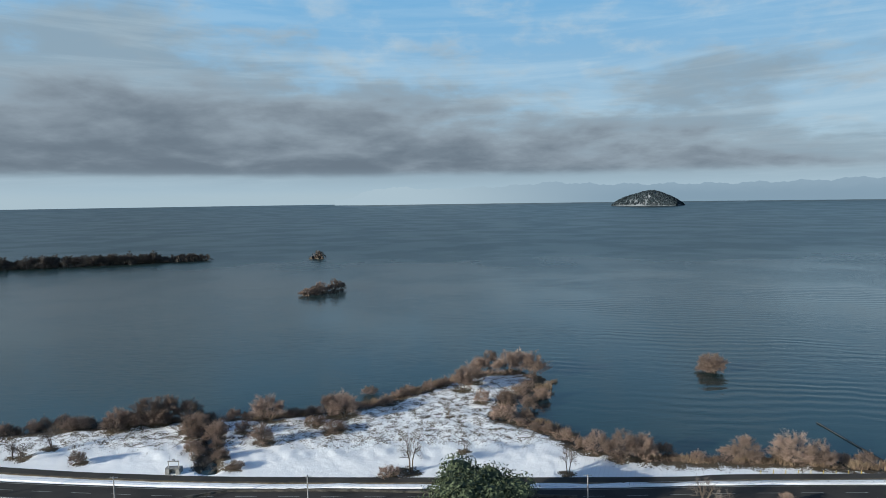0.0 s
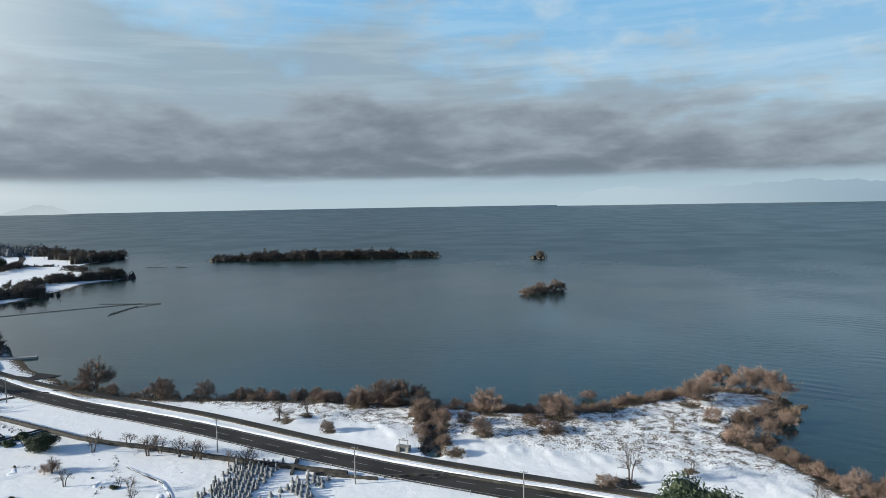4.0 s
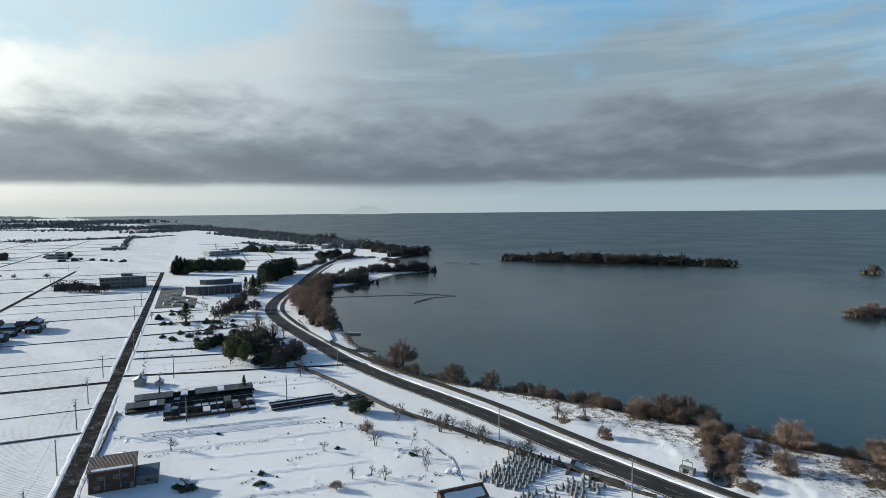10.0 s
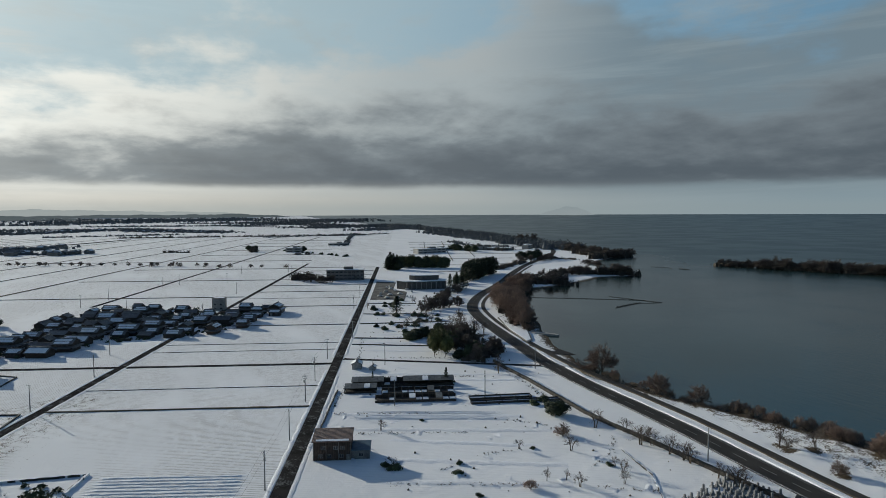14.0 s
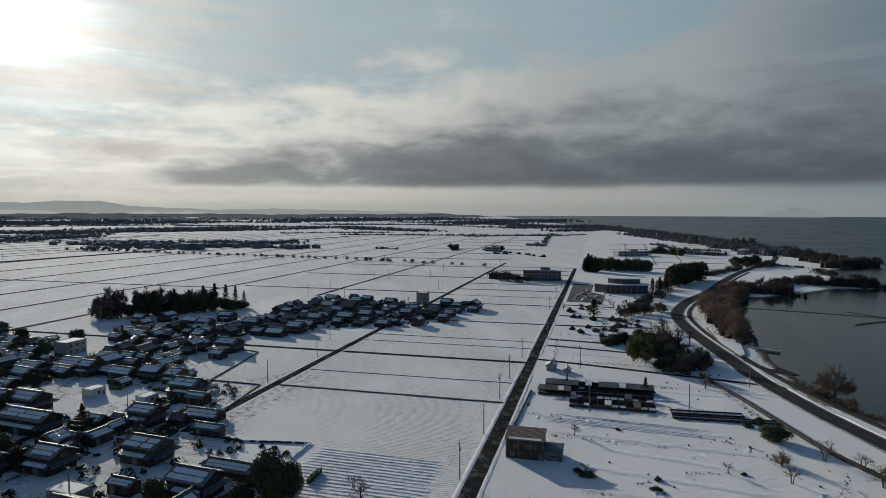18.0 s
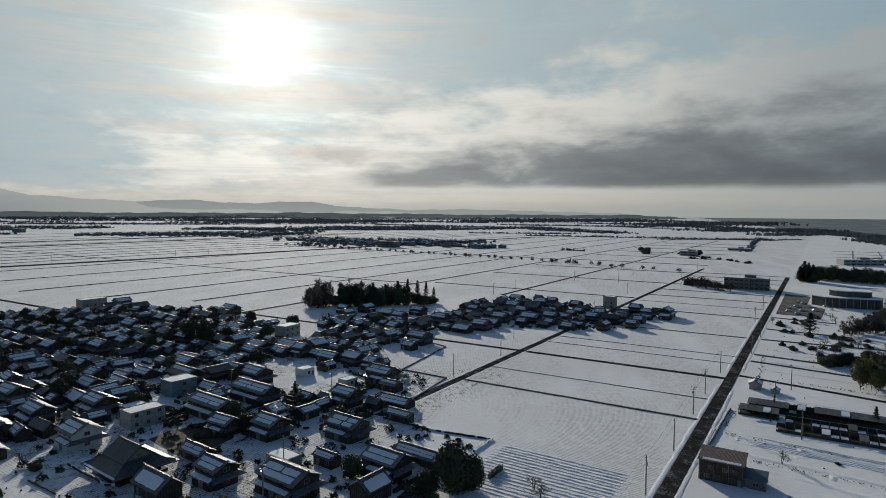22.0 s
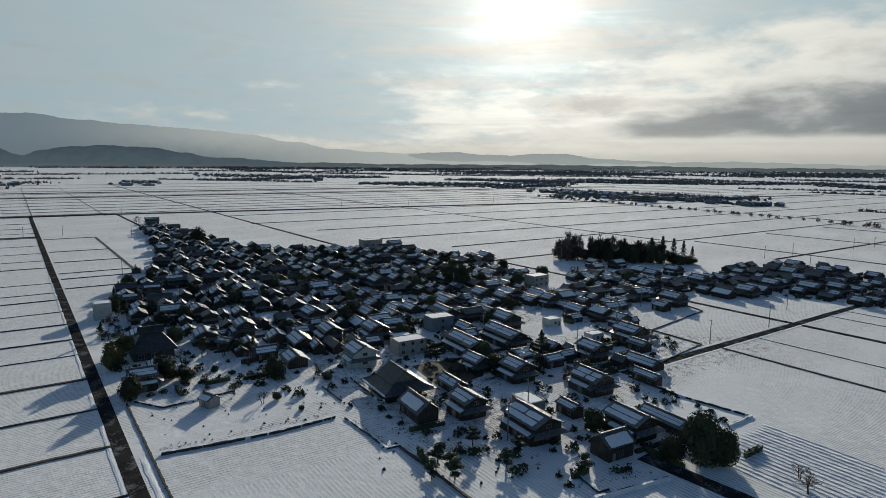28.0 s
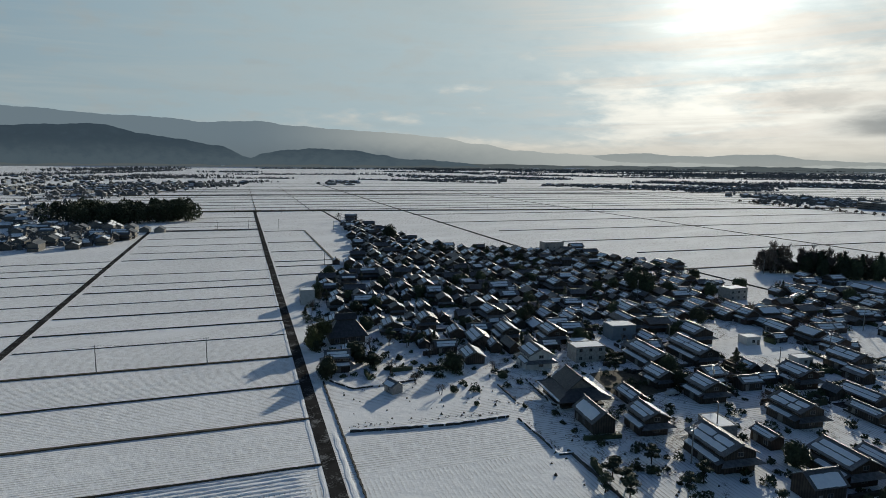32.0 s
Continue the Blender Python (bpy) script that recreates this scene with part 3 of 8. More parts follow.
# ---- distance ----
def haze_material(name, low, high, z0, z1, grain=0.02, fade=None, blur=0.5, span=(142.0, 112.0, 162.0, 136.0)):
    """Far ridges as a backdrop: haze and back light painted into an emission colour."""
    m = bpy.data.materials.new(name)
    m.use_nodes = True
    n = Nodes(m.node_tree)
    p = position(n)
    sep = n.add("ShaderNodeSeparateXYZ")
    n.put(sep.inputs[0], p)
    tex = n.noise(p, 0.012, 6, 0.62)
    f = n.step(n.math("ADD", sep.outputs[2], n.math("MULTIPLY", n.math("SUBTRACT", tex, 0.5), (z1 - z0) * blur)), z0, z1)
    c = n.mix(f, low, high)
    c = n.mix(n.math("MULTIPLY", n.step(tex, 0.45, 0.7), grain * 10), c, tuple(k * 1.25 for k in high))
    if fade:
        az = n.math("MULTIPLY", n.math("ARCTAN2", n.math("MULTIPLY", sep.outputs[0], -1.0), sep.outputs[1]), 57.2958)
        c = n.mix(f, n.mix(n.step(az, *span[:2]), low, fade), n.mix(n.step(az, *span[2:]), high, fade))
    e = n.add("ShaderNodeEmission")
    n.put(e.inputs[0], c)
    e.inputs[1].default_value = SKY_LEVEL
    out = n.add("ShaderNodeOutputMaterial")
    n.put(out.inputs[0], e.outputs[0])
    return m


def far_range(name, az0, az1, dist, tops, depth, mat, label, seed=0, rough=0.05):
    """A range of hills: tops are elevations in degrees at even steps from az0 to az1."""
    s, m = Shape(), int(abs(az1 - az0) * 5)
    rr = random.Random(seed)
    ph = [rr.uniform(0, 6.28) for _ in range(8)]
    for k in range(m + 1):
        t = k / m
        q = t * (len(tops) - 1)
        i = min(int(q), len(tops) - 2)
        w = q - i
        w = w * w * (3 - 2 * w)
        e = tops[i] * (1 - w) + tops[i + 1] * w
        e += rough * (math.sin(k * 0.9 + ph[0]) * 0.5 + math.sin(k * 0.37 + ph[1]) + 0.4 * math.sin(k * 2.1 + ph[2]))
        az = radians(az0 + (az1 - az0) * t)
        h = EYE_H + dist * math.tan(radians(e))
        for r, z in ((dist - depth, 10.0), (dist - depth * 0.5, 10 + (h - 10) * 0.62), (dist, h), (dist + depth * 0.4, 10.0)):
            s.v.append((-math.sin(az) * r, math.cos(az) * r, z))
        if k:
            i = len(s.v) - 8
            s.f += [(i + j, i + j + 4, i + j + 5, i + j + 1) for j in range(3)]
    return tagged(part(name, s, mat, smooth=True), label, "mountain range", kind="structure")


# low and high tones paint the haze; fade blends ridges into the sky colour
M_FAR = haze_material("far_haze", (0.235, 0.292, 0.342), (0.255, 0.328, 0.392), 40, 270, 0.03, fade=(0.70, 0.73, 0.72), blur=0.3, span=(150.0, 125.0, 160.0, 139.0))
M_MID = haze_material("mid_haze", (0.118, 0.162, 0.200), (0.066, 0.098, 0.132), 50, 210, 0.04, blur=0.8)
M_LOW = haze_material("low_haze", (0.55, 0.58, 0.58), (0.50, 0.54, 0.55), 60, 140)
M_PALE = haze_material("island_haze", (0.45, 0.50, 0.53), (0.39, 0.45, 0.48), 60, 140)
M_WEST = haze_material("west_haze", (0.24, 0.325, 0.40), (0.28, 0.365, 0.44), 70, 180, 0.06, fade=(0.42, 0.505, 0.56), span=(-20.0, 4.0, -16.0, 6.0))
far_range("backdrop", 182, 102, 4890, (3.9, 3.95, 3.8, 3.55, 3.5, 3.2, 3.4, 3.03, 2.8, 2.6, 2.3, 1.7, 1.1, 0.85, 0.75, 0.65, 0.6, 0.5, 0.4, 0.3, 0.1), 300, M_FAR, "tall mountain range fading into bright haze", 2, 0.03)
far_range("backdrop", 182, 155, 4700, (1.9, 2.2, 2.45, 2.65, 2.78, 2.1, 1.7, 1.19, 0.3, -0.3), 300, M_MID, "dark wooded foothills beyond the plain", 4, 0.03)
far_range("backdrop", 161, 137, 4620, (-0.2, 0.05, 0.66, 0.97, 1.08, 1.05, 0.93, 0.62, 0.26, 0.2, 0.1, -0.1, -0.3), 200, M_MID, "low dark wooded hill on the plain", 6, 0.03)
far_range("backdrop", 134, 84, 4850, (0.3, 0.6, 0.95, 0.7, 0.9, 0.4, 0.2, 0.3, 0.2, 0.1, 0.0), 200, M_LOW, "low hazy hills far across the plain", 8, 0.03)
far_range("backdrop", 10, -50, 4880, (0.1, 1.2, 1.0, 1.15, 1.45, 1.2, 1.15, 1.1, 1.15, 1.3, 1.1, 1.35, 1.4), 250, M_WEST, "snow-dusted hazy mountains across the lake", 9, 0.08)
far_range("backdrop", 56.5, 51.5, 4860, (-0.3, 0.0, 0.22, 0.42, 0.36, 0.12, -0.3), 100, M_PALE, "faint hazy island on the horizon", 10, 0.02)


def wooded_island(x, y, long, high, turn, seed=3):
    """A steep island under dark trees, with snow showing between them."""
    r = random.Random(seed)
    ob = thing("island", pose(x, y, on_ground(x, y) + 0.9, 0, 0, turn), "steep wooded island with snow between dark trees", "island")
    s, nx, ny = Shape(), 46, 16

    def top(u, v):
        e = max(0.0, 1 - abs(u) ** 2.4) ** 0.6
        return high * e * (0.76 + 0.24 * math.exp(-((u - 0.15) * 2.4) ** 2)) * max(0.0, 1 - v * v) ** 0.6
    for i in range(nx + 1):
        for j in range(ny + 1):
            u, v = i / nx * 2 - 1, j / ny * 2 - 1
            s.v.append((u * long / 2, v * long * 0.22, top(u, v) + r.uniform(-3, 3) * (1 if abs(u) < 0.95 and abs(v) < 0.9 else 0) - 1))
    for i in range(nx):
        for j in range(ny):
            k = i * (ny + 1) + j
            s.f.append((k, k + ny + 1, k + ny + 2, k + 1))
    part("slope", s, ISLE, ob)
    t = Shape()
    for _ in range(3200):
        u, v = r.uniform(-0.99, 0.99), r.uniform(-0.99, 0.99)
        if math.sin(u * 9 + v * 4) + math.sin(u * 17 - v * 7) > 1.0 and r.random() < 0.3:
            continue
        c = Vector((u * long / 2, v * long * 0.22, top(u, v)))
        h, w = r.uniform(5, 10), r.uniform(3, 6)
        i = len(t.v)
        t.v += [(c.x + w * math.cos(a), c.y + w * math.sin(a), c.z - 3) for a in (0.3, 1.9, 3.4, 5.0)] + [(c.x + r.uniform(-2, 2), c.y, c.z + h)]
        t.f += [(i, i + 1, i + 4), (i + 1, i + 2, i + 4), (i + 2, i + 3, i + 4), (i + 3, i, i + 4)]
    part("foliage", t, ISLETREE, ob, "dark evergreen trees")


ISLE = mottled("island_ground", (0.026, 0.032, 0.038), (0.17, 0.185, 0.20), 0.012, 0.9, 0.06, local=False, vary=0)
ISLETREE = mottled("island_trees", (0.012, 0.020, 0.025), (0.030, 0.041, 0.047), 0.02, 0.9, 0.2, local=False, vary=0)
wooded_island(1220, 3672, 390, 86, -36)
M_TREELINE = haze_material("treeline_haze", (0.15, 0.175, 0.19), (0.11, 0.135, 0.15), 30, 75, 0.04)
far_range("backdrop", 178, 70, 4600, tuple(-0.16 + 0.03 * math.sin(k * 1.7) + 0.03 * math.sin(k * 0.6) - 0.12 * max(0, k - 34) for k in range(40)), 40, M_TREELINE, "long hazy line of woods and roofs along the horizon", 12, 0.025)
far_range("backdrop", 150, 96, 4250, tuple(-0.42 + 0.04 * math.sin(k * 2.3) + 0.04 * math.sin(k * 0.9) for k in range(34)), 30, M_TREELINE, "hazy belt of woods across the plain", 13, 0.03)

# glowing strip, placed here also to cover the ridges' shadow on the snow
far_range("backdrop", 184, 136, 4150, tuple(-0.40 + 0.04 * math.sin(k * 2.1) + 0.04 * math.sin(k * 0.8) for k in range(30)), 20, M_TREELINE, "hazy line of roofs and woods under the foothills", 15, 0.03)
# ---- plants ----
BARK = mottled("bark", (0.060, 0.045, 0.034), (0.13, 0.10, 0.075), 3, 0.95, 20)
TWIG = mottled("willow_twigs", (0.165, 0.116, 0.090), (0.29, 0.205, 0.160), 0.5, 0.9, 5, vary=0.3)
TWIG_GREY = mottled("bare_twigs", (0.085, 0.070, 0.060), (0.16, 0.132, 0.112), 0.5, 0.9, 5, vary=0.3)
REED = mottled("dry_reed", (0.14, 0.095, 0.062), (0.26, 0.185, 0.12), 0.6, 0.9, 6, vary=0.3)
LEAF = mottled("evergreen_leaves", (0.030, 0.040, 0.022), (0.066, 0.082, 0.040), 0.6, 0.7, 5, vary=0.35)
NEEDLE = mottled("conifer_needles", (0.026, 0.038, 0.024), (0.055, 0.072, 0.040), 0.6, 0.8, 5, vary=0.3)
BAMBOO = mottled("bamboo_leaves", (0.055, 0.060, 0.020), (0.13, 0.125, 0.045), 0.4, 0.7, 4, vary=0.25)
WOODS = mottled("winter_woods", (0.050, 0.043, 0.035), (0.105, 0.086, 0.068), 0.05, 0.95, 0.5, vary=0.2, local=False)


def twiggy(seed, high, wide, twigs=900, stems=4, droop=0.0, base=0.12, thin=0.035, low=0.10):
    """A bare crown: stems, limbs and very many thin twigs that fill a dome. Gives trunk and crown."""
    r = random.Random(seed)
    wood, crown, tips = Shape(), Shape(), []
    lobes = [(r.uniform(0, 6.28), r.uniform(0.1, 0.9), r.uniform(0.82, 1.12)) for _ in range(9)]

    def reach(a, e):
        """How far the crown goes that way: a dome with uneven lobes."""
        k = 0.86
        for la, le, ls in lobes:
            k = max(k, ls - 0.55 * math.hypot(math.sin((a - la) / 2) * 2, e - le * 1.4))
        return k
    for s in range(stems):
        w = 2 * math.pi * (s + r.uniform(-0.3, 0.3)) / stems
        lean = r.uniform(0.10, 0.26) * wide
        top = Vector((math.cos(w) * lean, math.sin(w) * lean, high * (low + r.uniform(0.22, 0.36))))
        root = Vector((math.cos(w) * 0.18, math.sin(w) * 0.18, -0.4))
        mid = root.lerp(top, 0.5) + Vector((r.uniform(-0.3, 0.3), r.uniform(-0.3, 0.3), 0.3))
        k = base * r.uniform(0.8, 1.2)
        wood.tube([root, mid, top], [k * 1.3, k, k * 0.6], 5)
        for _ in range(9):
            a, e = w + r.gauss(0, 1.1), math.asin(r.random())
            q = reach(a, e) * r.uniform(0.72, 0.92)
            tip = Vector((math.cos(a) * math.cos(e) * wide * 0.5 * q, math.sin(a) * math.cos(e) * wide * 0.5 * q, high * (low + (1 - low) * math.sin(e) * q)))
            st = mid.lerp(top, r.uniform(-0.2, 1.0))
            el = st.lerp(tip, 0.5) + Vector((r.uniform(-0.3, 0.3), r.uniform(-0.3, 0.3), r.uniform(0, 0.08) * high))
            wood.tube([st, el, tip], [k * 0.45, k * 0.3, k * 0.12], 4)
            for _ in range(4):
                p0 = st.lerp(el, r.uniform(0.5, 1.0)) if r.random() < 0.35 else el.lerp(tip, r.uniform(0.1, 1.0))
                d = Vector((p0.x / wide, p0.y / wide, (p0.z - high * low) / high)).normalized() + Vector((r.gauss(0, 0.5), r.gauss(0, 0.5), r.gauss(0.1, 0.35)))
                p1 = p0 + d.normalized() * r.uniform(0.09, 0.17) * (wide + high) * 0.5
                wood.tube([p0, p1], [k * 0.12, k * 0.05], 3)
                tips += [(p0, p1)] * 2
            tips.append((el, tip))
    for _ in range(twigs):
        p, q = tips[r.randrange(len(tips))]
        s0 = p.lerp(q, r.random())
        out = Vector((s0.x, s0.y, max(0.1, s0.z - high * low))).normalized()
        d = (out * 0.8 + Vector((r.gauss(0, 0.6), r.gauss(0, 0.6), r.gauss(0.15, 0.45) - droop))).normalized()
        ln = r.uniform(0.05, 0.12) * (wide + high) * 0.5
        e0 = s0 + d * ln
        side = d.cross(Vector((r.uniform(-1, 1), r.uniform(-1, 1), r.uniform(-1, 1)))).normalized() * thin
        i = len(crown.v)
        crown.v += [tuple(s0 - side), tuple(s0 + side), tuple(e0)]
        crown.f += [(i, i + 1, i + 2)]
        for _ in range(2):
            t0 = s0.lerp(e0, r.uniform(0.3, 0.9))
            e2 = t0 + (d + Vector((r.gauss(0, 0.7), r.gauss(0, 0.7), r.gauss(0, 0.6)))).normalized() * ln * 0.55
            i = len(crown.v)
            crown.v += [tuple(t0 - side * 0.7), tuple(t0 + side * 0.7), tuple(e2)]
            crown.f += [(i, i + 1, i + 2)]
    return wood.mesh("trunk"), crown.mesh("crown")


def leafy(seed, blobs, n, size, trunk_h, trunk_r, flat=0.0):
    """A leafy crown: small leaf sprays scattered through and over rounded clumps."""
    r = random.Random(seed)
    wood, crown = Shape(), Shape()
    wood.tube([(0, 0, -0.4), (r.uniform(-0.1, 0.1), 0.1, trunk_h * 0.5), (0, 0, trunk_h)], [trunk_r * 1.3, trunk_r, trunk_r * 0.5], 6)
    total = sum(b[3] * b[3] for b in blobs)
    for bx, by, bz, br, bh in blobs:
        i = len(crown.v)
        for u in range(1, 5):
            for v in range(8):
                g = r.uniform(0.62, 0.78)
                crown.v.append((bx + br * g * math.sin(u * 0.628) * math.cos(v * 0.785), by + br * g * math.sin(u * 0.628) * math.sin(v * 0.785), bz + bh * g * math.cos(u * 0.628)))
        crown.f += [(i + u * 8 + v, i + u * 8 + (v + 1) % 8, i + u * 8 + 8 + (v + 1) % 8, i + u * 8 + 8 + v) for u in range(3) for v in range(8)] + [tuple(i + v for v in range(8)), tuple(i + 31 - v for v in range(8))]
        wood.tube([(0, 0, trunk_h * 0.5), (bx * 0.5, by * 0.5, (trunk_h * 0.5 + bz) / 2), (bx, by, bz)], [trunk_r * 0.5, trunk_r * 0.35, 0.04], 4)
        for _ in range(int(n * br * br / total)):
            d = Vector((r.gauss(0, 1), r.gauss(0, 1), r.gauss(0, 1))).normalized()
            k = r.uniform(0.72, 1.18)
            c = Vector((bx + d.x * br * k, by + d.y * br * k, bz + d.z * bh * k))
            nrm = (d + Vector((r.gauss(0, 0.5), r.gauss(0, 0.5), r.gauss(0, 0.5) + flat))).normalized()
            s = nrm.orthogonal().normalized()
            t = nrm.cross(s)
            w = r.uniform(0, 6.28)
            s, t = s * math.cos(w) + t * math.sin(w), t * math.cos(w) - s * math.sin(w)
            z = size * r.uniform(0.6, 1.4)
            i = len(crown.v)
            crown.v += [tuple(c - s * z), tuple(c + t * z * 0.55 + nrm * z * 0.15), tuple(c + s * z), tuple(c - t * z * 0.55 + nrm * z * 0.1)]
            crown.f += [(i, i + 1, i + 2, i + 3)]
    return wood.mesh("trunk"), crown.mesh("crown")


def conifer(seed, high, wide, n=1500):
    r = random.Random(seed)
    wood, crown = Shape(), Shape()
    wood.tube([(0, 0, -0.4), (0, 0, high * 0.5), (0, 0, high * 0.97)], [wide * 0.05, wide * 0.035, 0.03], 6)
    for _ in range(n):
        t = r.random() ** 0.75
        z = high * (0.10 + 0.9 * t)
        reach = wide * 0.5 * (1 - t) ** 0.75 * (0.8 + 0.35 * math.sin(t * 34 + r.uniform(-0.6, 0.6)))
        a, k = r.uniform(0, 6.28), r.uniform(0.5, 1.05)
        c = Vector((math.cos(a) * reach * k, math.sin(a) * reach * k, z))
        d = Vector((math.cos(a), math.sin(a), r.uniform(-0.45, 0.15))).normalized() * wide * r.uniform(0.07, 0.13)
        s = Vector((-math.sin(a), math.cos(a), r.uniform(-0.4, 0.4))) * wide * r.uniform(0.03, 0.06)
        i = len(crown.v)
        crown.v += [tuple(c - d * 0.4), tuple(c + s), tuple(c + d), tuple(c - s)]
        crown.f += [(i, i + 1, i + 2, i + 3)]
    return wood.mesh("trunk"), crown.mesh("crown")


def reeds(seed, wide, high, n=160):
    r = random.Random(seed)
    s = Shape()
    for _ in range(n):
        a, k = r.uniform(0, 6.28), wide * 0.5 * math.sqrt(r.random())
        p = Vector((math.cos(a) * k, math.sin(a) * k * 0.7, -0.5))
        d = Vector((r.gauss(0, 0.25), r.gauss(0, 0.25), 1)).normalized() * (high * r.uniform(0.5, 1.0) + 0.5)
        w = Vector((r.uniform(-1, 1), r.uniform(-1, 1), 0)).normalized() * 0.05
        i = len(s.v)
        s.v += [tuple(p - w), tuple(p + w), tuple(p + d * 0.7 + w * 0.8), tuple(p + d * 0.7 - w * 0.8), tuple(p + d + w * 2)]
        s.f += [(i, i + 1, i + 2, i + 3), (i + 3, i + 2, i + 4)]
    return s.mesh("reeds")


def hedge_shape(long, wide, high, seed, n=None, size=0.16):
    """A clipped hedge: leaf sprays over a box-like body."""
    r, s = random.Random(seed), Shape()
    s.box(-long / 2, -wide * 0.4, -0.2, long / 2, wide * 0.4, high * 0.88)
    for _ in range(n or int(long * high * 26)):
        f = r.random()
        c = Vector((r.uniform(-long / 2, long / 2), r.choice((-0.5, 0.5)) * wide, r.uniform(0, high))) if f < 0.55 else Vector((r.uniform(-long / 2, long / 2), r.uniform(-0.5, 0.5) * wide, high * r.uniform(0.9, 1.12)))
        i = len(s.v)
        s.v += [tuple(c + Vector((r.gauss(0, size), r.gauss(0, size), r.gauss(0, size)))) for _ in range(3)]
        s.f.append((i, i + 1, i + 2))
    return s.mesh("hedge")


KINDS = {}


def kind_of(name, makers, mats):
    KINDS[name] = []
    for maker in makers:
        a, b = maker()
        a.materials.append(mats[0])
        b.materials.append(mats[1])
        KINDS[name].append((a, b))


kind_of("willow", [lambda s=s: twiggy(s, 8.0, 11.0, 4200, 6, 0.05, thin=0.03) for s in (1, 2, 3, 4)], (BARK, TWIG))
kind_of("shrub", [lambda s=s: twiggy(s, 3.0, 6.5, 1800, 7, 0.0, 0.05, 0.03, 0.02) for s in (11, 12, 13)], (BARK, TWIG))
kind_of("bare", [lambda s=s: twiggy(s, 6.5, 6.0, 420, 2, -0.1, 0.12, 0.022, 0.28) for s in (21, 22, 23)], (BARK, TWIG_GREY))
kind_of("wood", [lambda s=s: twiggy(s, 11.0, 9.0, 2600, 3, 0.0, 0.2, 0.055, 0.06) for s in (31, 32, 33)], (BARK, TWIG_GREY))
kind_of("cedar", [lambda s=s: conifer(s, 12.0, 5.0) for s in (41, 42, 43)], (BARK, NEEDLE))
BLOBS = [[(0, 0, 4.2, 2.6, 2.5), (0.4, 0.2, 1.8, 2.5, 1.7), (1.7, 0.6, 3.2, 1.9, 1.9), (-1.6, 0.8, 3.7, 1.9, 1.7), (0.2, -1.7, 3.6, 2.0, 1.7), (0.4, 1.6, 4.6, 1.6, 1.5), (-0.8, -0.6, 5.8, 1.5, 1.3)],
         [(0, 0, 4.0, 2.9, 2.8), (-0.2, 0.3, 1.7, 2.7, 1.6), (1.9, -0.8, 2.8, 1.7, 1.8), (-1.9, -0.5, 3.0, 1.8, 1.6), (0.6, 1.5, 5.4, 1.6, 1.4), (-0.3, 1.9, 3.1, 1.7, 1.5)]]
kind_of("evergreen", [lambda b=b, s=s: leafy(s, b, 3600, 0.26, 3.6, 0.22) for s, b in enumerate(BLOBS)], (BARK, LEAF))
ball = random.Random(77)
BIG = [(0, 0, 6.0, 7.6, 4.6)] + [(math.cos(a) * r0, math.sin(a) * r0, z0, q, q * 0.8) for a, r0, z0, q in ((ball.uniform(0, 6.28), ball.uniform(2.0, 7.4), ball.uniform(4.0, 9.0), ball.uniform(2.2, 3.6)) for _ in range(22))]
kind_of("large_evergreen", [lambda: leafy(3, BIG, 15000, 0.30, 6.0, 0.4)], (BARK, LEAF))
kind_of("bamboo", [lambda s=s: leafy(s, [(r0 * 1.1 - 2.2, (s % 3 - 1) * 0.6 + 0.5 * (r0 % 2), 4.5 + 0.9 * ((r0 * 7 + s) % 4), 1.5, 2.6) for r0 in range(5)], 2200, 0.30, 6.0, 0.07, 0.3) for s in (5, 6)], (BARK, BAMBOO))
kind_of("pine", [lambda s=s: leafy(s, [(0, 0, 4.3, 1.1, 0.4), (0.9, 0.4, 3.5, 1.1, 0.35), (-1.0, 0.1, 3.1, 1.1, 0.35), (0.1, -1.0, 2.5, 1.2, 0.35), (0.3, 1.0, 2.0, 1.2, 0.3)], 900, 0.20, 4.2, 0.13, 0.6) for s in (7, 8)], (BARK, NEEDLE))
kind_of("hedge_bush", [lambda s=s: leafy(s, [(0, 0, 0.5, 0.75, 0.7), (0.8, 0.3, 0.35, 0.6, 0.4), (-0.7, -0.3 * (s - 9), 0.3, 0.7, 0.35), (0.2 * (s - 9), 0.7, 0.6, 0.45, 0.6), (-0.3, -0.8, 0.25, 0.55, 0.3)], 420, 0.2, 0.5, 0.06) for s in (9, 10)], (BARK, LEAF))
NOMINAL = {"willow": (11, 8), "shrub": (6.5, 3), "bare": (6, 6.5), "wood": (9, 11), "cedar": (5, 12), "evergreen": (6.5, 7), "large_evergreen": (20, 12), "bamboo": (6.5, 8), "pine": (3.6, 4.7), "hedge_bush": (2.4, 1.5)}
WORDS = {"willow": ("willow_tree", "leafless russet willow with a dense domed crown", "tree", "shore willows"),
         "shrub": ("willow_shrub", "low brown leafless willow thicket at the water", "shrub", "shore shrubs"),
         "bare": ("bare_tree", "small leafless tree standing in the snow", "tree", "bare trees"),
         "wood": ("woodland_tree", "tall leafless woodland tree with dark twigs", "tree", "woodland trees"),
         "cedar": ("cedar_tree", "dark conical evergreen cedar", "tree", "cedars"),
         "evergreen": ("evergreen_tree", "rounded dark green broadleaf evergreen tree", "tree", "evergreens"),
         "large_evergreen": ("evergreen_tree", "large dark green evergreen tree beside the lake road", "tree", "evergreens"),
         "bamboo": ("bamboo_clump", "yellow-green bamboo clump with feathery tops", "bamboo", "bamboo grove"),
         "pine": ("garden_pine", "clipped dark garden pine with layered pads", "tree", "garden pines"),
         "hedge_bush": ("garden_bush", "small clipped dark green garden bush", "bush", "garden bushes")}
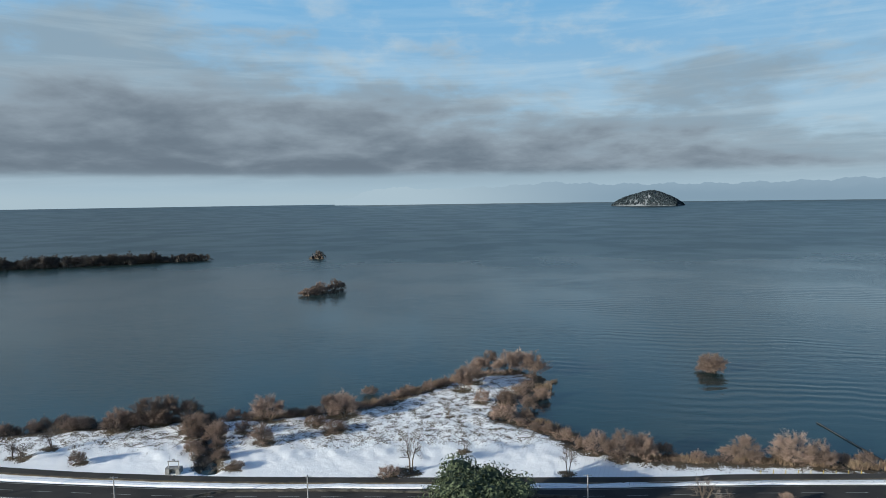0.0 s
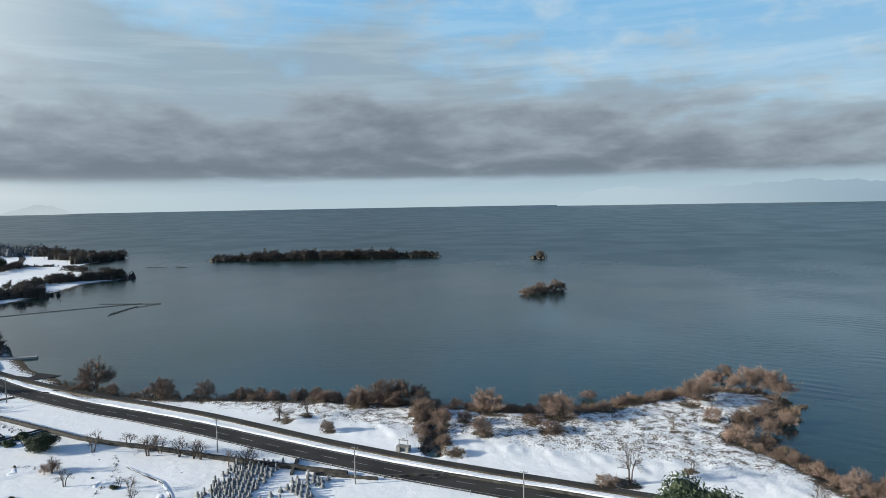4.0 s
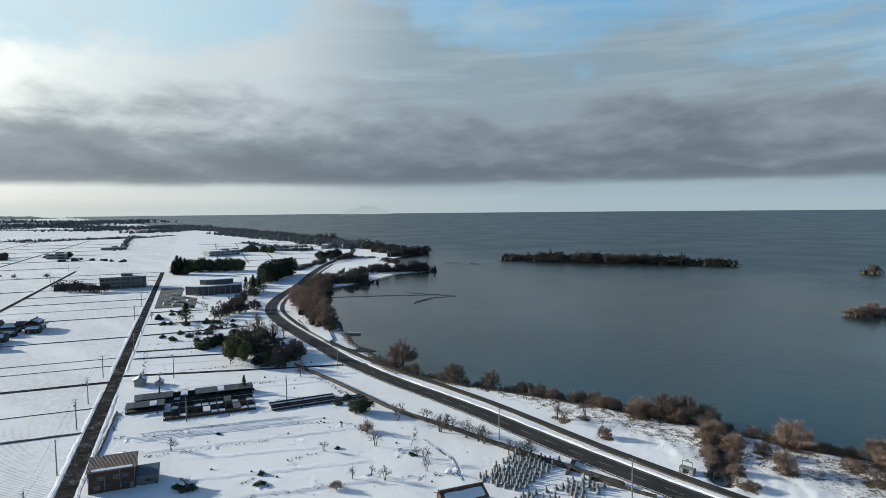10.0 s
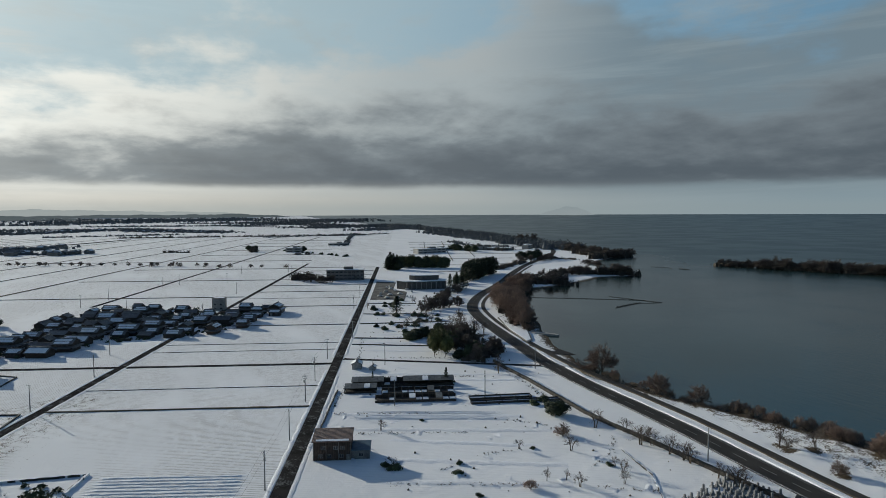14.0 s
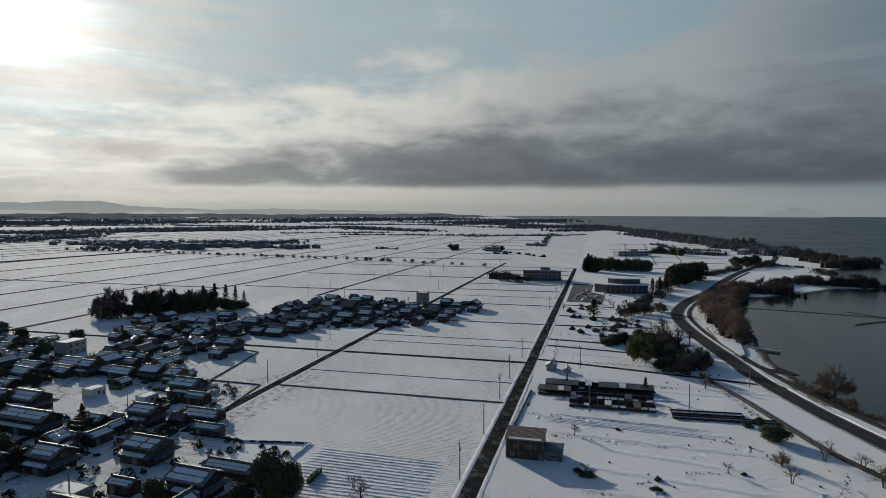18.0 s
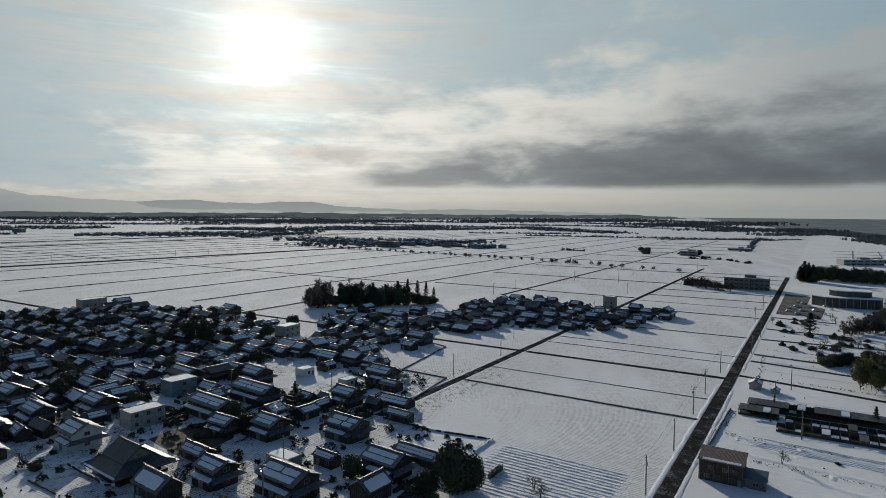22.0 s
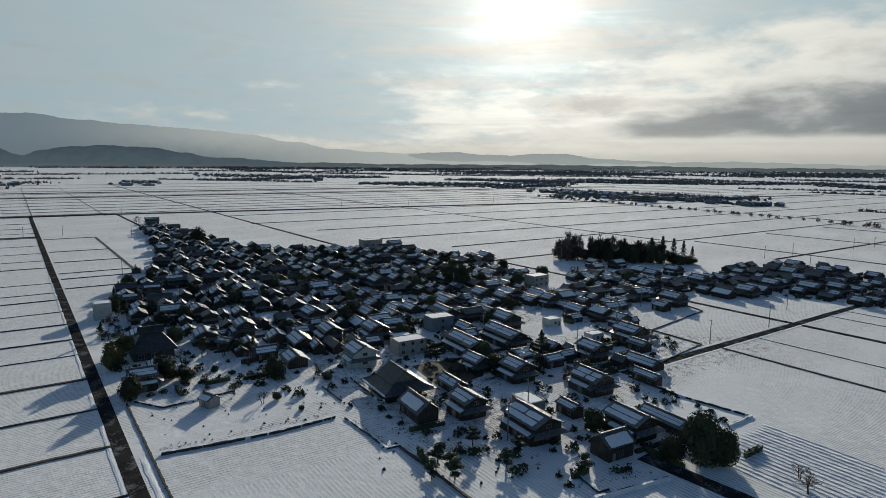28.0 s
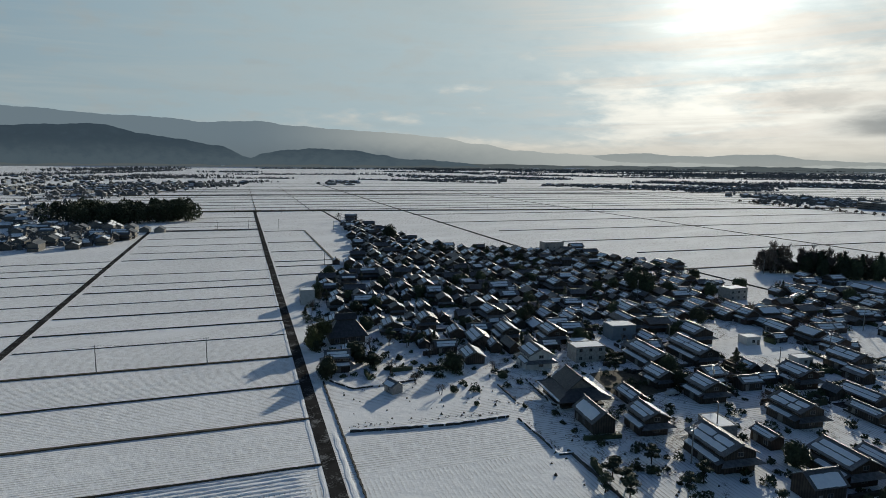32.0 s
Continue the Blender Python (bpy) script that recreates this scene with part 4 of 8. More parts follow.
plant_rnd = random.Random(5)
LITTER = []


def plant(kind, x, y, wide=None, high=None, label="", z=None):
    r = plant_rnd
    w0, h0 = NOMINAL[kind]
    name, words, cat, group = WORDS[kind]
    trunk, crown = KINDS[kind][r.randrange(len(KINDS[kind]))]
    z = on_ground(x, y) if z is None else z
    if kind in ("willow", "shrub", "wood") and z < -0.62:
        z = -0.62
    if kind in ("willow", "shrub", "bare") and y > 143 and x > -330:
        LITTER.append((x, y, (wide or w0) * 0.5))
    m = pose(x, y, z, 0, 0, r.uniform(0, 360))
    sx, sz = (wide or w0 * r.uniform(0.85, 1.15)) / w0, (high or h0 * r.uniform(0.85, 1.15)) / h0
    ob = thing(name, m @ Matrix.Diagonal((sx, sx * r.uniform(0.9, 1.1), sz, 1)), label or words, cat, group)
    part("trunk", trunk, None, ob)
    part("crown", crown, None, ob)
    return ob


def plant_line(kind, x0, y0, x1, y1, n, spread=3.0, wide=None, high=None, rnd=plant_rnd):
    for k in range(n):
        t = (k + 0.5 + rnd.uniform(-0.4, 0.4)) / n
        x, y = x0 + (x1 - x0) * t + rnd.uniform(-spread, spread), y0 + (y1 - y0) * t + rnd.uniform(-spread, spread)
        plant(kind, x, y, wide and wide * rnd.uniform(0.75, 1.2), high and high * rnd.uniform(0.75, 1.2))


# willows and thickets along the shore
for row in ((-100, 182, 10, 7), (-88, 186, 15, 9.5), (-74, 176, 9, 7), (-36, 190, 11, 8), (10, 222, 11, 9), (18, 246, 11, 8), (30, 240, 12, 10), (51, 154.5, 10, 8), (95, 151, 10, 7), (-92, 184, 15, 9), (-81, 187, 13, 8.3), (-66, 171, 8.4, 7.4), (-55, 186, 12.6, 9.5), (-32, 188, 13, 9), (6, 213, 9.8, 10.5), (14, 240, 11, 7.5),
            (24, 234, 13, 9.8), (34, 231, 13, 10.5), (46, 155.5, 12.5, 8.6), (40, 159, 9, 7.4), (78, 155, 10, 6.8), (89, 153, 13, 8.5), (105, 236, 15, 8.2),
            (-157, 172, 9.7, 7.5), (-171, 167, 11, 9.5), (-208, 170, 17, 13)):
    plant("willow", *row)
for row in ((18, 186, 12, 5.5), (33, 205, 7.6, 5), (27, 196, 8, 5), (20, 200, 8, 6), (12, 200, 7, 5), (59, 159, 4.7, 3.9), (25, 186, 6, 4.2), (-52, 168, 8.5, 6), (-33, 176, 11, 3.4), (-40, 182, 9, 3.4),
            (-27, 213, 8, 3.6), (-14, 146.6, 8, 3), (-54, 152, 6, 2.6), (-99, 178, 9, 5), (-97, 156, 6, 4.5), (-112, 181, 9, 4.5), (97, 152, 7, 3.6), (-60, 176, 6, 4), (-75, 181, 8, 5), (-20, 199, 8, 4)):
    plant("shrub", *row)
for row in ((-110, 166, 7, 7), (-115, 161, 7, 4), (-9, 149, 8, 11), (30, 147, 6, 8), (1, 187, 4.5, 6), (-117, 160, 5.5, 5.6), (-76, 176, 7, 6.4), (-51, 167, 7, 7),
            (5, 160, 5, 3.5), (-113, 158, 4, 5), (58, 124, 9, 7), (70, 126, 6, 4), (150, 120, 8, 7)):
    plant("bare", *row)
plant_line("shrub", -150, 175, -98, 187, 12, 2.5, 6.5, 4.2)
plant_line("shrub", -98, 188, -40, 190, 9, 2.0, 5.5, 3.4)
plant_line("shrub", -20, 205, 4, 224, 6, 2.0, 6, 4.0)
plant_line("shrub", 44, 160, 105, 152, 9, 2.0, 5.5, 3.0)
plant_line("shrub", 105, 150, 190, 143, 10, 2.0, 6.5, 4.0)
plant_line("shrub", 22, 182, 38, 164, 5, 1.5, 5, 3.6)
plant_line("willow", 120, 149, 190, 143, 4, 2.0, 11, 8)
plant_line("shrub", -165, 168, -215, 166, 4, 2.0, 6.5, 3.6)
plant("large_evergreen", 4.6, 120, 28, 13)
plant("bare", 56.5, 130, 9, 7.5)
plant("shrub", 105, 236, 14, 5.0)
plant("shrub", 102, 237, 9, 3.6)
plant("willow", 74, 128, 6, 4)
for x, y in ((-77, 178), (-73, 172), (-64, 166), (-70, 164), (-60, 158), (-67, 160)):
    plant("shrub", x, y, 6, 3.4)
# reeds and dead stalks at the waterline
REEDS = [reeds(s, 5.0, 2.0, 170) for s in (1, 2, 3)]
for me in REEDS:
    me.materials.append(REED)
reed_rnd = random.Random(14)
for x0, y0, x1, y1, n in ((-150, 176, -98, 189, 16), (-60, 188, -20, 204, 16), (-20, 206, 6, 230, 9), (26, 186, 40, 166, 8), (30, 200, 40, 225, 6), (52, 157, 110, 150, 16), (108, 149, 180, 142, 12), (-95, 189, -80, 190, 5), (-215, 166, -160, 171, 8), (-14, 210, 2, 226, 5)):
    for k in range(n):
        t = (k + reed_rnd.random()) / n
        x, y = x0 + (x1 - x0) * t + reed_rnd.uniform(-1.8, 1.8), y0 + (y1 - y0) * t + reed_rnd.uniform(-1.8, 1.8)
        ob = part("reed_clump", REEDS[reed_rnd.randrange(3)], None)
        ob.matrix_basis = pose(x, y, max(on_ground(x, y), -0.62), 0, 0, reed_rnd.uniform(0, 360)) @ Matrix.Diagonal((reed_rnd.uniform(0.6, 1.3), reed_rnd.uniform(0.6, 1.2), reed_rnd.uniform(0.6, 1.2), 1))
        tagged(ob, "dry straw-coloured reeds at the waterline", "reeds", "reed clumps", "stuff")
def twig_fringe(line, n, wide, high, seed, mat, label):
    """A low tangle of stems along the water, past counting."""
    r, s = random.Random(seed), Shape()
    lens = [math.hypot(q[0] - p[0], q[1] - p[1]) for p, q in zip(line, line[1:])]
    for _ in range(n):
        t, k = r.uniform(0, sum(lens)), 0
        while t > lens[k]:
            t, k = t - lens[k], k + 1
        t /= lens[k]
        x = line[k][0] + (line[k + 1][0] - line[k][0]) * t + r.gauss(0, wide * 0.4)
        y = line[k][1] + (line[k + 1][1] - line[k][1]) * t + r.gauss(0, wide * 0.4)
        root, tall = Vector((x, y, max(on_ground(x, y), -0.62) - 0.2)), high * r.uniform(0.35, 1.0)
        for _ in range(34):
            d = Vector((r.gauss(0, 0.75), r.gauss(0, 0.75), r.uniform(0.25, 1.0))).normalized() * tall * r.uniform(0.6, 1.2)
            o = Vector((r.uniform(-1, 1), r.uniform(-1, 1), r.uniform(-0.5, 0.5))).normalized() * 0.03
            at0 = root + Vector((r.gauss(0, 0.3), r.gauss(0, 0.3), r.uniform(0, 0.3) * tall))
            i = len(s.v)
            s.v += [tuple(at0 - o), tuple(at0 + o), tuple(at0 + d)]
            s.f.append((i, i + 1, i + 2))
    return tagged(part("waterside_thicket", s, mat), label, "thicket", "waterside thickets", "stuff")


FRINGE = "low tangle of bare brown stems along the waterline"
twig_fringe([(-228, 170), (-203, 163), (-169, 167), (-130, 177), (-98, 186)], 330, 5.0, 2.6, 1, TWIG_GREY, FRINGE)
twig_fringe([(-98, 186), (-66, 189), (-45, 192), (-31, 196), (-19, 204), (0, 224)], 330, 4.5, 2.4, 2, TWIG, FRINGE)
twig_fringe([(0, 224), (20, 238), (34, 228), (24, 208), (18, 190), (30, 176), (36, 164)], 300, 4.5, 2.6, 3, TWIG, FRINGE)
twig_fringe([(36, 163), (58, 155), (86, 154), (108, 149), (180, 141)], 320, 4.0, 2.2, 4, TWIG, FRINGE)
twig_fringe([(-62, 153), (-67, 166), (-74, 184)], 150, 5.5, 2.4, 5, TWIG_GREY, "low tangle of bare stems along the drain")
# the belt of willows between road and water on the bend
plant_line("willow", -300, 191, -345, 206, 8, 5.0, 17, 12)
plant_line("willow", -345, 205, -405, 238, 12, 7.0, 18, 13)
plant_line("willow", -405, 236, -462, 288, 12, 8.0, 18, 13)
plant_line("willow", -440, 262, -500, 320, 9, 7.0, 17, 12)
plant_line("shrub", -290, 187, -400, 234, 14, 4.0, 9, 5)
# wooded points beyond the bay
plant_line("wood", -500, 316, -470, 345, 10, 6.0, 15, 10)
plant_line("wood", -545, 395, -505, 458, 14, 7.0, 16, 11)
plant_line("wood", -490, 330, -560, 400, 8, 9.0, 13, 8)
plant_line("wood", -640, 500, -560, 480, 6, 8.0, 16, 8)
plant_line("wood", -705, 575, -725, 640, 14, 9.0, 19, 14)
plant_line("wood", -735, 628, -905, 650, 18, 9.0, 21, 14)
plant_line("wood", -800, 604, -722, 600, 9, 5.0, 17, 12)
plant_line("wood", -555, 404, -508, 455, 7, 5.0, 14, 9)
for row in ((-1114, 690, 26, 26), (-1100, 700, 24, 24), (-1084, 706, 26, 27)):
    plant("wood", *row)
plant_line("evergreen", -990, 470, -918, 480, 8, 4, 14, 10)
plant_line("wood", -690, 440, -740, 520, 9, 8, 17, 10)
plant_line("evergreen", -740, 470, -760, 500, 6, 8, 14, 11)
plant_line("wood", -500, 645, -330, 710, 56, 6.0, 18, 14.5)
plant_line("wood", -545, 626, -500, 645, 13, 4.0, 15, 10)
plant_line("wood", -330, 710, -284, 727, 13, 4.0, 15, 10.5)
plant_line("shrub", -543, 626, -300, 718, 8, 4.0, 10, 4.0)
plant("wood", -151, 737, 17, 12)
plant("shrub", -151, 735, 15, 6)
for row in ((-101, 446, 14, 6), (-92, 455, 13, 10), (-84, 463, 13, 11), (-96, 450, 12, 8), (-80, 468, 11, 9)):
    plant("willow", *row)
# grove inside the bend, yard trees and field trees
plant_line("bamboo", -256, 116, -272, 120, 6, 3.0, 7, 9.5)
plant_line("evergreen", -248, 124, -262, 142, 8, 4.0, 5, 5.0)
plant_line("evergreen", -268, 126, -296, 140, 7, 5.0, 5.5, 6)
plant_line("bamboo", -262, 120, -286, 128, 5, 3.0, 6, 7.5)
plant_line("wood", -244, 128, -262, 146, 11, 4.0, 8, 8.5)
plant_line("wood", -268, 130, -296, 148, 14, 6.0, 8, 9)
plant_line("bare", -285, 143, -300, 156, 6, 5.0, 10, 11)
plant_line("evergreen", -300, 116, -306, 132, 6, 2.0, 6, 5)
def grid_line(kind, a0, b0, a1, b1, *more):
    p, q = F(a0, b0), F(a1, b1)
    plant_line(kind, p.x, p.y, q.x, q.y, *more)


grid_line("wood", 412, -14, 442, -36, 14, 5, 9, 8.5)
grid_line("wood", 452, -26, 522, -48, 10, 6, 9, 8)
grid_line("evergreen", 566, -50, 585, -56, 3, 3, 8, 8)
grid_line("bare", 330, -30, 388, -36, 10, 5, 8, 8)
grid_line("bare", 345, 4, 400, -20, 9, 9, 6, 5)
grid_line("hedge_bush", 352, 16, 390, -24, 12, 8, 4, 2.4)
grid_line("wood", 330, -22, 345, -34, 4, 3, 8, 7)
grid_line("evergreen", 332, -16, 348, -24, 4, 3, 6, 5)
grid_line("hedge_bush", 420, 20, 460, 2, 10, 8, 4, 2.4)
plant_line("hedge_bush", F(341, 0).x, F(341, 0).y, F(346, -30).x, F(346, -30).y, 9, 1.5, 4, 3)
plant_line("hedge_bush", F(400, 22).x, F(400, 22).y, F(396, -20).x, F(396, -20).y, 8, 4, 4, 3)
plant_line("bare", F(430, 20).x, F(430, 20).y, F(470, -20).x, F(470, -20).y, 7, 8, 6, 5)
plant("cedar", F(408, 4).x, F(408, 4).y, 10, 12)
plant_line("cedar", -465, 222, -480, 240, 5, 3, 7, 14)
for x, y, w, h in ((-682, 244, 13, 21), (-676, 250, 12, 18), (-688, 250, 12, 19), (-681, 240, 11, 16), (-673, 245, 10, 15)):
    plant("cedar", x, y, w, h)
plant_line("evergreen", -684, 243, -674, 249, 5, 2, 10, 15)
plant_line("evergreen", -706, 269, -673, 314, 14, 5, 12, 12)
plant_line("bamboo", -704, 272, -676, 310, 5, 4, 12, 11)
plant_line("wood", -542, 272, -602, 334, 12, 6, 14, 15)
plant_line("cedar", -590, 175, -600, 185, 2, 2, 6, 10)
plant_line("wood", -578, 150, -600, 120, 7, 5, 12, 9)
for row in ((-227, 130, 7, 7), (-152, 122, 8, 7), (-140, 104, 6, 5), (-122, 107, 5, 4.5), (-135, 125, 10, 6), (-178, 60, 4.5, 4.5), (-120, 92, 5, 4)):
    plant("bare", *row)
plant_line("bare", -146, 128, -98, 127, 9, 1.0, 7.5, 5.5)
plant("evergreen", -167, 118, 8, 5, "dark evergreen thicket at the end of the nursery")
# the grove behind the village
GA, GB = F(321, 316), F(378, 245)
plant_line("evergreen", GA.x, GA.y, GB.x, GB.y, 16, 5, 9, 7)
grid_line("wood", 318, 312, 345, 282, 12, 6, 14, 20)
grid_line("wood", 345, 286, 376, 256, 6, 6, 13, 17)
grid_line("evergreen", 334, 292, 360, 264, 9, 5, 9, 14)
for a, b, w, h in ((322, 300, 5, 15), (340, 284, 7, 16), (347, 274, 8, 17), (354, 268, 8, 16), (361, 262, 8, 18), (368, 258, 7, 19), (372, 252, 7, 18), (379, 249, 6, 16), (351, 280, 7, 15), (385, 246, 5, 12)):
    p = F(a, b)
    plant("cedar", p.x, p.y, w, h)
# brown litter and stems melt the snow below the thickets
gx, gy = gco[:, 0], gco[:, 1]
for x, y, r in LITTER:
    near = np.hypot((gx - x) / 1.25, gy - y) + 0.9 * waves(gx, gy, 0.8)
    bare = np.maximum(bare, 0.72 * np.clip((r * 0.95 - near) / (r * 0.5), 0, 1))
at_.data.foreach_set("value", bare.astype(np.float32))


# ---- houses ----
def tiles(name, c1, c2):
    m, n, b = material(name, 0.5)
    b.inputs["Specular IOR Level"].default_value = 0.45
    p = n.add("ShaderNodeTexCoord").outputs["Object"]
    sep = n.add("ShaderNodeSeparateXYZ")
    n.put(sep.inputs[0], p)
    col = n.math("SINE", n.math("MULTIPLY", sep.outputs[1], 20.9))
    row = n.math("SINE", n.math("MULTIPLY", sep.outputs[0], 22.4))
    f = n.noise(p, 1.1, 5)
    r = n.add("ShaderNodeObjectInfo").outputs["Random"]
    k = n.step(r, 0, 1, 0.7, 1.3)
    c = n.mix(n.step(f, 0.35, 0.7), c1, c2)
    n.put(b.inputs["Base Color"], n.mix(1.0, c, n.xyz(k, k, k), "MULTIPLY"))
    bump(n, b, n.math("ADD", n.math("MULTIPLY", col, 0.6), n.math("MULTIPLY", row, 0.4)), 0.6, 0.05)
    return m


def boards(name, c1, c2, freq=9.0):
    m, n, b = material(name, 0.85)
    p = n.add("ShaderNodeTexCoord").outputs["Object"]
    sep = n.add("ShaderNodeSeparateXYZ")
    n.put(sep.inputs[0], p)
    col = n.math("SINE", n.math("MULTIPLY", n.math("ADD", sep.outputs[0], sep.outputs[1]), freq))
    f = n.noise(p, 0.8, 5)
    r = n.add("ShaderNodeObjectInfo").outputs["Random"]
    k = n.step(r, 0, 1, 0.75, 1.25)
    c = n.mix(n.step(n.math("ADD", f, n.math("MULTIPLY", col, 0.12)), 0.35, 0.7), c1, c2)
    n.put(b.inputs["Base Color"], n.mix(1.0, c, n.xyz(k, k, k), "MULTIPLY"))
    bump(n, b, col, 0.4, 0.03)
    return m


TILE = tiles("roof_tiles", (0.070, 0.076, 0.084), (0.135, 0.141, 0.150))
TILE_BROWN = tiles("brown_roof", (0.075, 0.045, 0.035), (0.13, 0.08, 0.06))
TILE_DARK = tiles("old_roof_tiles", (0.034, 0.036, 0.040), (0.064, 0.067, 0.072))
WOOD = boards("charred_boards", (0.032, 0.028, 0.025), (0.070, 0.058, 0.048))
WALL_B = boards("brown_cladding", (0.048, 0.034, 0.027), (0.085, 0.061, 0.048), 14)
PLASTER = mottled("plaster", (0.13, 0.12, 0.105), (0.22, 0.20, 0.175), 0.7, 0.9, 9)
WHITE = mottled("white_render", (0.42, 0.42, 0.41), (0.54, 0.54, 0.53), 0.7, 0.85, 9, vary=0.1)
BLUEISH = mottled("blue_grey_panels", (0.16, 0.20, 0.24), (0.22, 0.26, 0.30), 0.5, 0.7, 6, vary=0.1)
ROOFSNOW = mottled("roof_snow", (0.76, 0.78, 0.80), (0.85, 0.86, 0.87), 0.6, 0.8, 4, 0.6, 0.06, 0.04)
FRAME = mottled("window_frame", (0.16, 0.15, 0.14), (0.24, 0.23, 0.21), 3, 0.5, 20)
METAL = mottled("galvanised_metal", (0.30, 0.31, 0.31), (0.42, 0.42, 0.42), 2, 0.5, 16, metal=0.6)


def make_glass():
    m, n, b = material("window_glass", 0.08)
    p = n.add("ShaderNodeTexCoord").outputs["Object"]
    n.put(b.inputs["Base Color"], n.mix(n.noise(p, 0.7, 3), (0.015, 0.018, 0.022), (0.05, 0.052, 0.055)))
    b.inputs["Specular IOR Level"].default_value = 0.5
    return m


GLASS = make_glass()


def window(parent, axis, at_, side, u0, u1, z0, z1):
    """A window in a wall across axis (x or y) at that place; side is the way it faces."""
    fr, pane, t = Shape(), Shape(), 0.09

    def bx(s, a0, c0, a1, c1, d0, d1):
        lo, hi = sorted((at_ + side * d0, at_ + side * d1))
        if axis == "x":
            s.box(lo, a0, c0, hi, a1, c1)
        else:
            s.box(a0, lo, c0, a1, hi, c1)
    for q in ((u0, z0, u0 + t, z1), (u1 - t, z0, u1, z1), (u0 + t, z1 - t, u1 - t, z1), (u0 + t, z0, u1 - t, z0 + t), ((u0 + u1) / 2 - 0.04, z0 + t, (u0 + u1) / 2 + 0.04, z1 - t)):
        bx(fr, *q, -0.02, 0.09)
    bx(pane, u0 + t, z0 + t, u1 - t, z1 - t, -0.01, 0.035)
    w = part("window", fr, FRAME, parent)
    part("pane", pane, GLASS, w)
    return w


def gable_walls(s, x0, x1, y0, y1, z0, eave, ridge):
    xm = (x0 + x1) / 2
    i = len(s.v)
    s.v += [(x0, y0, z0), (x1, y0, z0), (x1, y1, z0), (x0, y1, z0), (x0, y0, eave), (x1, y0, eave), (x1, y1, eave), (x0, y1, eave), (xm, y0, ridge), (xm, y1, ridge)]
    s.f += [tuple(i + k for k in q) for q in ((0, 3, 2, 1), (3, 0, 4, 7), (1, 2, 6, 5), (0, 1, 5, 8, 4), (2, 3, 7, 9, 6))]
    return s


def gable_roof(parent, x0, x1, y0, y1, eave, ridge, over, mat, thick=0.2):
    """Two slopes with thickness, a ridge cap with raised ends, and verge tiles."""
    xm = (x0 + x1) / 2
    k = (ridge - eave) / (xm - x0)
    lo = eave - over * k + thick
    a0, a1, top = x0 - over, x1 + over, ridge + thick
    b0, b1 = y0 - over * 0.8, y1 + over * 0.8
    part("roof_slope", Shape().slab((a0, b1, lo), (a0, b0, lo), (xm, b0, top), (xm, b1, top), thick), mat, parent)
    part("roof_slope", Shape().slab((a1, b0, lo), (a1, b1, lo), (xm, b1, top), (xm, b0, top), thick), mat, parent)
    cap = Shape().box(xm - 0.22, b0 - 0.05, top - 0.05, xm + 0.22, b1 + 0.05, top + 0.26, 0.05)
    cap.box(xm - 0.26, b0 - 0.18, top - 0.02, xm + 0.26, b0 + 0.12, top + 0.48, 0.06).box(xm - 0.26, b1 - 0.12, top - 0.02, xm + 0.26, b1 + 0.18, top + 0.48, 0.06)
    part("ridge_cap", cap, mat, parent)
    return lambda x: top - abs(x - xm) * k


def snow_sheet(parent, top, x0, x1, y0, y1, seed, thick=0.11, label="strip of snow left on the roof"):
    """A patch of snow on a slope, with a worn, uneven outline."""
    r = random.Random(seed)
    s, m = Shape(), max(4, int(abs(y1 - y0) / 0.8))
    for k in range(m + 1):
        y = y0 + (y1 - y0) * k / m
        e = 1.0 if 0 < k < m else 0.9
        w = (x1 - x0)
        u0 = x0 + w * (1 - e) * 0.5 + r.uniform(-0.04, 0.04) * w
        u1 = x1 - w * (1 - e) * 0.5 + r.uniform(-0.05, 0.05) * w
        um = (u0 + u1) / 2
        s.v += [(u0, y, top(u0) + 0.01), (u0 + 0.06 * w, y, top(u0 + 0.06 * w) + thick), (um, y, top(um) + thick * 1.15), (u1 - 0.06 * w, y, top(u1 - 0.06 * w) + thick), (u1, y, top(u1) + 0.01)]
        if k:
            i = len(s.v) - 10
            s.f += [(i + j, i + j + 1, i + j + 6, i + j + 5) for j in range(4)]
    s.f += [(4, 3, 2, 1, 0), tuple(len(s.v) - 5 + j for j in range(5))]
    return part("snow_patch", s, ROOFSNOW, parent, label)


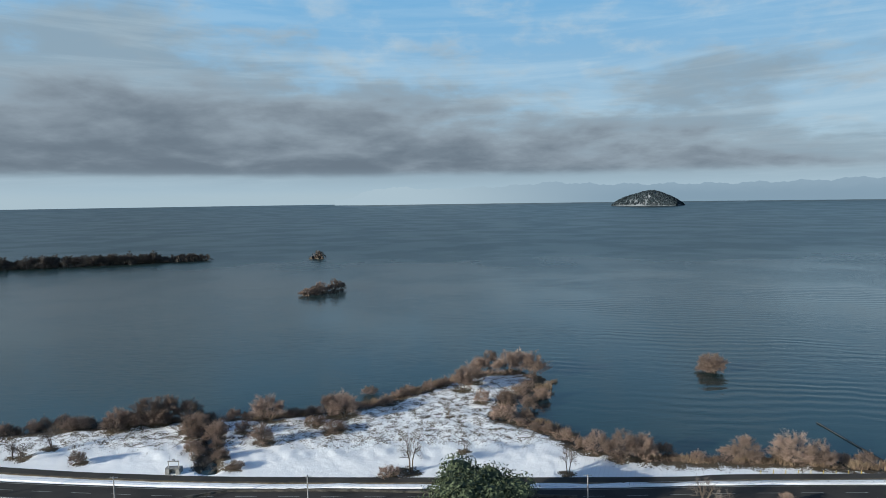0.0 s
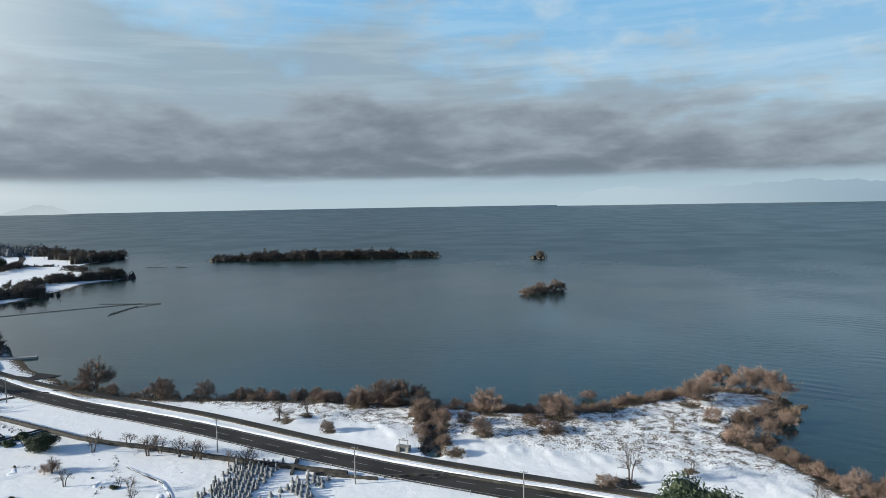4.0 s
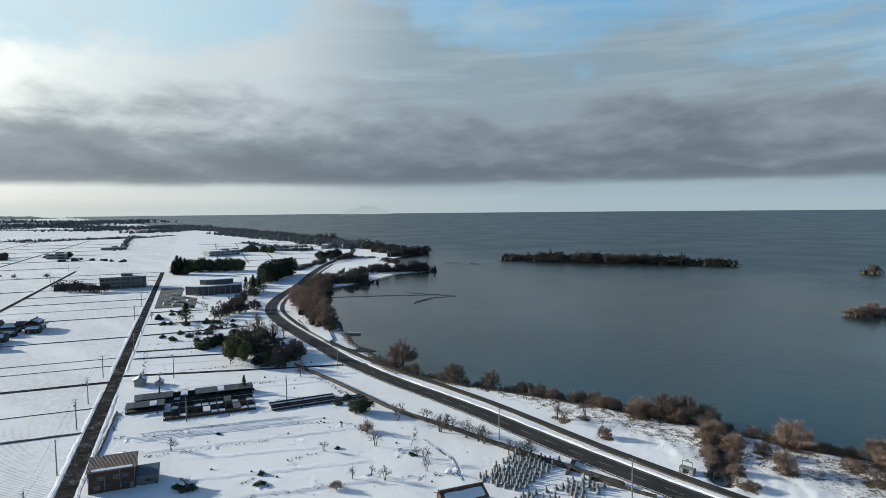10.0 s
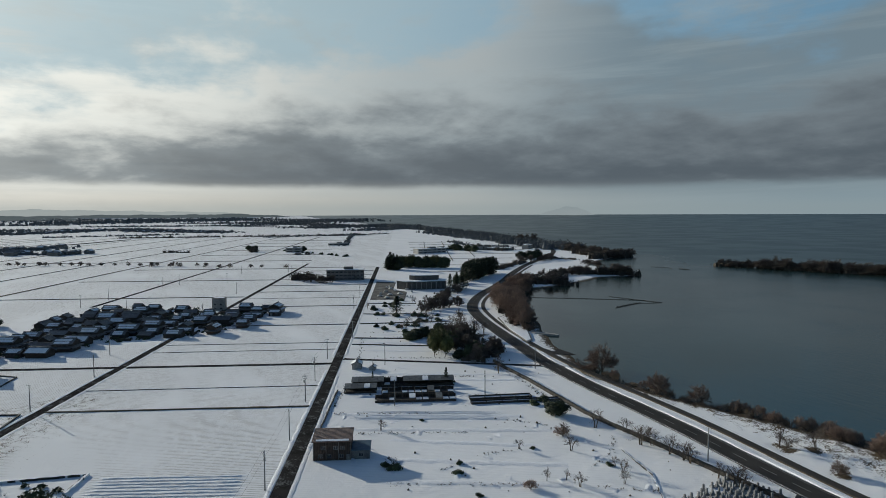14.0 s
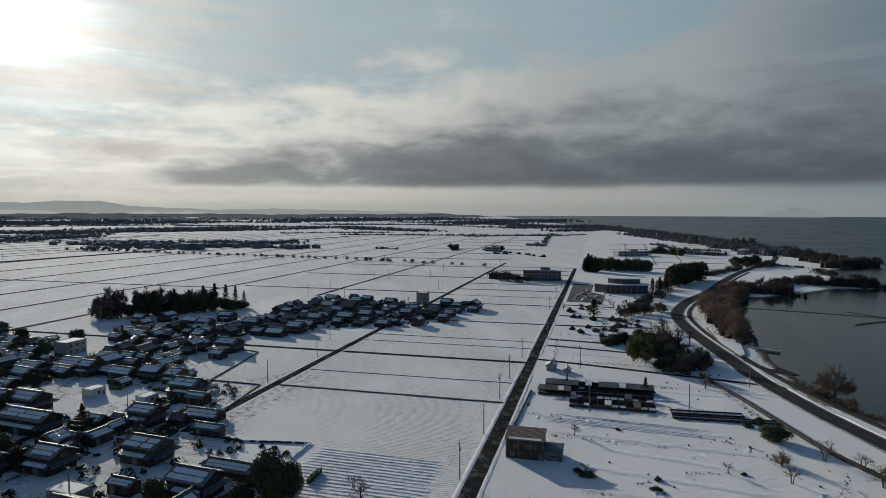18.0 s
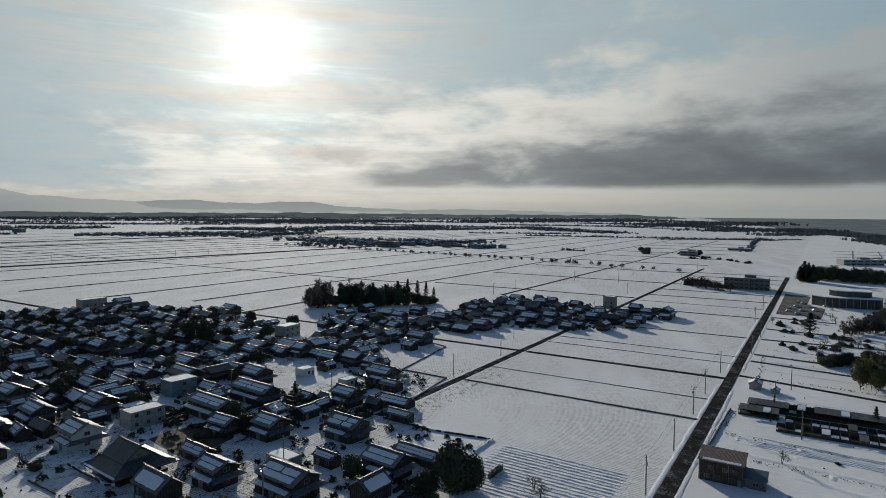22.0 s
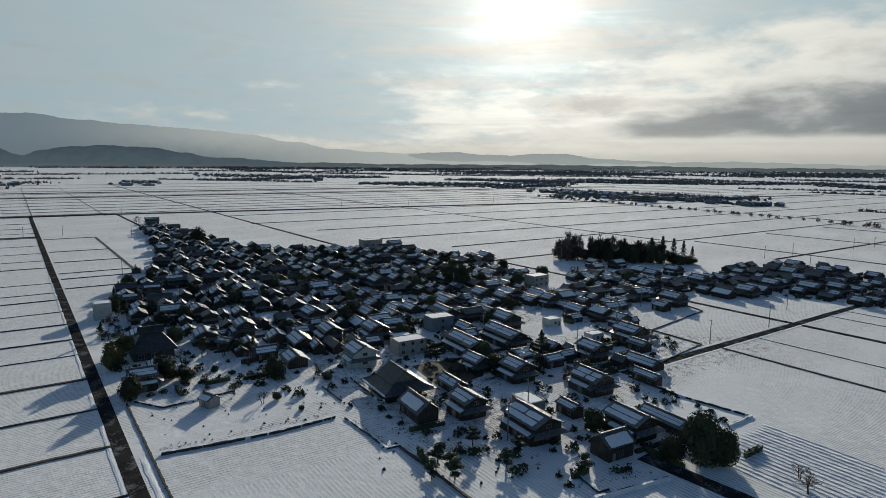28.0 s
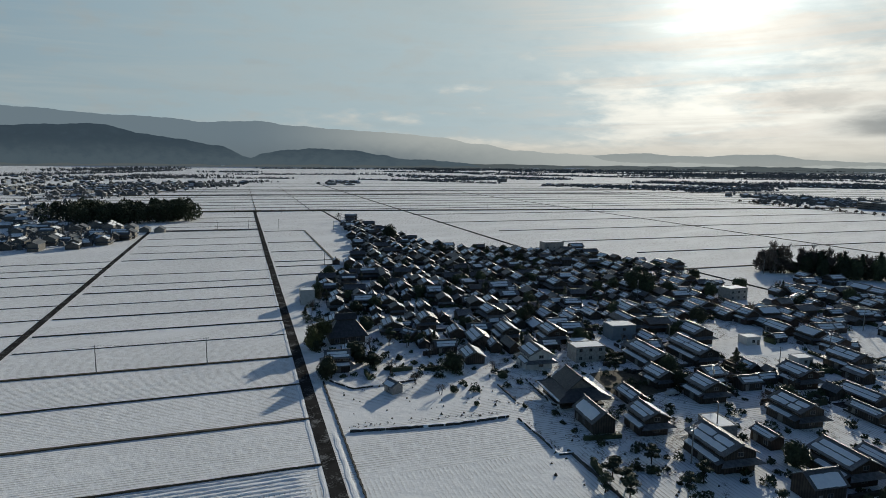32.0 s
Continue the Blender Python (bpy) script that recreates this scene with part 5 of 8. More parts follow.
def house(m, long, deep, eave, ridge, wall, roof, label, seed, low_roof=False, name="house", group="village houses", strips=2, windows=3):
    """A gabled house whose ridge runs along its y; x points away from the open side."""
    r = random.Random(seed)
    ob = thing(name, m, label, "house" if name == "house" else "shed", group)
    x0, x1, y0, y1 = -deep / 2, deep / 2, -long / 2, long / 2
    part("wall", gable_walls(Shape(), x0, x1, y0, y1, -0.4, eave, ridge - 0.05), wall, ob)
    top = gable_roof(ob, x0, x1, y0, y1, eave, ridge, 0.75 if long > 8 else 0.45, roof)
    lo, hi = x0 - 0.5, -0.45
    k = r.uniform(0.03, 0.22)
    cuts = [(0.06, 0.90)] if strips == 1 else [(k, k + (0.92 - k) * 0.45), (k + (0.92 - k) * 0.55, 0.93)]
    if strips == 2 and r.random() < 0.15:
        cuts = cuts[1:]
    for c0, c1 in cuts:
        e0, e1 = y0 + long * r.uniform(0.0, 0.10), y1 - long * r.uniform(0.0, 0.10)
        if r.random() < 0.35 and long > 9:
            g = e0 + (e1 - e0) * r.uniform(0.35, 0.65)
            snow_sheet(ob, top, lo + (hi - lo) * c0, lo + (hi - lo) * c1, e0, g - 0.3, r.random())
            snow_sheet(ob, top, lo + (hi - lo) * c0, lo + (hi - lo) * c1, g + 0.3, e1, r.random())
        else:
            snow_sheet(ob, top, lo + (hi - lo) * c0, lo + (hi - lo) * c1, e0, e1, r.random())
    if r.random() < 0.5:
        snow_sheet(ob, top, 0.4, -lo, y0 + 0.1, y1 - 0.1, r.random(), 0.13, "sunlit sheet of snow on the far slope")
    if low_roof:
        # lean-to roof round the ground floor, with its own snow
        a, z0, z1 = x0 - 2.0, 2.55, 3.25
        part("lower_roof", Shape().slab((a, y1 + 0.3, z0), (a, y0 - 0.3, z0), (x0 - 0.003, y0 - 0.3, z1), (x0 - 0.003, y1 + 0.3, z1), 0.15), roof, ob)
        part("porch_wall", Shape().box(x0 - 1.2, y0 + 0.4, -0.4, x0 - 0.003, y1 - 0.4, z0), wall, ob)
        snow_sheet(ob, lambda x: z0 + (x - a) / (x0 - a) * (z1 - z0), a + 0.15, x0 - 0.5, y0 + long * r.uniform(0, 0.2), y1 - long * r.uniform(0, 0.3), r.random())
        b = x1 + 1.5
        skirt = Shape().slab((b, y0 - 0.3, z0), (b, y1 + 0.3, z0), (x1 + 0.003, y1 + 0.3, z1), (x1 + 0.003, y0 - 0.3, z1), 0.15)
        skirt.slab((a, y0 - 1.7, z0), (b, y0 - 1.7, z0), (x1, y0 - 0.003, z1), (x0, y0 - 0.003, z1), 0.15)
        skirt.slab((b, y1 + 1.7, z0), (a, y1 + 1.7, z0), (x0, y1 + 0.003, z1), (x1, y1 + 0.003, z1), 0.15)
        part("lower_roof", skirt, roof, ob)
        for k in range(windows):
            u = y0 + long * (k + 0.5) / windows
            window(ob, "x", x0, -1, u - 0.85, u + 0.85, 3.7, 4.9)
        part("door", Shape().box(x0 - 1.26, -0.9, -0.3, x0 - 1.203, 0.9, 1.95), FRAME, ob)
    else:
        for k in range(windows):
            u = y0 + long * (k + 0.5) / windows
            window(ob, "x", x0, -1, u - 0.7, u + 0.7, 0.8, min(eave - 0.3, 2.1))
        part("door", Shape().box(x0 - 0.06, y1 - 2.2, -0.3, x0 + 0.02, y1 - 1.2, 1.9), FRAME, ob)
    if eave > 4 and seed < 400:
        window(ob, "y", y0, -1, -0.8, 0.8, 3.8, 4.9)
        window(ob, "y", y0, -1, -0.8, 0.8, 0.9, 2.1)
    return ob


def flat_block(m, long, deep, high, wall, label, seed, windows=3, name="house"):
    ob = thing(name, m, label, "house", "village houses")
    x0, x1, y0, y1 = -deep / 2, deep / 2, -long / 2, long / 2
    part("wall", Shape().box(x0, y0, -0.4, x1, y1, high), wall, ob)
    pr = Shape()
    for q in ((x0 - 0.15, y0 - 0.15, x1 + 0.15, y0 + 0.15), (x0 - 0.15, y1 - 0.15, x1 + 0.15, y1 + 0.15), (x0 - 0.15, y0 + 0.15, x0 + 0.15, y1 - 0.15), (x1 - 0.15, y0 + 0.15, x1 + 0.15, y1 - 0.15)):
        pr.box(q[0], q[1], high, q[2], q[3], high + 0.28)
    part("parapet", pr, wall, ob)
    snow_sheet(ob, lambda x: high, x0 + 0.17, x1 - 0.17, y0 + 0.17, y1 - 0.17, seed, 0.2, "even layer of snow on the flat roof")
    for f in range(2 if high > 5 else 1):
        for k in range(windows):
            u = y0 + long * (k + 0.5) / windows
            window(ob, "x", x0, -1, u - 0.6, u + 0.6, 0.9 + 2.8 * f, 2.1 + 2.8 * f)
    part("door", Shape().box(x0 - 0.05, y0 + 0.4, -0.3, x0 + 0.02, y0 + 1.4, 1.95), FRAME, ob)
    return ob


def temple(m):
    """A large hall: a deep hipped skirt under a steep gable, the tiles free of snow."""
    ob = thing("temple_hall", m, "large temple hall with a dark sweeping tiled roof, clear of snow", "temple")
    part("wall", Shape().box(-6.0, -6.5, -0.4, 6.0, 6.5, 4.2), WOOD, ob)
    part("veranda", Shape().box(-7.4, -7.8, -0.4, 7.4, 7.8, 0.7), WOOD, ob)
    sk, n = Shape(), 5
    rings = []
    for k in range(n + 1):
        t = k / n
        z = 3.2 + 2.6 * (t ** 1.4)
        rings.append((9.6 - 5.4 * t, 10.6 - 4.6 * t, z))
    for dx, dy, z in rings:
        sk.v += [(-dx, -dy, z), (dx, -dy, z), (dx, dy, z), (-dx, dy, z)]
    for k in range(n):
        for j in range(4):
            a, b = k * 4 + j, k * 4 + (j + 1) % 4
            sk.f.append((a, b, b + 4, a + 4))
    i = len(sk.v)
    sk.v += [(x, y, 3.0) for x, y in ((-9.6, -10.6), (9.6, -10.6), (9.6, 10.6), (-9.6, 10.6))]
    sk.f += [(j + i, (j + 1) % 4 + i, (j + 1) % 4, j) for j in range(4)] + [(i + 3, i + 2, i + 1, i)]
    part("skirt_roof", sk, TILE_DARK, ob)
    part("gable_wall", gable_walls(Shape(), -4.0, 4.0, -5.6, 5.6, 5.0, 5.9, 8.7), PLASTER, ob)
    gable_roof(ob, -4.2, 4.2, -5.8, 5.8, 5.9, 9.1, 0.9, TILE_DARK, 0.3)
    for x, y in ((-9.0, -9.6), (9.0, -9.6), (9.0, 9.6), (-9.0, 9.6)):
        part("hip_ridge", Shape().tube([(x, y, 3.35), (x * 0.72, y * 0.78, 4.2), (x * 0.47, y * 0.6, 5.9)], [0.22, 0.22, 0.22], 6), TILE_DARK, ob)
    snow_sheet(ob, lambda x: 3.22 + max(0, 9.6 + x) * 0.2, -9.5, -8.8, -9.6, 9.0, 4, 0.1, "thin line of snow along the eave")
    return ob


def old_farmhouse(m):
    """A steep hipped farmhouse with a raised ridge."""
    ob = thing("farmhouse", m, "old farmhouse with a steep dark hipped roof and raised ridge", "house", "village houses")
    part("wall", Shape().box(-5, -6.5, -0.4, 5, 6.5, 3.2), WOOD, ob)
    s = Shape()
    s.v += [(-6.2, -7.7, 3.0), (6.2, -7.7, 3.0), (6.2, 7.7, 3.0), (-6.2, 7.7, 3.0), (-1.0, -3.4, 8.4), (1.0, -3.4, 8.4), (1.0, 3.4, 8.4), (-1.0, 3.4, 8.4), (-6.2, -7.7, 2.75), (6.2, -7.7, 2.75), (6.2, 7.7, 2.75), (-6.2, 7.7, 2.75)]
    s.f += [(0, 1, 5, 4), (1, 2, 6, 5), (2, 3, 7, 6), (3, 0, 4, 7), (4, 5, 6, 7), (8, 9, 1, 0), (9, 10, 2, 1), (10, 11, 3, 2), (11, 8, 0, 3), (11, 10, 9, 8)]
    part("hipped_roof", s, TILE_DARK, ob)
    part("gable_wall", gable_walls(Shape(), -1.3, 1.3, -3.6, 3.6, 8.2, 8.9, 10.2), WOOD, ob)
    gable_roof(ob, -1.4, 1.4, -3.8, 3.8, 8.9, 10.3, 0.4, TILE_DARK, 0.18)
    for u in (-4, 0, 4):
        window(ob, "x", -5, -1, u - 0.9, u + 0.9, 0.6, 2.2)
    return ob


LABEL2 = "two-storey house with dark tiled roof, dark walls and strips of snow"
LABEL1 = "low house with dark tiled roof striped with melting snow"
LABELS = "small dark timber shed with snow on its tiled roof"
# houses along the near edge of the village: a, b, length, depth, storeys, turn
NEAR = [(104, 108, 17, 10, 2, 0), (98, 127, 11, 8, 2, 0), (105, 144, 12, 5.5, 1, 0), (131, 171, 23, 9, 2, 0), (150, 172, 24, 9, 2, 0),
        (128, 140, 11, 9, 2, 0), (146, 143, 9, 6, 1, 90), (164, 141, 12, 8, 2, 0), (140, 120, 14, 9, 2, 0), (125, 94, 14, 9, 2, 0),
        (136, 91, 18, 6, 1, 0), (121, 111, 9, 4.5, 1, 0), (160, 115, 12, 4, 1, 0)]
NEAR2 = [(194, 148, 15, 9, 2, 0), (186, 138, 10, 6, 1, 0), (28, 196, 10, 8, 2, 90), (34, 208, 9, 6, 1, 0), (36, 252, 11, 7, 1, 0), (52, 277, 12, 9, 2, 90),
         (71, 237, 11, 8, 2, 0), (68, 204, 10, 7, 1, 90), (84, 211, 16, 9, 1, 0), (74, 192, 12, 8, 1, 0), (60, 222, 8, 6, 1, 30), (96, 212, 13, 8, 2, 0), (112, 205, 13, 9, 2, 0)]
BUILT, BACK_ROWS = [], []
LIE = -5.0         # the ridges lie a little askew to the field grid
house_rnd = random.Random(21)
for k, (a, b, L, D, fl, turn) in enumerate(NEAR + NEAR2):
    L, D = L * 0.78, D * 0.8
    wall = (WOOD, WOOD, WALL_B, PLASTER)[house_rnd.choice((0, 0, 0, 0, 1, 1, 2))]
    if fl == 2:
        house(spot(a, b, 0, turn + LIE), L, D, 4.7, 4.7 + D * 0.23, wall, TILE, LABEL2, 100 + k, True)
    else:
        house(spot(a, b, 0, turn + LIE), L, D, 2.7, 2.7 + D * 0.25, wall, TILE, LABEL1, 100 + k, windows=2)
    BUILT.append((a, b, L * 0.5 + 1.5))
temple(spot(90, 151, 0, LIE) @ Matrix.Scale(0.87, 4))
BUILT.append((90, 151, 15))
old_farmhouse(spot(36, 228, 0, 90))
BUILT.append((36, 228, 11))
flat_block(spot(113, 182, 0, 90 + LIE), 11, 7, 5.2, CONCRETE, "long flat-roofed block with pale walls and even snow", 3)
flat_block(spot(140, 202, 0, 90 + LIE), 10, 7.5, 5.6, BLUEISH, "blue-grey panelled store with a flat snowy roof", 4, 1)
flat_block(spot(116, 192, 0, 90 + LIE), 7, 5.5, 3.6, PLASTER, "low flat-roofed annex with snow on top", 5, 2)
flat_block(spot(114, 120, 0, LIE), 8, 5.5, 3.2, CONCRETE, "flat metal garage with snow on its roof", 6, 1)
flat_block(spot(182, 156, 0, 90 + LIE), 6, 4.5, 2.8, WHITE, "small white flat-roofed store in the snow", 7, 1)
flat_block(spot(184, 181, 0, 90 + LIE), 6, 5, 3.0, WHITE, "small white shed with a flat snowy roof", 7, 1)
flat_block(spot(28, 294, 0, 0), 6.5, 6.5, 7.0, WHITE, "tall white cube house beside the road", 8, 2)
flat_block(spot(238, 247, 0, 90), 11, 8, 6.0, CONCRETE, "grey concrete block at the edge of the village", 9, 3)
flat_block(spot(226, 420, 0, 90), 16, 9, 8.0, CONCRETE, "pale concrete block on the far side of the village", 9, 3)
flat_block(spot(436, 128, 0, 0), 8, 7, 8.5, CONCRETE, "tall grey concrete block among the houses", 9, 2)
white = house(spot(93, 181, 0, LIE), 9.5, 8, 5.0, 7.0, WHITE, TILE, "white-walled two-storey house with dark tiled roof and snow", 300, True)
house(spot(86, 133, 0, LIE), 11, 6, 3.4, 5.6, WOOD, TILE, "dark green timber store with a bare tiled roof", 301, name="shed", group="sheds", strips=1, windows=1)
house(spot(112, 89, 0, 90 + LIE), 8, 6, 3.6, 5.6, WOOD, TILE, "tiled gatehouse beside the snowy yard", 302, name="shed", group="sheds", strips=1, windows=1)
house(spot(41, 171, 0, 20), 4.5, 3.6, 2.3, 3.3, METAL, TILE, "small pale garden shed in the snow", 303, name="shed", group="sheds", strips=1, windows=1)
for a, b, r in ((113, 182, 8), (140, 202, 7), (116, 192, 6), (114, 120, 6), (182, 156, 5), (26, 294, 8), (238, 247, 9), (94, 180, 9), (86, 133, 8), (112, 88, 8), (41, 171, 5), (184, 181, 5), (226, 420, 11), (436, 128, 7)):
    BUILT.append((a, b, r))

# prototypes for the rest of the village stand at their own places; the rest are copies of them
PROTO = []
for k, (a, b, L, D, fl, wall) in enumerate(((166, 190, 11.5, 7.6, 2, WOOD), (162, 228, 10, 7, 2, WOOD), (150, 212, 13, 8, 2, WOOD), (188, 234, 9.5, 7, 2, WALL_B), (216, 222, 12, 7, 1, WOOD), (132, 226, 10, 6.5, 1, WALL_B), (232, 208, 7, 5, 1, WOOD), (222, 198, 6.5, 4.5, 1, WALL_B))):
    if fl == 2:
        PROTO.append((house(spot(a, b, 0, LIE), L, D, 4.6, 4.6 + D * 0.23, wall, TILE, LABEL2, 400 + k, True, windows=2), L, D))
    else:
        PROTO.append((house(spot(a, b, 0, LIE), L, D, 2.7, 2.7 + D * 0.26, wall, TILE, LABEL1 if L > 10 else LABELS, 400 + k, windows=2), L, D))
    BUILT.append((a, b, L * 0.5 + 1))


def plain_house(m, long, deep, eave, wall, seed, label):
    """A house deep in the village: walls, two slopes, a lean-to and snow."""
    r = random.Random(seed)
    ob = thing("house", m, label, "house", "village houses")
    x0, x1, y0, y1, ridge = -deep / 2, deep / 2, -long / 2, long / 2, eave + deep * 0.25
    part("wall", gable_walls(Shape(), x0, x1, y0, y1, -0.4, eave, ridge - 0.05), wall, ob)
    top = gable_roof(ob, x0, x1, y0, y1, eave, ridge, 0.6, TILE)
    for c0, c1 in ((0.04, 0.44), (0.54, 0.94)):
        snow_sheet(ob, top, x0 - 0.4 + (deep / 2) * c0, x0 - 0.4 + (deep / 2) * c1, y0 + long * r.uniform(0, 0.2), y1 - long * r.uniform(0, 0.2), r.random())
    if eave > 4:
        skirt = Shape().slab((x0 - 1.8, y1, 2.5), (x0 - 1.8, y0, 2.5), (x0 - 0.003, y0, 3.1), (x0 - 0.003, y1, 3.1), 0.5)
        skirt.slab((x0 - 1.8, y0 - 1.6, 2.5), (x1 + 1.2, y0 - 1.6, 2.5), (x1, y0 - 0.003, 3.1), (x0, y0 - 0.003, 3.1), 0.4)
        skirt.slab((x1 + 1.2, y1 + 1.6, 2.5), (x0 - 1.8, y1 + 1.6, 2.5), (x0, y1 + 0.003, 3.1), (x1, y1 + 0.003, 3.1), 0.4)
        part("lower_roof", skirt, TILE, ob)
        window(ob, "x", x0, -1, -long * 0.3, long * 0.3, 3.5, 4.5)
    return ob


PLAIN = []
for k, (a, b, L, D, e, wall) in enumerate(((160, 290, 11, 7.5, 4.6, WOOD), (200, 330, 12, 8, 4.6, WOOD), (120, 330, 10, 7, 2.7, WOOD), (220, 290, 9, 6.5, 4.6, WALL_B), (100, 420, 8, 5.5, 2.6, WOOD))):
    PLAIN.append((plain_house(spot(a, b, 0, LIE), L, D, e, wall, 700 + k, LABEL2 if e > 4 else LABEL1), L, D))
    BUILT.append((a, b, L * 0.5 + 1))


def inside(a, b, ring):
    hit = False
    for (a0, b0), (a1, b1) in zip(ring, ring[1:] + ring[:1]):
        if (b0 > b) != (b1 > b) and a < (a1 - a0) * (b - b0) / (b1 - b0) + a0:
            hit = not hit
    return hit


VILLAGE = [(60, 200), (100, 195), (118, 160), (140, 120), (178, 122), (190, 152), (240, 164), (300, 195), (312, 212), (285, 262), (265, 300), (258, 330), (240, 395), (205, 425), (150, 455), (140, 520), (128, 620), (112, 690),
           (95, 650), (92, 560), (84, 480), (70, 400), (40, 345), (30, 300), (40, 260)]
EAST = [(330, 150), (350, 100), (366, 92), (400, 92), (432, 92), (440, 150), (440, 210), (400, 222), (350, 210), (300, 200), (290, 182)]
FREE = [[(250, 311), (300, 319), (328, 288), (291, 264), (272, 256), (236, 224), (233, 240), (256, 269)], [(196, 214), (212, 202), (190, 178), (189, 166), (181, 150), (158, 150), (166, 178), (178, 204)], [(226, 180), (266, 190), (275, 137), (233, 117), (204, 123), (209, 150)]]
for ring, da, db in ((VILLAGE, 11.8, 14.0), (EAST, 12.5, 15.0)):
    a = min(p[0] for p in ring)
    while a < max(p[0] for p in ring):
        b = min(p[1] for p in ring) + house_rnd.uniform(0, 6)
        while b < max(p[1] for p in ring):
            pa, pb = a + house_rnd.uniform(-2.5, 2.5), b + house_rnd.uniform(-2.5, 2.5)
            big = house_rnd.random()
            proto, L, D = PROTO[house_rnd.choice((0, 1, 2, 3, 3, 4, 5, 5)) if big < 0.8 else house_rnd.choice((6, 7))]
            if pb > 236 or pa > 240:
                proto, L, D = PLAIN[house_rnd.choice((0, 1, 2, 2, 3, 4, 4))]
            if inside(pa, pb, ring) and not any(inside(pa, pb, q) for q in FREE) and all(math.hypot(pa - x, pb - y) > r + D * 0.5 for x, y, r in BUILT) and all(math.hypot(pa - x, pb - y) > r for x, y, r in CLEAR):
                m = spot(pa, pb, 0, LIE + house_rnd.choice((0, 0, 0, 0, 0, 180, 180, 90, -90)) + house_rnd.uniform(-5, 5))
                if pb > 300:
                    BACK_ROWS.append((m, L * house_rnd.uniform(0.7, 1.0), D * 0.86, house_rnd.choice((2.7, 4.4, 4.6))))
                else:
                    copy_thing(proto, m @ Matrix.Diagonal((house_rnd.uniform(0.74, 0.98), house_rnd.uniform(0.62, 1.0), house_rnd.uniform(0.76, 0.98), 1)))
                BUILT.append((pa, pb, L * 0.34))
            b += db
        a += da
for a, b, k in ((421, 86, 1), (408, 84, 6), (326, 168, 4), (312, 176, 6), (300, 172, 5), (262, 176, 0), (247, 172, 6), (246, 418, 1), (268, 330, 0), (120, 712, 2), (66, 400, 5), (58, 405, 7)):
    copy_thing(PROTO[k][0], spot(a, b, 0, house_rnd.choice((0, 0, 90, 180)) + LIE))
    BUILT.append((a, b, 6))

for k, (a, b) in enumerate(((285, 208), (302, 240), (288, 224), (311, 224), (322, 242), (318, 208), (335, 226), (300, 258), (276, 240), (262, 250), (303, 280), (290, 268), (325, 262), (338, 204), (276, 262), (314, 272), (258, 270))):
    if all(math.hypot(a - x, b - y) > r + 3 for x, y, r in BUILT) and not any(inside(a, b, q) for q in FREE):
        proto, L, D = PROTO[(0, 3, 5, 1, 4, 6)[k % 6]]
        copy_thing(proto, spot(a, b, 0, (0, 0, 90, 0, 180)[k % 5] + k % 7 - 3 + LIE) @ Matrix.Diagonal((0.9, 0.85, 0.9, 1)))
        BUILT.append((a, b, L * 0.36))
# sheds and annexes squeezed in between the houses
filled = 0
for _ in range(4000):
    a, b = house_rnd.uniform(60, 310), house_rnd.uniform(100, 330)
    if filled < 85 and inside(a, b, VILLAGE) and not any(inside(a, b, q) for q in FREE) and all(math.hypot(a - x, b - y) > r + 2.6 for x, y, r in BUILT) and all(math.hypot(a - x, b - y) > r for x, y, r in CLEAR):
        copy_thing(PLAIN[(2, 4)[filled % 2]][0], spot(a, b, 0, LIE + house_rnd.choice((0, 0, 180, 90)) + house_rnd.uniform(-5, 5)) @ Matrix.Diagonal((house_rnd.uniform(0.55, 0.8), house_rnd.uniform(0.5, 0.95), house_rnd.uniform(0.75, 1.0), 1)))
        BUILT.append((a, b, 2.6))
        filled += 1
# gardens between the houses
garden = random.Random(8)
made = 0
while made < 190:
    a, b = garden.uniform(20, 300), garden.uniform(85, 480)
    if (inside(a, b, VILLAGE) or (20 < a < 80 and 185 < b < 320)) and not any(inside(a, b, q) for q in FREE) and all(math.hypot(a - x, b - y) > r * 0.85 + 1 for x, y, r in BUILT):
        p = F(a, b)
        kind = garden.choice(("hedge_bush", "pine", "evergreen", "bare", "bare", "evergreen", "cedar"))
        plant(kind, p.x, p.y, None if kind != "cedar" else 3.0, None if kind != "cedar" else 6.5, z=0)
        made += 1
for a, b, w, h in ((119, 510, 12, 15), (262, 268, 8, 6), (118, 100, 6, 6), (125, 74, 9, 12.5), (129, 71, 6, 9), (121, 79, 6, 6.5), (130, 77, 6, 8), (32, 236, 9, 6), (64, 183, 7, 6.5), (77, 172, 3, 2.5), (58, 165, 2.6, 2.2), (61, 154, 1.8, 1.3)):
    p = F(a, b)
    plant("evergreen", p.x, p.y, w, h, z=0)
for a, b in ((75, 108), (74, 100), (87, 110.5), (87, 98), (92.5, 100), (70, 103), (99.3, 86), (76, 104)):
    p = F(a, b)
    plant("pine", p.x, p.y, z=0)
for a, b, w, h in ((53.7, 164, 5, 4), (49, 175, 6, 4.5), (76.7, 180, 5, 3.6), (113, 533, 12, 11), (132, 54, 8, 5), (137, 58, 6, 4), (104, 694, 12, 12), (118, 640, 12, 9)):
    p = F(a, b)
    plant("bare", p.x, p.y, w, h, z=0)

YARD_TREES = (("evergreen", 40, 196, 6, 4), ("bamboo", 23, 216, 6, 7), ("hedge_bush", 44, 190, 3, 2), ("hedge_bush", 50, 200, 3, 2), ("pine", 56, 212, 4, 5), ("pine", 52, 222, 4, 5.5), ("evergreen", 62, 214, 5, 5), ("bare", 50, 216, 6, 6), ("pine", 58, 232, 4, 6), ("evergreen", 46, 240, 6, 6), ("bare", 64, 226, 6, 6))
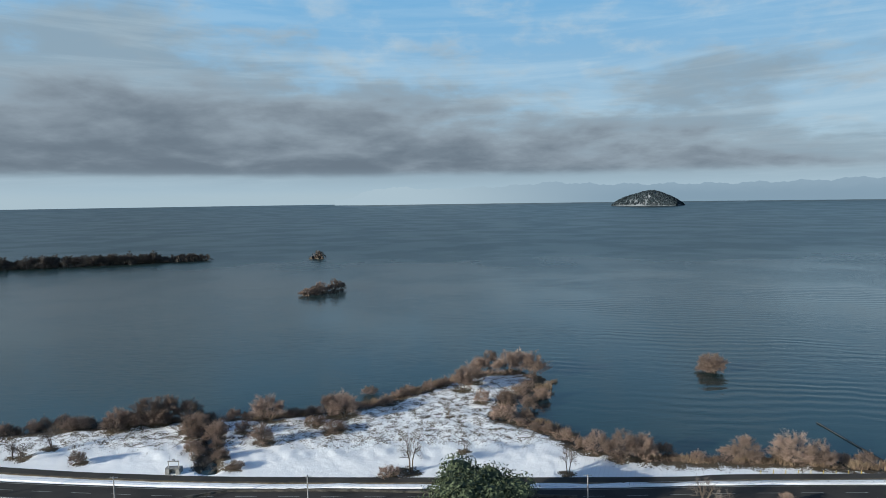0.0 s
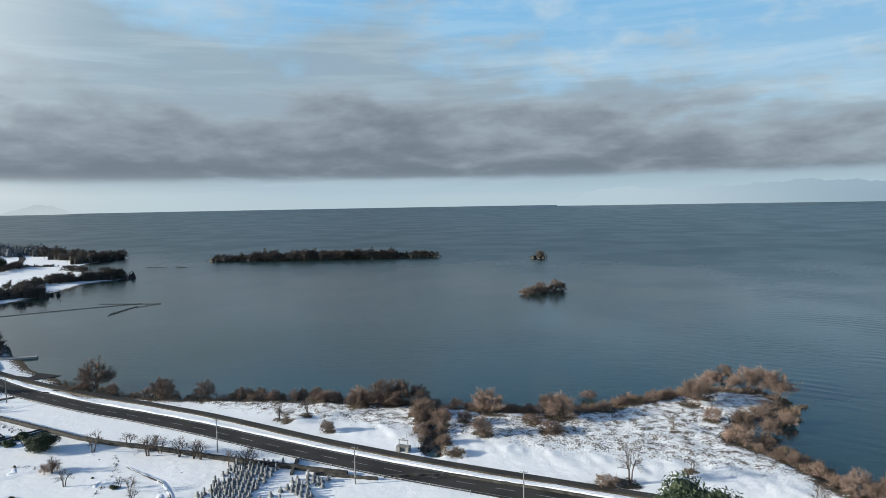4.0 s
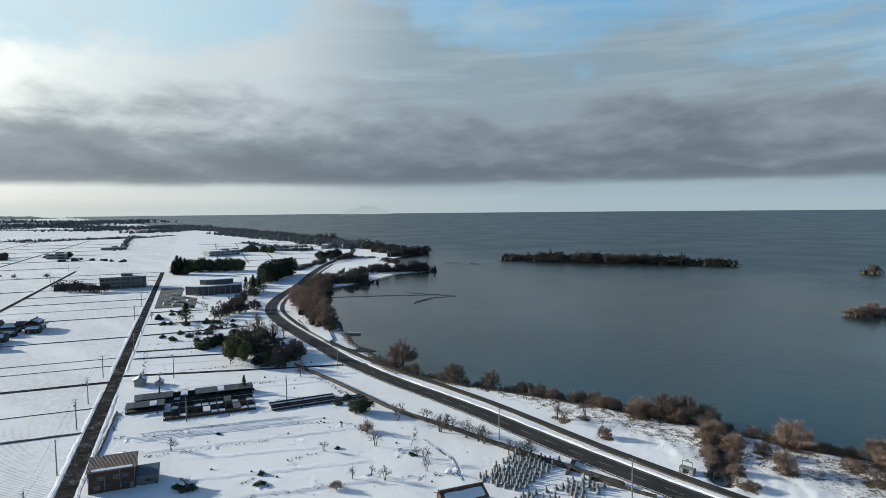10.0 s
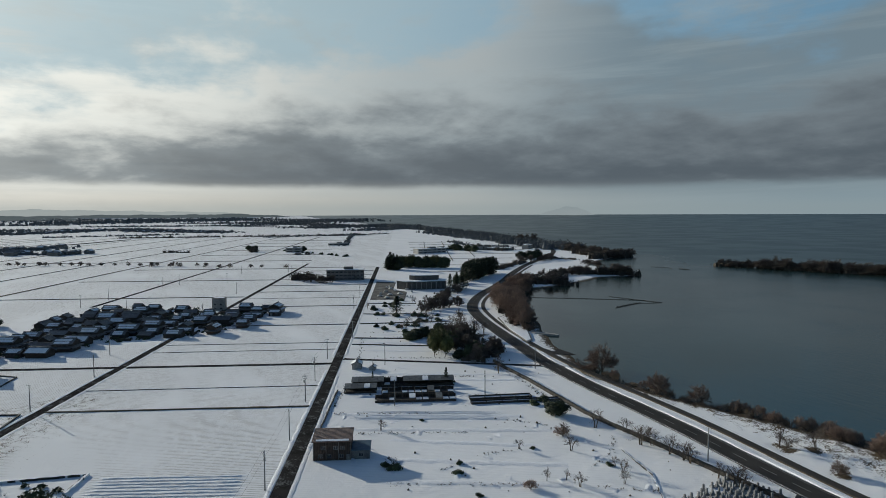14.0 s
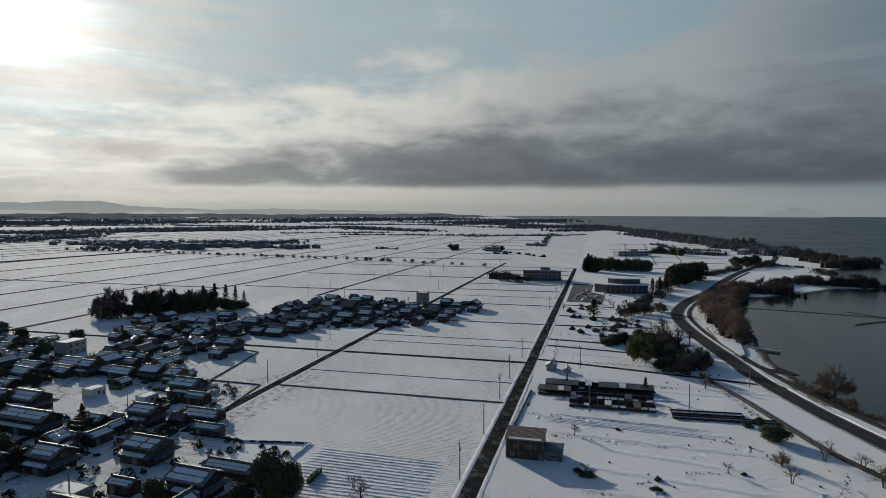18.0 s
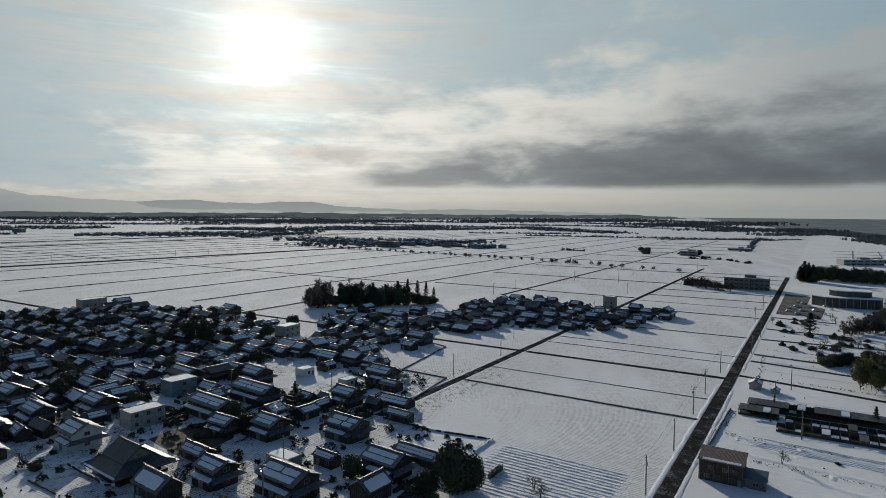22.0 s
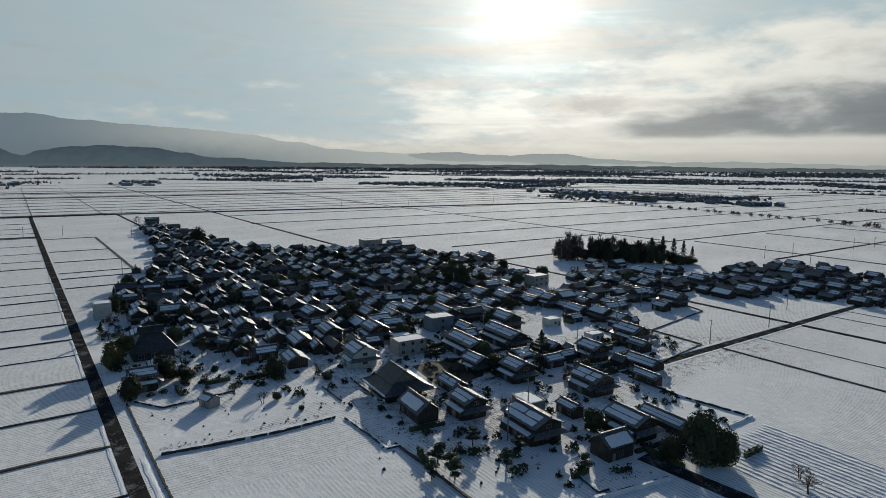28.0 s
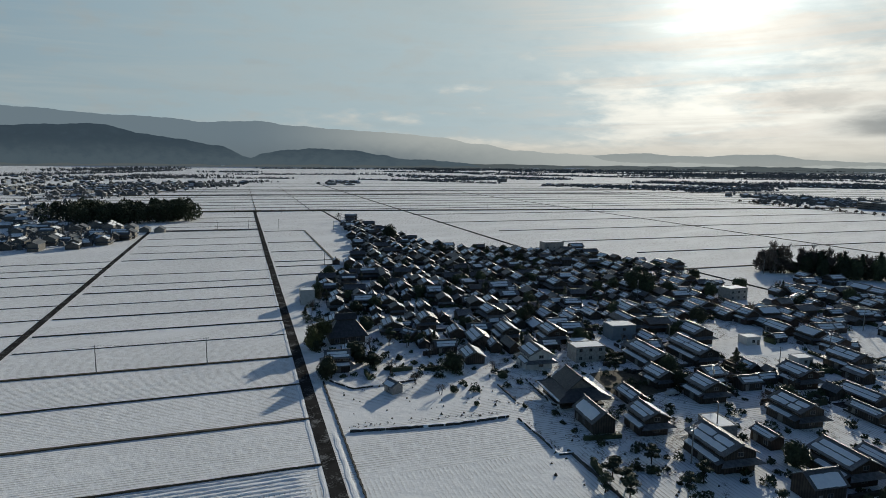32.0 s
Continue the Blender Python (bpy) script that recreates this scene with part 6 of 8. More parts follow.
# clipped hedges, dark yard clutter and garden walls between the houses
for kind, a, b, w, h in YARD_TREES:
    p = F(a, b)
    plant(kind, p.x, p.y, w, h, z=0)
HEDGES = [hedge_shape(L, 1.0, h, k) for k, (L, h) in enumerate(((7, 1.4), (10, 1.2), (5, 1.9)))]
for me in HEDGES:
    me.materials.append(LEAF)
made = 0
while made < 120:
    a, b = garden.uniform(70, 300), garden.uniform(88, 330)
    if inside(a, b, VILLAGE) and not any(inside(a, b, q) for q in FREE) and all(math.hypot(a - x, b - y) > r * 0.7 for x, y, r in BUILT):
        ob = part("hedge", HEDGES[garden.randrange(3)], None)
        ob.matrix_basis = spot(a, b, 0, garden.choice((0, 90)) + garden.uniform(-5, 5))
        tagged(ob, "dark clipped evergreen hedge between the houses", "hedge", "village hedges")
        made += 1
for a, b, k, t in ((83.5, 125, 1, -8), (73.5, 112, 2, 80), (120, 80, 1, 90), (132, 74, 0, 20), (140, 70, 0, 0), (98, 86, 2, 0), (60, 186, 1, 0), (48, 188, 0, 0), (36, 186, 0, 90)):
    ob = part("hedge", HEDGES[k], None)
    ob.matrix_basis = spot(a, b, 0, t)
    tagged(ob, "dark clipped evergreen hedge at the garden's edge", "hedge", "village hedges")
p = F(199, 269)
plant("large_evergreen", p.x, p.y, 18, 13.5, "large round evergreen tree among the village roofs", z=0)


FRONT = [(24, 300), (24, 188), (56, 176), (78, 140), (78, 100), (92, 84), (122, 78), (152, 84), (168, 122), (205, 130), (212, 152), (190, 160), (140, 130), (118, 165), (100, 200), (60, 250)]


# shrubs, low garden walls and heaps in the yards, past counting
def yard_growth(n, mat, seed, leaf, label, low=0.5, high=1.7, airy=False):
    r, s, k = random.Random(seed), Shape(), 0
    while k < n:
        a, b = r.uniform(20, 440), r.uniform(80, 560)
        if not (inside(a, b, VILLAGE) or inside(a, b, EAST) or inside(a, b, FRONT)) or any(math.hypot(a - x, b - y) < q * 0.8 for x, y, q in BUILT):
            continue
        if any(math.hypot(a - x, b - y) < q * 0.8 for x, y, q in CLEAR) or any(inside(a, b, q) for q in FREE):
            continue
        k += 1
        c, w = F(a, b), r.uniform(low, high)
        h = w * r.uniform(0.8, 1.5)
        for _ in range(int(26 * w) + 12):
            d = Vector((r.gauss(0, 1), r.gauss(0, 1), abs(r.gauss(0, 1)))).normalized()
            q = c + Vector((d.x * w, d.y * w, d.z * h)) * r.uniform(0.5, 1.0)
            i = len(s.v)
            if airy:
                e = q + d * r.uniform(0.4, 0.9)
                o = Vector((r.uniform(-1, 1), r.uniform(-1, 1), 0)) * 0.03
                s.v += [tuple(c + d * 0.1), tuple(c + d * 0.1 + o), tuple(e)]
                s.f.append((i, i + 1, i + 2))
            else:
                s.v += [tuple(q + Vector((r.gauss(0, leaf), r.gauss(0, leaf), r.gauss(0, leaf)))) for _ in range(4)]
                s.f += [(i, i + 1, i + 2), (i, i + 2, i + 3)]
    return tagged(part("yard_shrubs", s, mat), label, "shrubs", "yard shrubs", "stuff")


yard_growth(1250, LEAF, 31, 0.30, "dark evergreen garden shrubs between the houses")
yard_growth(480, NEEDLE, 32, 0.28, "dark clipped garden conifers between the houses", 0.8, 2.2)
yard_growth(420, TWIG_GREY, 33, 0.3, "bare garden shrubs between the houses", 0.7, 1.8, True)
wr, yard = random.Random(35), Shape()
made = 0
while made < 460:
    a, b = wr.uniform(24, 440), wr.uniform(86, 480)
    if (inside(a, b, VILLAGE) or inside(a, b, EAST)) and not any(inside(a, b, q) for q in FREE) and all(math.hypot(a - x, b - y) > q * 0.8 for x, y, q in BUILT):
        L, h, w = wr.uniform(3, 9), wr.uniform(0.8, 1.9), wr.choice((0.12, 0.15, 0.9))
        one = Shape()
        if wr.random() < 0.5:
            one.box(-L / 2, -w / 2, -0.2, L / 2, w / 2, h, 0.02)
        else:
            one.box(-w / 2, -L / 2, -0.2, w / 2, L / 2, h, 0.02)
        m, i = spot(a, b), len(yard.v)
        yard.v += [tuple(m @ Vector(q)) for q in one.v]
        yard.f += [tuple(i + q for q in f) for f in one.f]
        made += 1
tagged(part("yard_walls", yard, WOOD), "low dark board fences and stacks in the yards", "fence", "yard fences", "stuff")


# stones, stumps and tufts that stand out of the snow in gardens and plots
def loose_bits(rings, n, seed, label, mat):
    r, s = random.Random(seed), Shape()
    for k in range(n):
        ring = rings[k % len(rings)]
        a0, a1, b0, b1 = min(p[0] for p in ring), max(p[0] for p in ring), min(p[1] for p in ring), max(p[1] for p in ring)
        a, b = r.uniform(a0, a1), r.uniform(b0, b1)
        if not inside(a, b, ring) or any(math.hypot(a - x, b - y) < q * 0.7 for x, y, q in BUILT):
            continue
        c, w = F(a, b), r.uniform(0.18, 0.55)
        z, i = on_ground(c.x, c.y), len(s.v)
        s.v += [(c.x + w * math.cos(v) * r.uniform(0.7, 1.2), c.y + w * math.sin(v) * r.uniform(0.7, 1.2), z - 0.1) for v in (0, 1.26, 2.5, 3.8, 5.0)] + [(c.x, c.y, z + w * r.uniform(0.8, 1.6))]
        s.f += [(i + q, i + (q + 1) % 5, i + 5) for q in range(5)]
    return tagged(part("garden_stones", s, mat), label, "stones", "garden stones", "stuff")


YARDS = [[(26, 190), (26, 152), (66, 145), (84, 168), (60, 188)], [(60, 118), (76, 90), (100, 84), (92, 108), (80, 134)], [(130, -90), (260, -50), (250, 20), (130, 22)], [(250, -60), (400, -40), (400, 20), (255, 24)]]
loose_bits(YARDS, 260, 41, "dark stones and stumps in the snowy plots", GRASS)
loose_bits([FRONT], 120, 42, "dark stones and stumps in the snowy plots", WOOD)
def tuft_lines(lines, seed, mat, label):
    """Dead grass and stones that break the snow along the edges of the plots."""
    r, s = random.Random(seed), Shape()
    for (a0, b0), (a1, b1) in lines:
        for _ in range(int(math.hypot(a1 - a0, b1 - b0) * 1.5)):
            t = r.random()
            c = F(a0 + (a1 - a0) * t + r.gauss(0, 0.5), b0 + (b1 - b0) * t + r.gauss(0, 0.5))
            z, w = on_ground(c.x, c.y), r.uniform(0.12, 0.4)
            for _ in range(7):
                d = Vector((r.gauss(0, 0.6), r.gauss(0, 0.6), r.uniform(0.4, 1.0))) * w * 1.6
                o = Vector((r.uniform(-1, 1), r.uniform(-1, 1), 0)) * w * 0.3
                i = len(s.v)
                s.v += [(c.x - o.x, c.y - o.y, z - 0.05), (c.x + o.x, c.y + o.y, z - 0.05), (c.x + d.x, c.y + d.y, z + d.z)]
                s.f.append((i, i + 1, i + 2))
    return tagged(part("grass_tufts", s, mat), label, "grass", "grass tufts", "stuff")


tuft_lines([((166, -20), (170, -34)), ((157, -8), (161, -16)), ((196, -30), (190, -44)), ((190, -44), (180, -50)), ((213, -25), (212, -46)), ((224, -22), (222, -46)), ((156, -50), (165, -58)), ((165, -58), (178, -63)), ((145, -45), (141, -62)), ((250, 8), (248, -30)), ((283, 10), (280, -40)), ((262, -42), (200, -57)),
            ((205, 24), (203, -10)), ((330, 10), (331, -20)), ((345, 22), (345, -20)), ((408, 20), (412, -30)), ((372, 20), (372, -20)), ((440, 18), (445, -20)), ((186, 16), (184, -20)), ((150, 4), (147, -30)), ((244, 22), (212, 24)), ((24, 150), (66, 147)), ((70, 140), (70, 122)), ((60, 160), (78, 148)), ((92, 84), (112, 78)), ((276, 20), (330, 22)), ((276, -30), (330, -28))], 44, GRASS, "dead grass and stones along the edges of snowy plots")
p = F(25, 224)
plant("bamboo", p.x, p.y, 9, 8, "yellow-green bamboo thicket beside the farmhouse", z=0)
tagged(part("temple_yard", Shape().fan([tuple(F(a, b))[:2] for a, b in ((103, 150), (106, 168), (114, 169), (128, 164), (121, 148), (110, 146))], -0.2, 0.05), GRASS), "bare brown earth yard behind the temple", "yard", kind="structure")
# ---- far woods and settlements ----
# wood tones lightened and greyed: distance haze painted into the base colour
M_HAZED_WOOD = mottled("far_woods", (0.080, 0.086, 0.090), (0.145, 0.150, 0.152), 0.02, 0.95, 0.3, vary=0.1, local=False)


def far_wood(pts, wide, high, n, label, seed, mat=M_HAZED_WOOD):
    """A belt of distant trees: many ragged clumps in one mesh."""
    r = random.Random(seed)
    line = [Vector((*p, 0)) for p in pts]
    lens = [(q - p).length for p, q in zip(line, line[1:])]
    s = Shape()
    even = int(sum(lens) / (high * 0.75))
    for number in range(n + even):
        t, k = r.uniform(0, sum(lens)) if number < n else sum(lens) * (number - n + 0.5) / even, 0
        while t > lens[k]:
            t -= lens[k]
            k += 1
        p = line[k].lerp(line[k + 1], t / lens[k]) + Vector((r.uniform(-1, 1), r.uniform(-1, 1), 0)) * (wide / 2 if number < n else 3)
        z = on_ground(p.x, p.y)
        h = high * (r.uniform(0.5, 1.0) if number < n else r.uniform(0.35, 0.6))
        w = h * r.uniform(0.5, 0.9) * (1.0 if number < n else 1.8)
        i = len(s.v)
        ring = [(1.57 * q + r.random(), r.uniform(0.5, 0.8)) for q in range(4)]
        s.v += [(p.x + w * k * math.cos(v), p.y + w * k * math.sin(v), z - 0.5) for v, k in ring]
        s.v += [(p.x + w * 0.35 * k * math.cos(v), p.y + w * 0.7 * k * math.sin(v), z + h * r.uniform(0.5, 0.75)) for v, k in ring]
        s.f += [(i + q, i + (q + 1) % 4, i + 4 + (q + 1) % 4, i + 4 + q) for q in range(4)] + [(i + 4, i + 5, i + 6, i + 7)]
        for j in range(24):
            a, e = r.uniform(0, 6.28), math.asin(r.random())
            c = Vector((p.x + math.cos(a) * math.cos(e) * w, p.y + math.sin(a) * math.cos(e) * w, z + h * (0.18 + 0.78 * math.sin(e))))
            q = h * 0.14
            i = len(s.v)
            s.v += [tuple(c + Vector((r.uniform(-q, q), r.uniform(-q, q), r.uniform(-q, q)))) for _ in range(3)]
            s.f.append((i, i + 1, i + 2))
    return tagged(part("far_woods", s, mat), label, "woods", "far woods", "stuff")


# far settlements
FARWALL = mottled("far_walls", (0.09, 0.085, 0.08), (0.22, 0.21, 0.19), 0.05, 0.9, 0.8, local=False)


def joined_houses(rows, label, seed, wall=None):
    """Houses too far and too many to count: real walls, roofs and snow, joined. rows: pose, length, depth, eave."""
    r = random.Random(seed)
    walls, roofs, snow = Shape(), Shape(), Shape()
    for m, long, deep, e in rows:
        one, two, three = Shape(), Shape(), Shape()
        d, L, h = deep / 2, long / 2, e + deep * 0.25
        gable_walls(one, -d, d, -L, L, -0.5, e, h)
        two.slab((-d - 0.6, L + 0.5, e), (-d - 0.6, -L - 0.5, e), (0, -L - 0.5, h + 0.3), (0, L + 0.5, h + 0.3), 0.2)
        two.slab((d + 0.6, -L - 0.5, e), (d + 0.6, L + 0.5, e), (0, L + 0.5, h + 0.3), (0, -L - 0.5, h + 0.3), 0.2)
        two.box(-0.2, -L - 0.55, h + 0.25, 0.2, L + 0.55, h + 0.52)
        q = (h + 0.3 - e) / (d + 0.6)
        for c0, c1 in ((0.1, 0.45), (0.55, 0.92)):
            if r.random() < 0.75:
                a0, a1 = -(d + 0.6) * (1 - c0), -(d + 0.6) * (1 - c1)
                z0, z1 = h + 0.45 + a0 * q, h + 0.45 + a1 * q
                y0, y1 = -L + r.uniform(0.2, 2.0), L - r.uniform(0.2, 2.0)
                three.slab((a0, y1, z0), (a0, y0, z0), (a1, y0, z1), (a1, y1, z1), 0.16)
        if e > 4:
            two.slab((-d - 1.8, L, 2.5), (-d - 1.8, -L, 2.5), (-d, -L, 3.1), (-d, L, 3.1), 0.4)
            two.slab((-d - 1.6, -L - 1.5, 2.5), (d + 1.0, -L - 1.5, 2.5), (d, -L, 3.1), (-d, -L, 3.1), 0.3)
            two.slab((d + 1.0, L + 1.5, 2.5), (-d - 1.6, L + 1.5, 2.5), (-d, L, 3.1), (d, L, 3.1), 0.3)
        for big, small in ((walls, one), (roofs, two), (snow, three)):
            i = len(big.v)
            big.v += [tuple(m @ Vector(p)) for p in small.v]
            big.f += [tuple(i + v for v in f) for f in small.f]
    ob = thing("far_village", Matrix(), label, "village", "far villages", "stuff")
    part("walls", walls, wall or FARWALL, ob)
    part("roofs", roofs, TILE, ob)
    part("roof_snow", snow, ROOFSNOW, ob)


def settlement(pts, n, spread, seed):
    r, rows = random.Random(seed), []
    for _ in range(n):
        k = r.randrange(len(pts) - 1)
        t = r.random()
        x = pts[k][0] + (pts[k + 1][0] - pts[k][0]) * t + r.uniform(-spread, spread)
        y = pts[k][1] + (pts[k + 1][1] - pts[k][1]) * t + r.uniform(-spread, spread)
        m = pose(x, y, on_ground(x, y), 0, 0, GRID + r.choice((0, 0, 90, 180)) + r.uniform(-4, 4))
        rows.append((m, r.uniform(9, 16), r.uniform(7, 10), r.choice((3.0, 4.8, 5.2))))
    joined_houses(rows, "distant village of dark-roofed houses patched with snow", seed)


W1 = "distant belt of dark leafless trees on the snowy plain"
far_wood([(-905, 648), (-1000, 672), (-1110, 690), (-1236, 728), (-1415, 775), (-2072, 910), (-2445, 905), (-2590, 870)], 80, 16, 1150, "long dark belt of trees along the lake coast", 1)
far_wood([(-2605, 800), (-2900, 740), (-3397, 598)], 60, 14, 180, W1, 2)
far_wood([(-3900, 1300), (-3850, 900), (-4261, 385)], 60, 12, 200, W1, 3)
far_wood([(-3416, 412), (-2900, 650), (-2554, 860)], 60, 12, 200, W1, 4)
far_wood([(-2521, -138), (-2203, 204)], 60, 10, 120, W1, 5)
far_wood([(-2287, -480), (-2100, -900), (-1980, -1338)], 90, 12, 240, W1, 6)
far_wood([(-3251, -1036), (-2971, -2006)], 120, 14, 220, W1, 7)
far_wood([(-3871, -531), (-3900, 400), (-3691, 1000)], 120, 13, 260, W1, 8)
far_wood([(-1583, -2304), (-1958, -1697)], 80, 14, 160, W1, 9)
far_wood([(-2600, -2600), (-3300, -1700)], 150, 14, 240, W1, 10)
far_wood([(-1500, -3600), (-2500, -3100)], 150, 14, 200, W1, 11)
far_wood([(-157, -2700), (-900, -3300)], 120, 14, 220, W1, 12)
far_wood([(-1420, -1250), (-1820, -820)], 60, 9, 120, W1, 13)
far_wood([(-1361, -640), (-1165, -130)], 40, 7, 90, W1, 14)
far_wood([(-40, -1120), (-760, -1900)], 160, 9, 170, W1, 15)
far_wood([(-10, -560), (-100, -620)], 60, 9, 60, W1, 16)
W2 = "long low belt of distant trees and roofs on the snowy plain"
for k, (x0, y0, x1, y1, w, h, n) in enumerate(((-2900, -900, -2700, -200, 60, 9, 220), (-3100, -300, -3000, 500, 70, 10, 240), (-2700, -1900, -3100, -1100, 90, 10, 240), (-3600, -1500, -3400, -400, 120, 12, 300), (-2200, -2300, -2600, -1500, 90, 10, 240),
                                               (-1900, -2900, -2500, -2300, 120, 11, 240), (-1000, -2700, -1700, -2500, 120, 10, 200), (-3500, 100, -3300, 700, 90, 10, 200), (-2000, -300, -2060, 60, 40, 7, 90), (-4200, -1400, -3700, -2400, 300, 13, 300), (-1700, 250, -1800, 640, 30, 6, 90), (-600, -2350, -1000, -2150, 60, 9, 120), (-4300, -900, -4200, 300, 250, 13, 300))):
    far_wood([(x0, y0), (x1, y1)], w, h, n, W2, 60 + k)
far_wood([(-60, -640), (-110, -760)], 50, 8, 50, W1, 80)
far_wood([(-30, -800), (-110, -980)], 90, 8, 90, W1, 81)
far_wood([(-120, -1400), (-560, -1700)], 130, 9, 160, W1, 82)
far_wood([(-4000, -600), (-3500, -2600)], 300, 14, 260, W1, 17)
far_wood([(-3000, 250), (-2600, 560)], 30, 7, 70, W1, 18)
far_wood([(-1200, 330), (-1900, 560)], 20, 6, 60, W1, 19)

# the dark grove at the edge of the next village
def grove(x0, y0, x1, y1, wide, n, crown, high, leaf, label, seed, mat=LEAF, leaves=330):
    """A closed grove seen from afar: many leafy crowns over trunks, joined."""
    r, s, wood = random.Random(seed), Shape(), Shape()
    for _ in range(n):
        t = r.random()
        x, y = x0 + (x1 - x0) * t + r.uniform(-wide, wide), y0 + (y1 - y0) * t + r.uniform(-wide, wide)
        z, h, w = on_ground(x, y), high * r.uniform(0.8, 1.1), crown * r.uniform(0.7, 1.2)
        wood.tube([(x, y, z - 0.4), (x, y, z + h * 0.7)], [0.3, 0.12], 5)
        for _ in range(leaves):
            d = Vector((r.gauss(0, 1), r.gauss(0, 1), r.gauss(0.2, 1))).normalized() * r.uniform(0.75, 1.05)
            c = Vector((x + d.x * w * 0.5, y + d.y * w * 0.5, z + h * (0.52 + 0.48 * d.z)))
            i = len(s.v)
            s.v += [tuple(c + Vector((r.gauss(0, leaf), r.gauss(0, leaf), r.gauss(0, leaf)))) for _ in range(4)]
            s.f += [(i, i + 1, i + 2), (i, i + 2, i + 3)]
    ob = thing("grove", Matrix(), label, "grove", "groves", "stuff")
    part("trunks", wood, BARK, ob)
    part("crowns", s, mat, ob)
    return ob


grove(-100, -712, -205, -712, 14, 34, 17, 20, 0.9, "dense dark evergreen shrine grove at the village edge", 9)
grove(-90, -770, -215, -760, 26, 40, 17, 22, 0.9, "dense dark evergreen shrine grove at the village edge", 10)
grove(-536, 268, -590, 328, 7, 34, 14, 18, 0.7, "dark evergreen grove beside the lake road", 11)
far_wood([(-3000, -900), (-2250, -2250)], 120, 10, 200, W2, 90)
far_wood([(-1200, -1960), (-1415, -1477)], 60, 9, 110, W2, 91)
far_wood([(-990, -3055), (-1215, -2997)], 120, 11, 80, W2, 92)
far_wood([(-550, -2620), (-660, -2585)], 60, 11, 50, W2, 93)
far_wood([(-2270, -3050), (-2140, -2330)], 90, 11, 160, W2, 94)
for k, (x0, y0, x1, y1, w, h) in enumerate(((-1490, -850, -1740, -790, 60, 8), (-1160, -490, -1360, -470, 40, 7), (-1190, -410, -1390, -200, 50, 8), (-2320, -1020, -2450, -490, 90, 10), (-3160, -1790, -3430, -1380, 120, 13), (-2320, -440, -2590, -220, 60, 9), (-2740, -160, -2170, 190, 60, 9),
                                           (-3260, 410, -3600, 1070, 160, 15), (-2550, 560, -2670, 1000, 110, 13), (-2100, -1190, -1910, -830, 60, 9), (-3650, -540, -4110, 520, 160, 16), (-1450, -1150, -1740, -780, 70, 9), (-2040, -1300, -2100, -920, 60, 9), (-1410, -630, -1370, -260, 50, 8), (-2370, -870, -2600, -510, 80, 10),
                                           (-1290, -1790, -1760, -1790, 50, 9), (-2410, -3350, -2490, -2870, 100, 12), (-210, -1620, -550, -1610, 60, 8), (-300, -2300, -780, -2520, 120, 10), (-450, -3350, -940, -3660, 150, 13), (-1910, -1870, -2010, -1670, 40, 8), (-2630, -3030, -3510, -2080, 130, 12), (-2980, -1760, -3470, -830, 150, 12))):
    far_wood([(x0, y0), (x1, y1)], w * 2.4, h * 1.15, int(math.hypot(x1 - x0, y1 - y0) / 1.8), W2, 200 + k)
for k, (x0, y0, x1, y1) in enumerate(((-1490, -850, -1740, -790), (-1190, -410, -1390, -200), (-1450, -1150, -1740, -780), (-160, -1190, -290, -1310), (-210, -1620, -550, -1610), (-890, -1670, -1040, -1710), (-2320, -440, -2590, -220))):
    settlement([(x0, y0), (x1, y1)], int(math.hypot(x1 - x0, y1 - y0) / 9), 28, 300 + k)
W3 = "dark bare thicket on the wooded point by the lake"
far_wood([(-490, 318), (-466, 344)], 14, 7, 60, W3, 101, WOODS)
far_wood([(-500, 340), (-560, 400), (-515, 440), (-505, 458)], 12, 7, 130, W3, 102, WOODS)
far_wood([(-700, 560), (-720, 600), (-722, 636)], 16, 11, 70, W3, 103, WOODS)
far_wood([(-800, 604), (-730, 598), (-735, 630), (-905, 646)], 16, 10, 150, W3, 104, WOODS)
far_wood([(-740, 510), (-700, 528)], 10, 4, 40, W3, 105, WOODS)
W5 = "bare brown thicket that stands in the water of the islet"
far_wood([(-545, 626), (-500, 645), (-330, 710), (-284, 727)], 10, 9, 240, W5, 106, WOODS)
far_wood([(-103, 444), (-92, 455), (-80, 468)], 7, 4.5, 50, W5, 107, TWIG)
far_wood([(-156, 736), (-146, 737)], 8, 7, 20, W5, 108, WOODS)
W4 = "dark tangled undergrowth below the roadside trees"
far_wood([(-400, 172), (-430, 188), (-480, 224)], 14, 3, 50, W4, 111, WOODS)
# filler clumps added so that the dense, back-lit willow belt reads dark
far_wood([(-300, 191), (-345, 207), (-405, 239), (-462, 290), (-500, 322)], 12, 6.5, 170, W4, 112, WOODS)
far_wood([(-246, 124), (-256, 142), (-292, 146), (-288, 130)], 12, 4.5, 90, W4, 113, WOODS)
far_wood([(-620, 352), (-660, 395), (-700, 440)], 12, 6, 60, W4, 114, WOODS)
# the row of small trees along the far road
plant_line("wood", -1151, -544, -832, 54, 46, 2.0, 8, 6)
plant_line("wood", -860, -20, -760, 140, 9, 2.0, 8, 5.5)
far_wood([(-1850, -110), (-1790, 200), (-1720, 560)], 8, 8, 130, "row of small round bare trees along a far road", 121, WOODS)
far_wood([(-620, 118), (-624, 142)], 10, 9, 26, "dark thicket beside the grey building in the fields", 122, WOODS)
far_wood([(-1150, 0), (-1125, 40)], 6, 6, 10, "few bare trees on a far field", 123, WOODS)
far_wood([(-1085, 138), (-1095, 146)], 8, 10, 12, "round dark thicket on a far field", 124, WOODS)
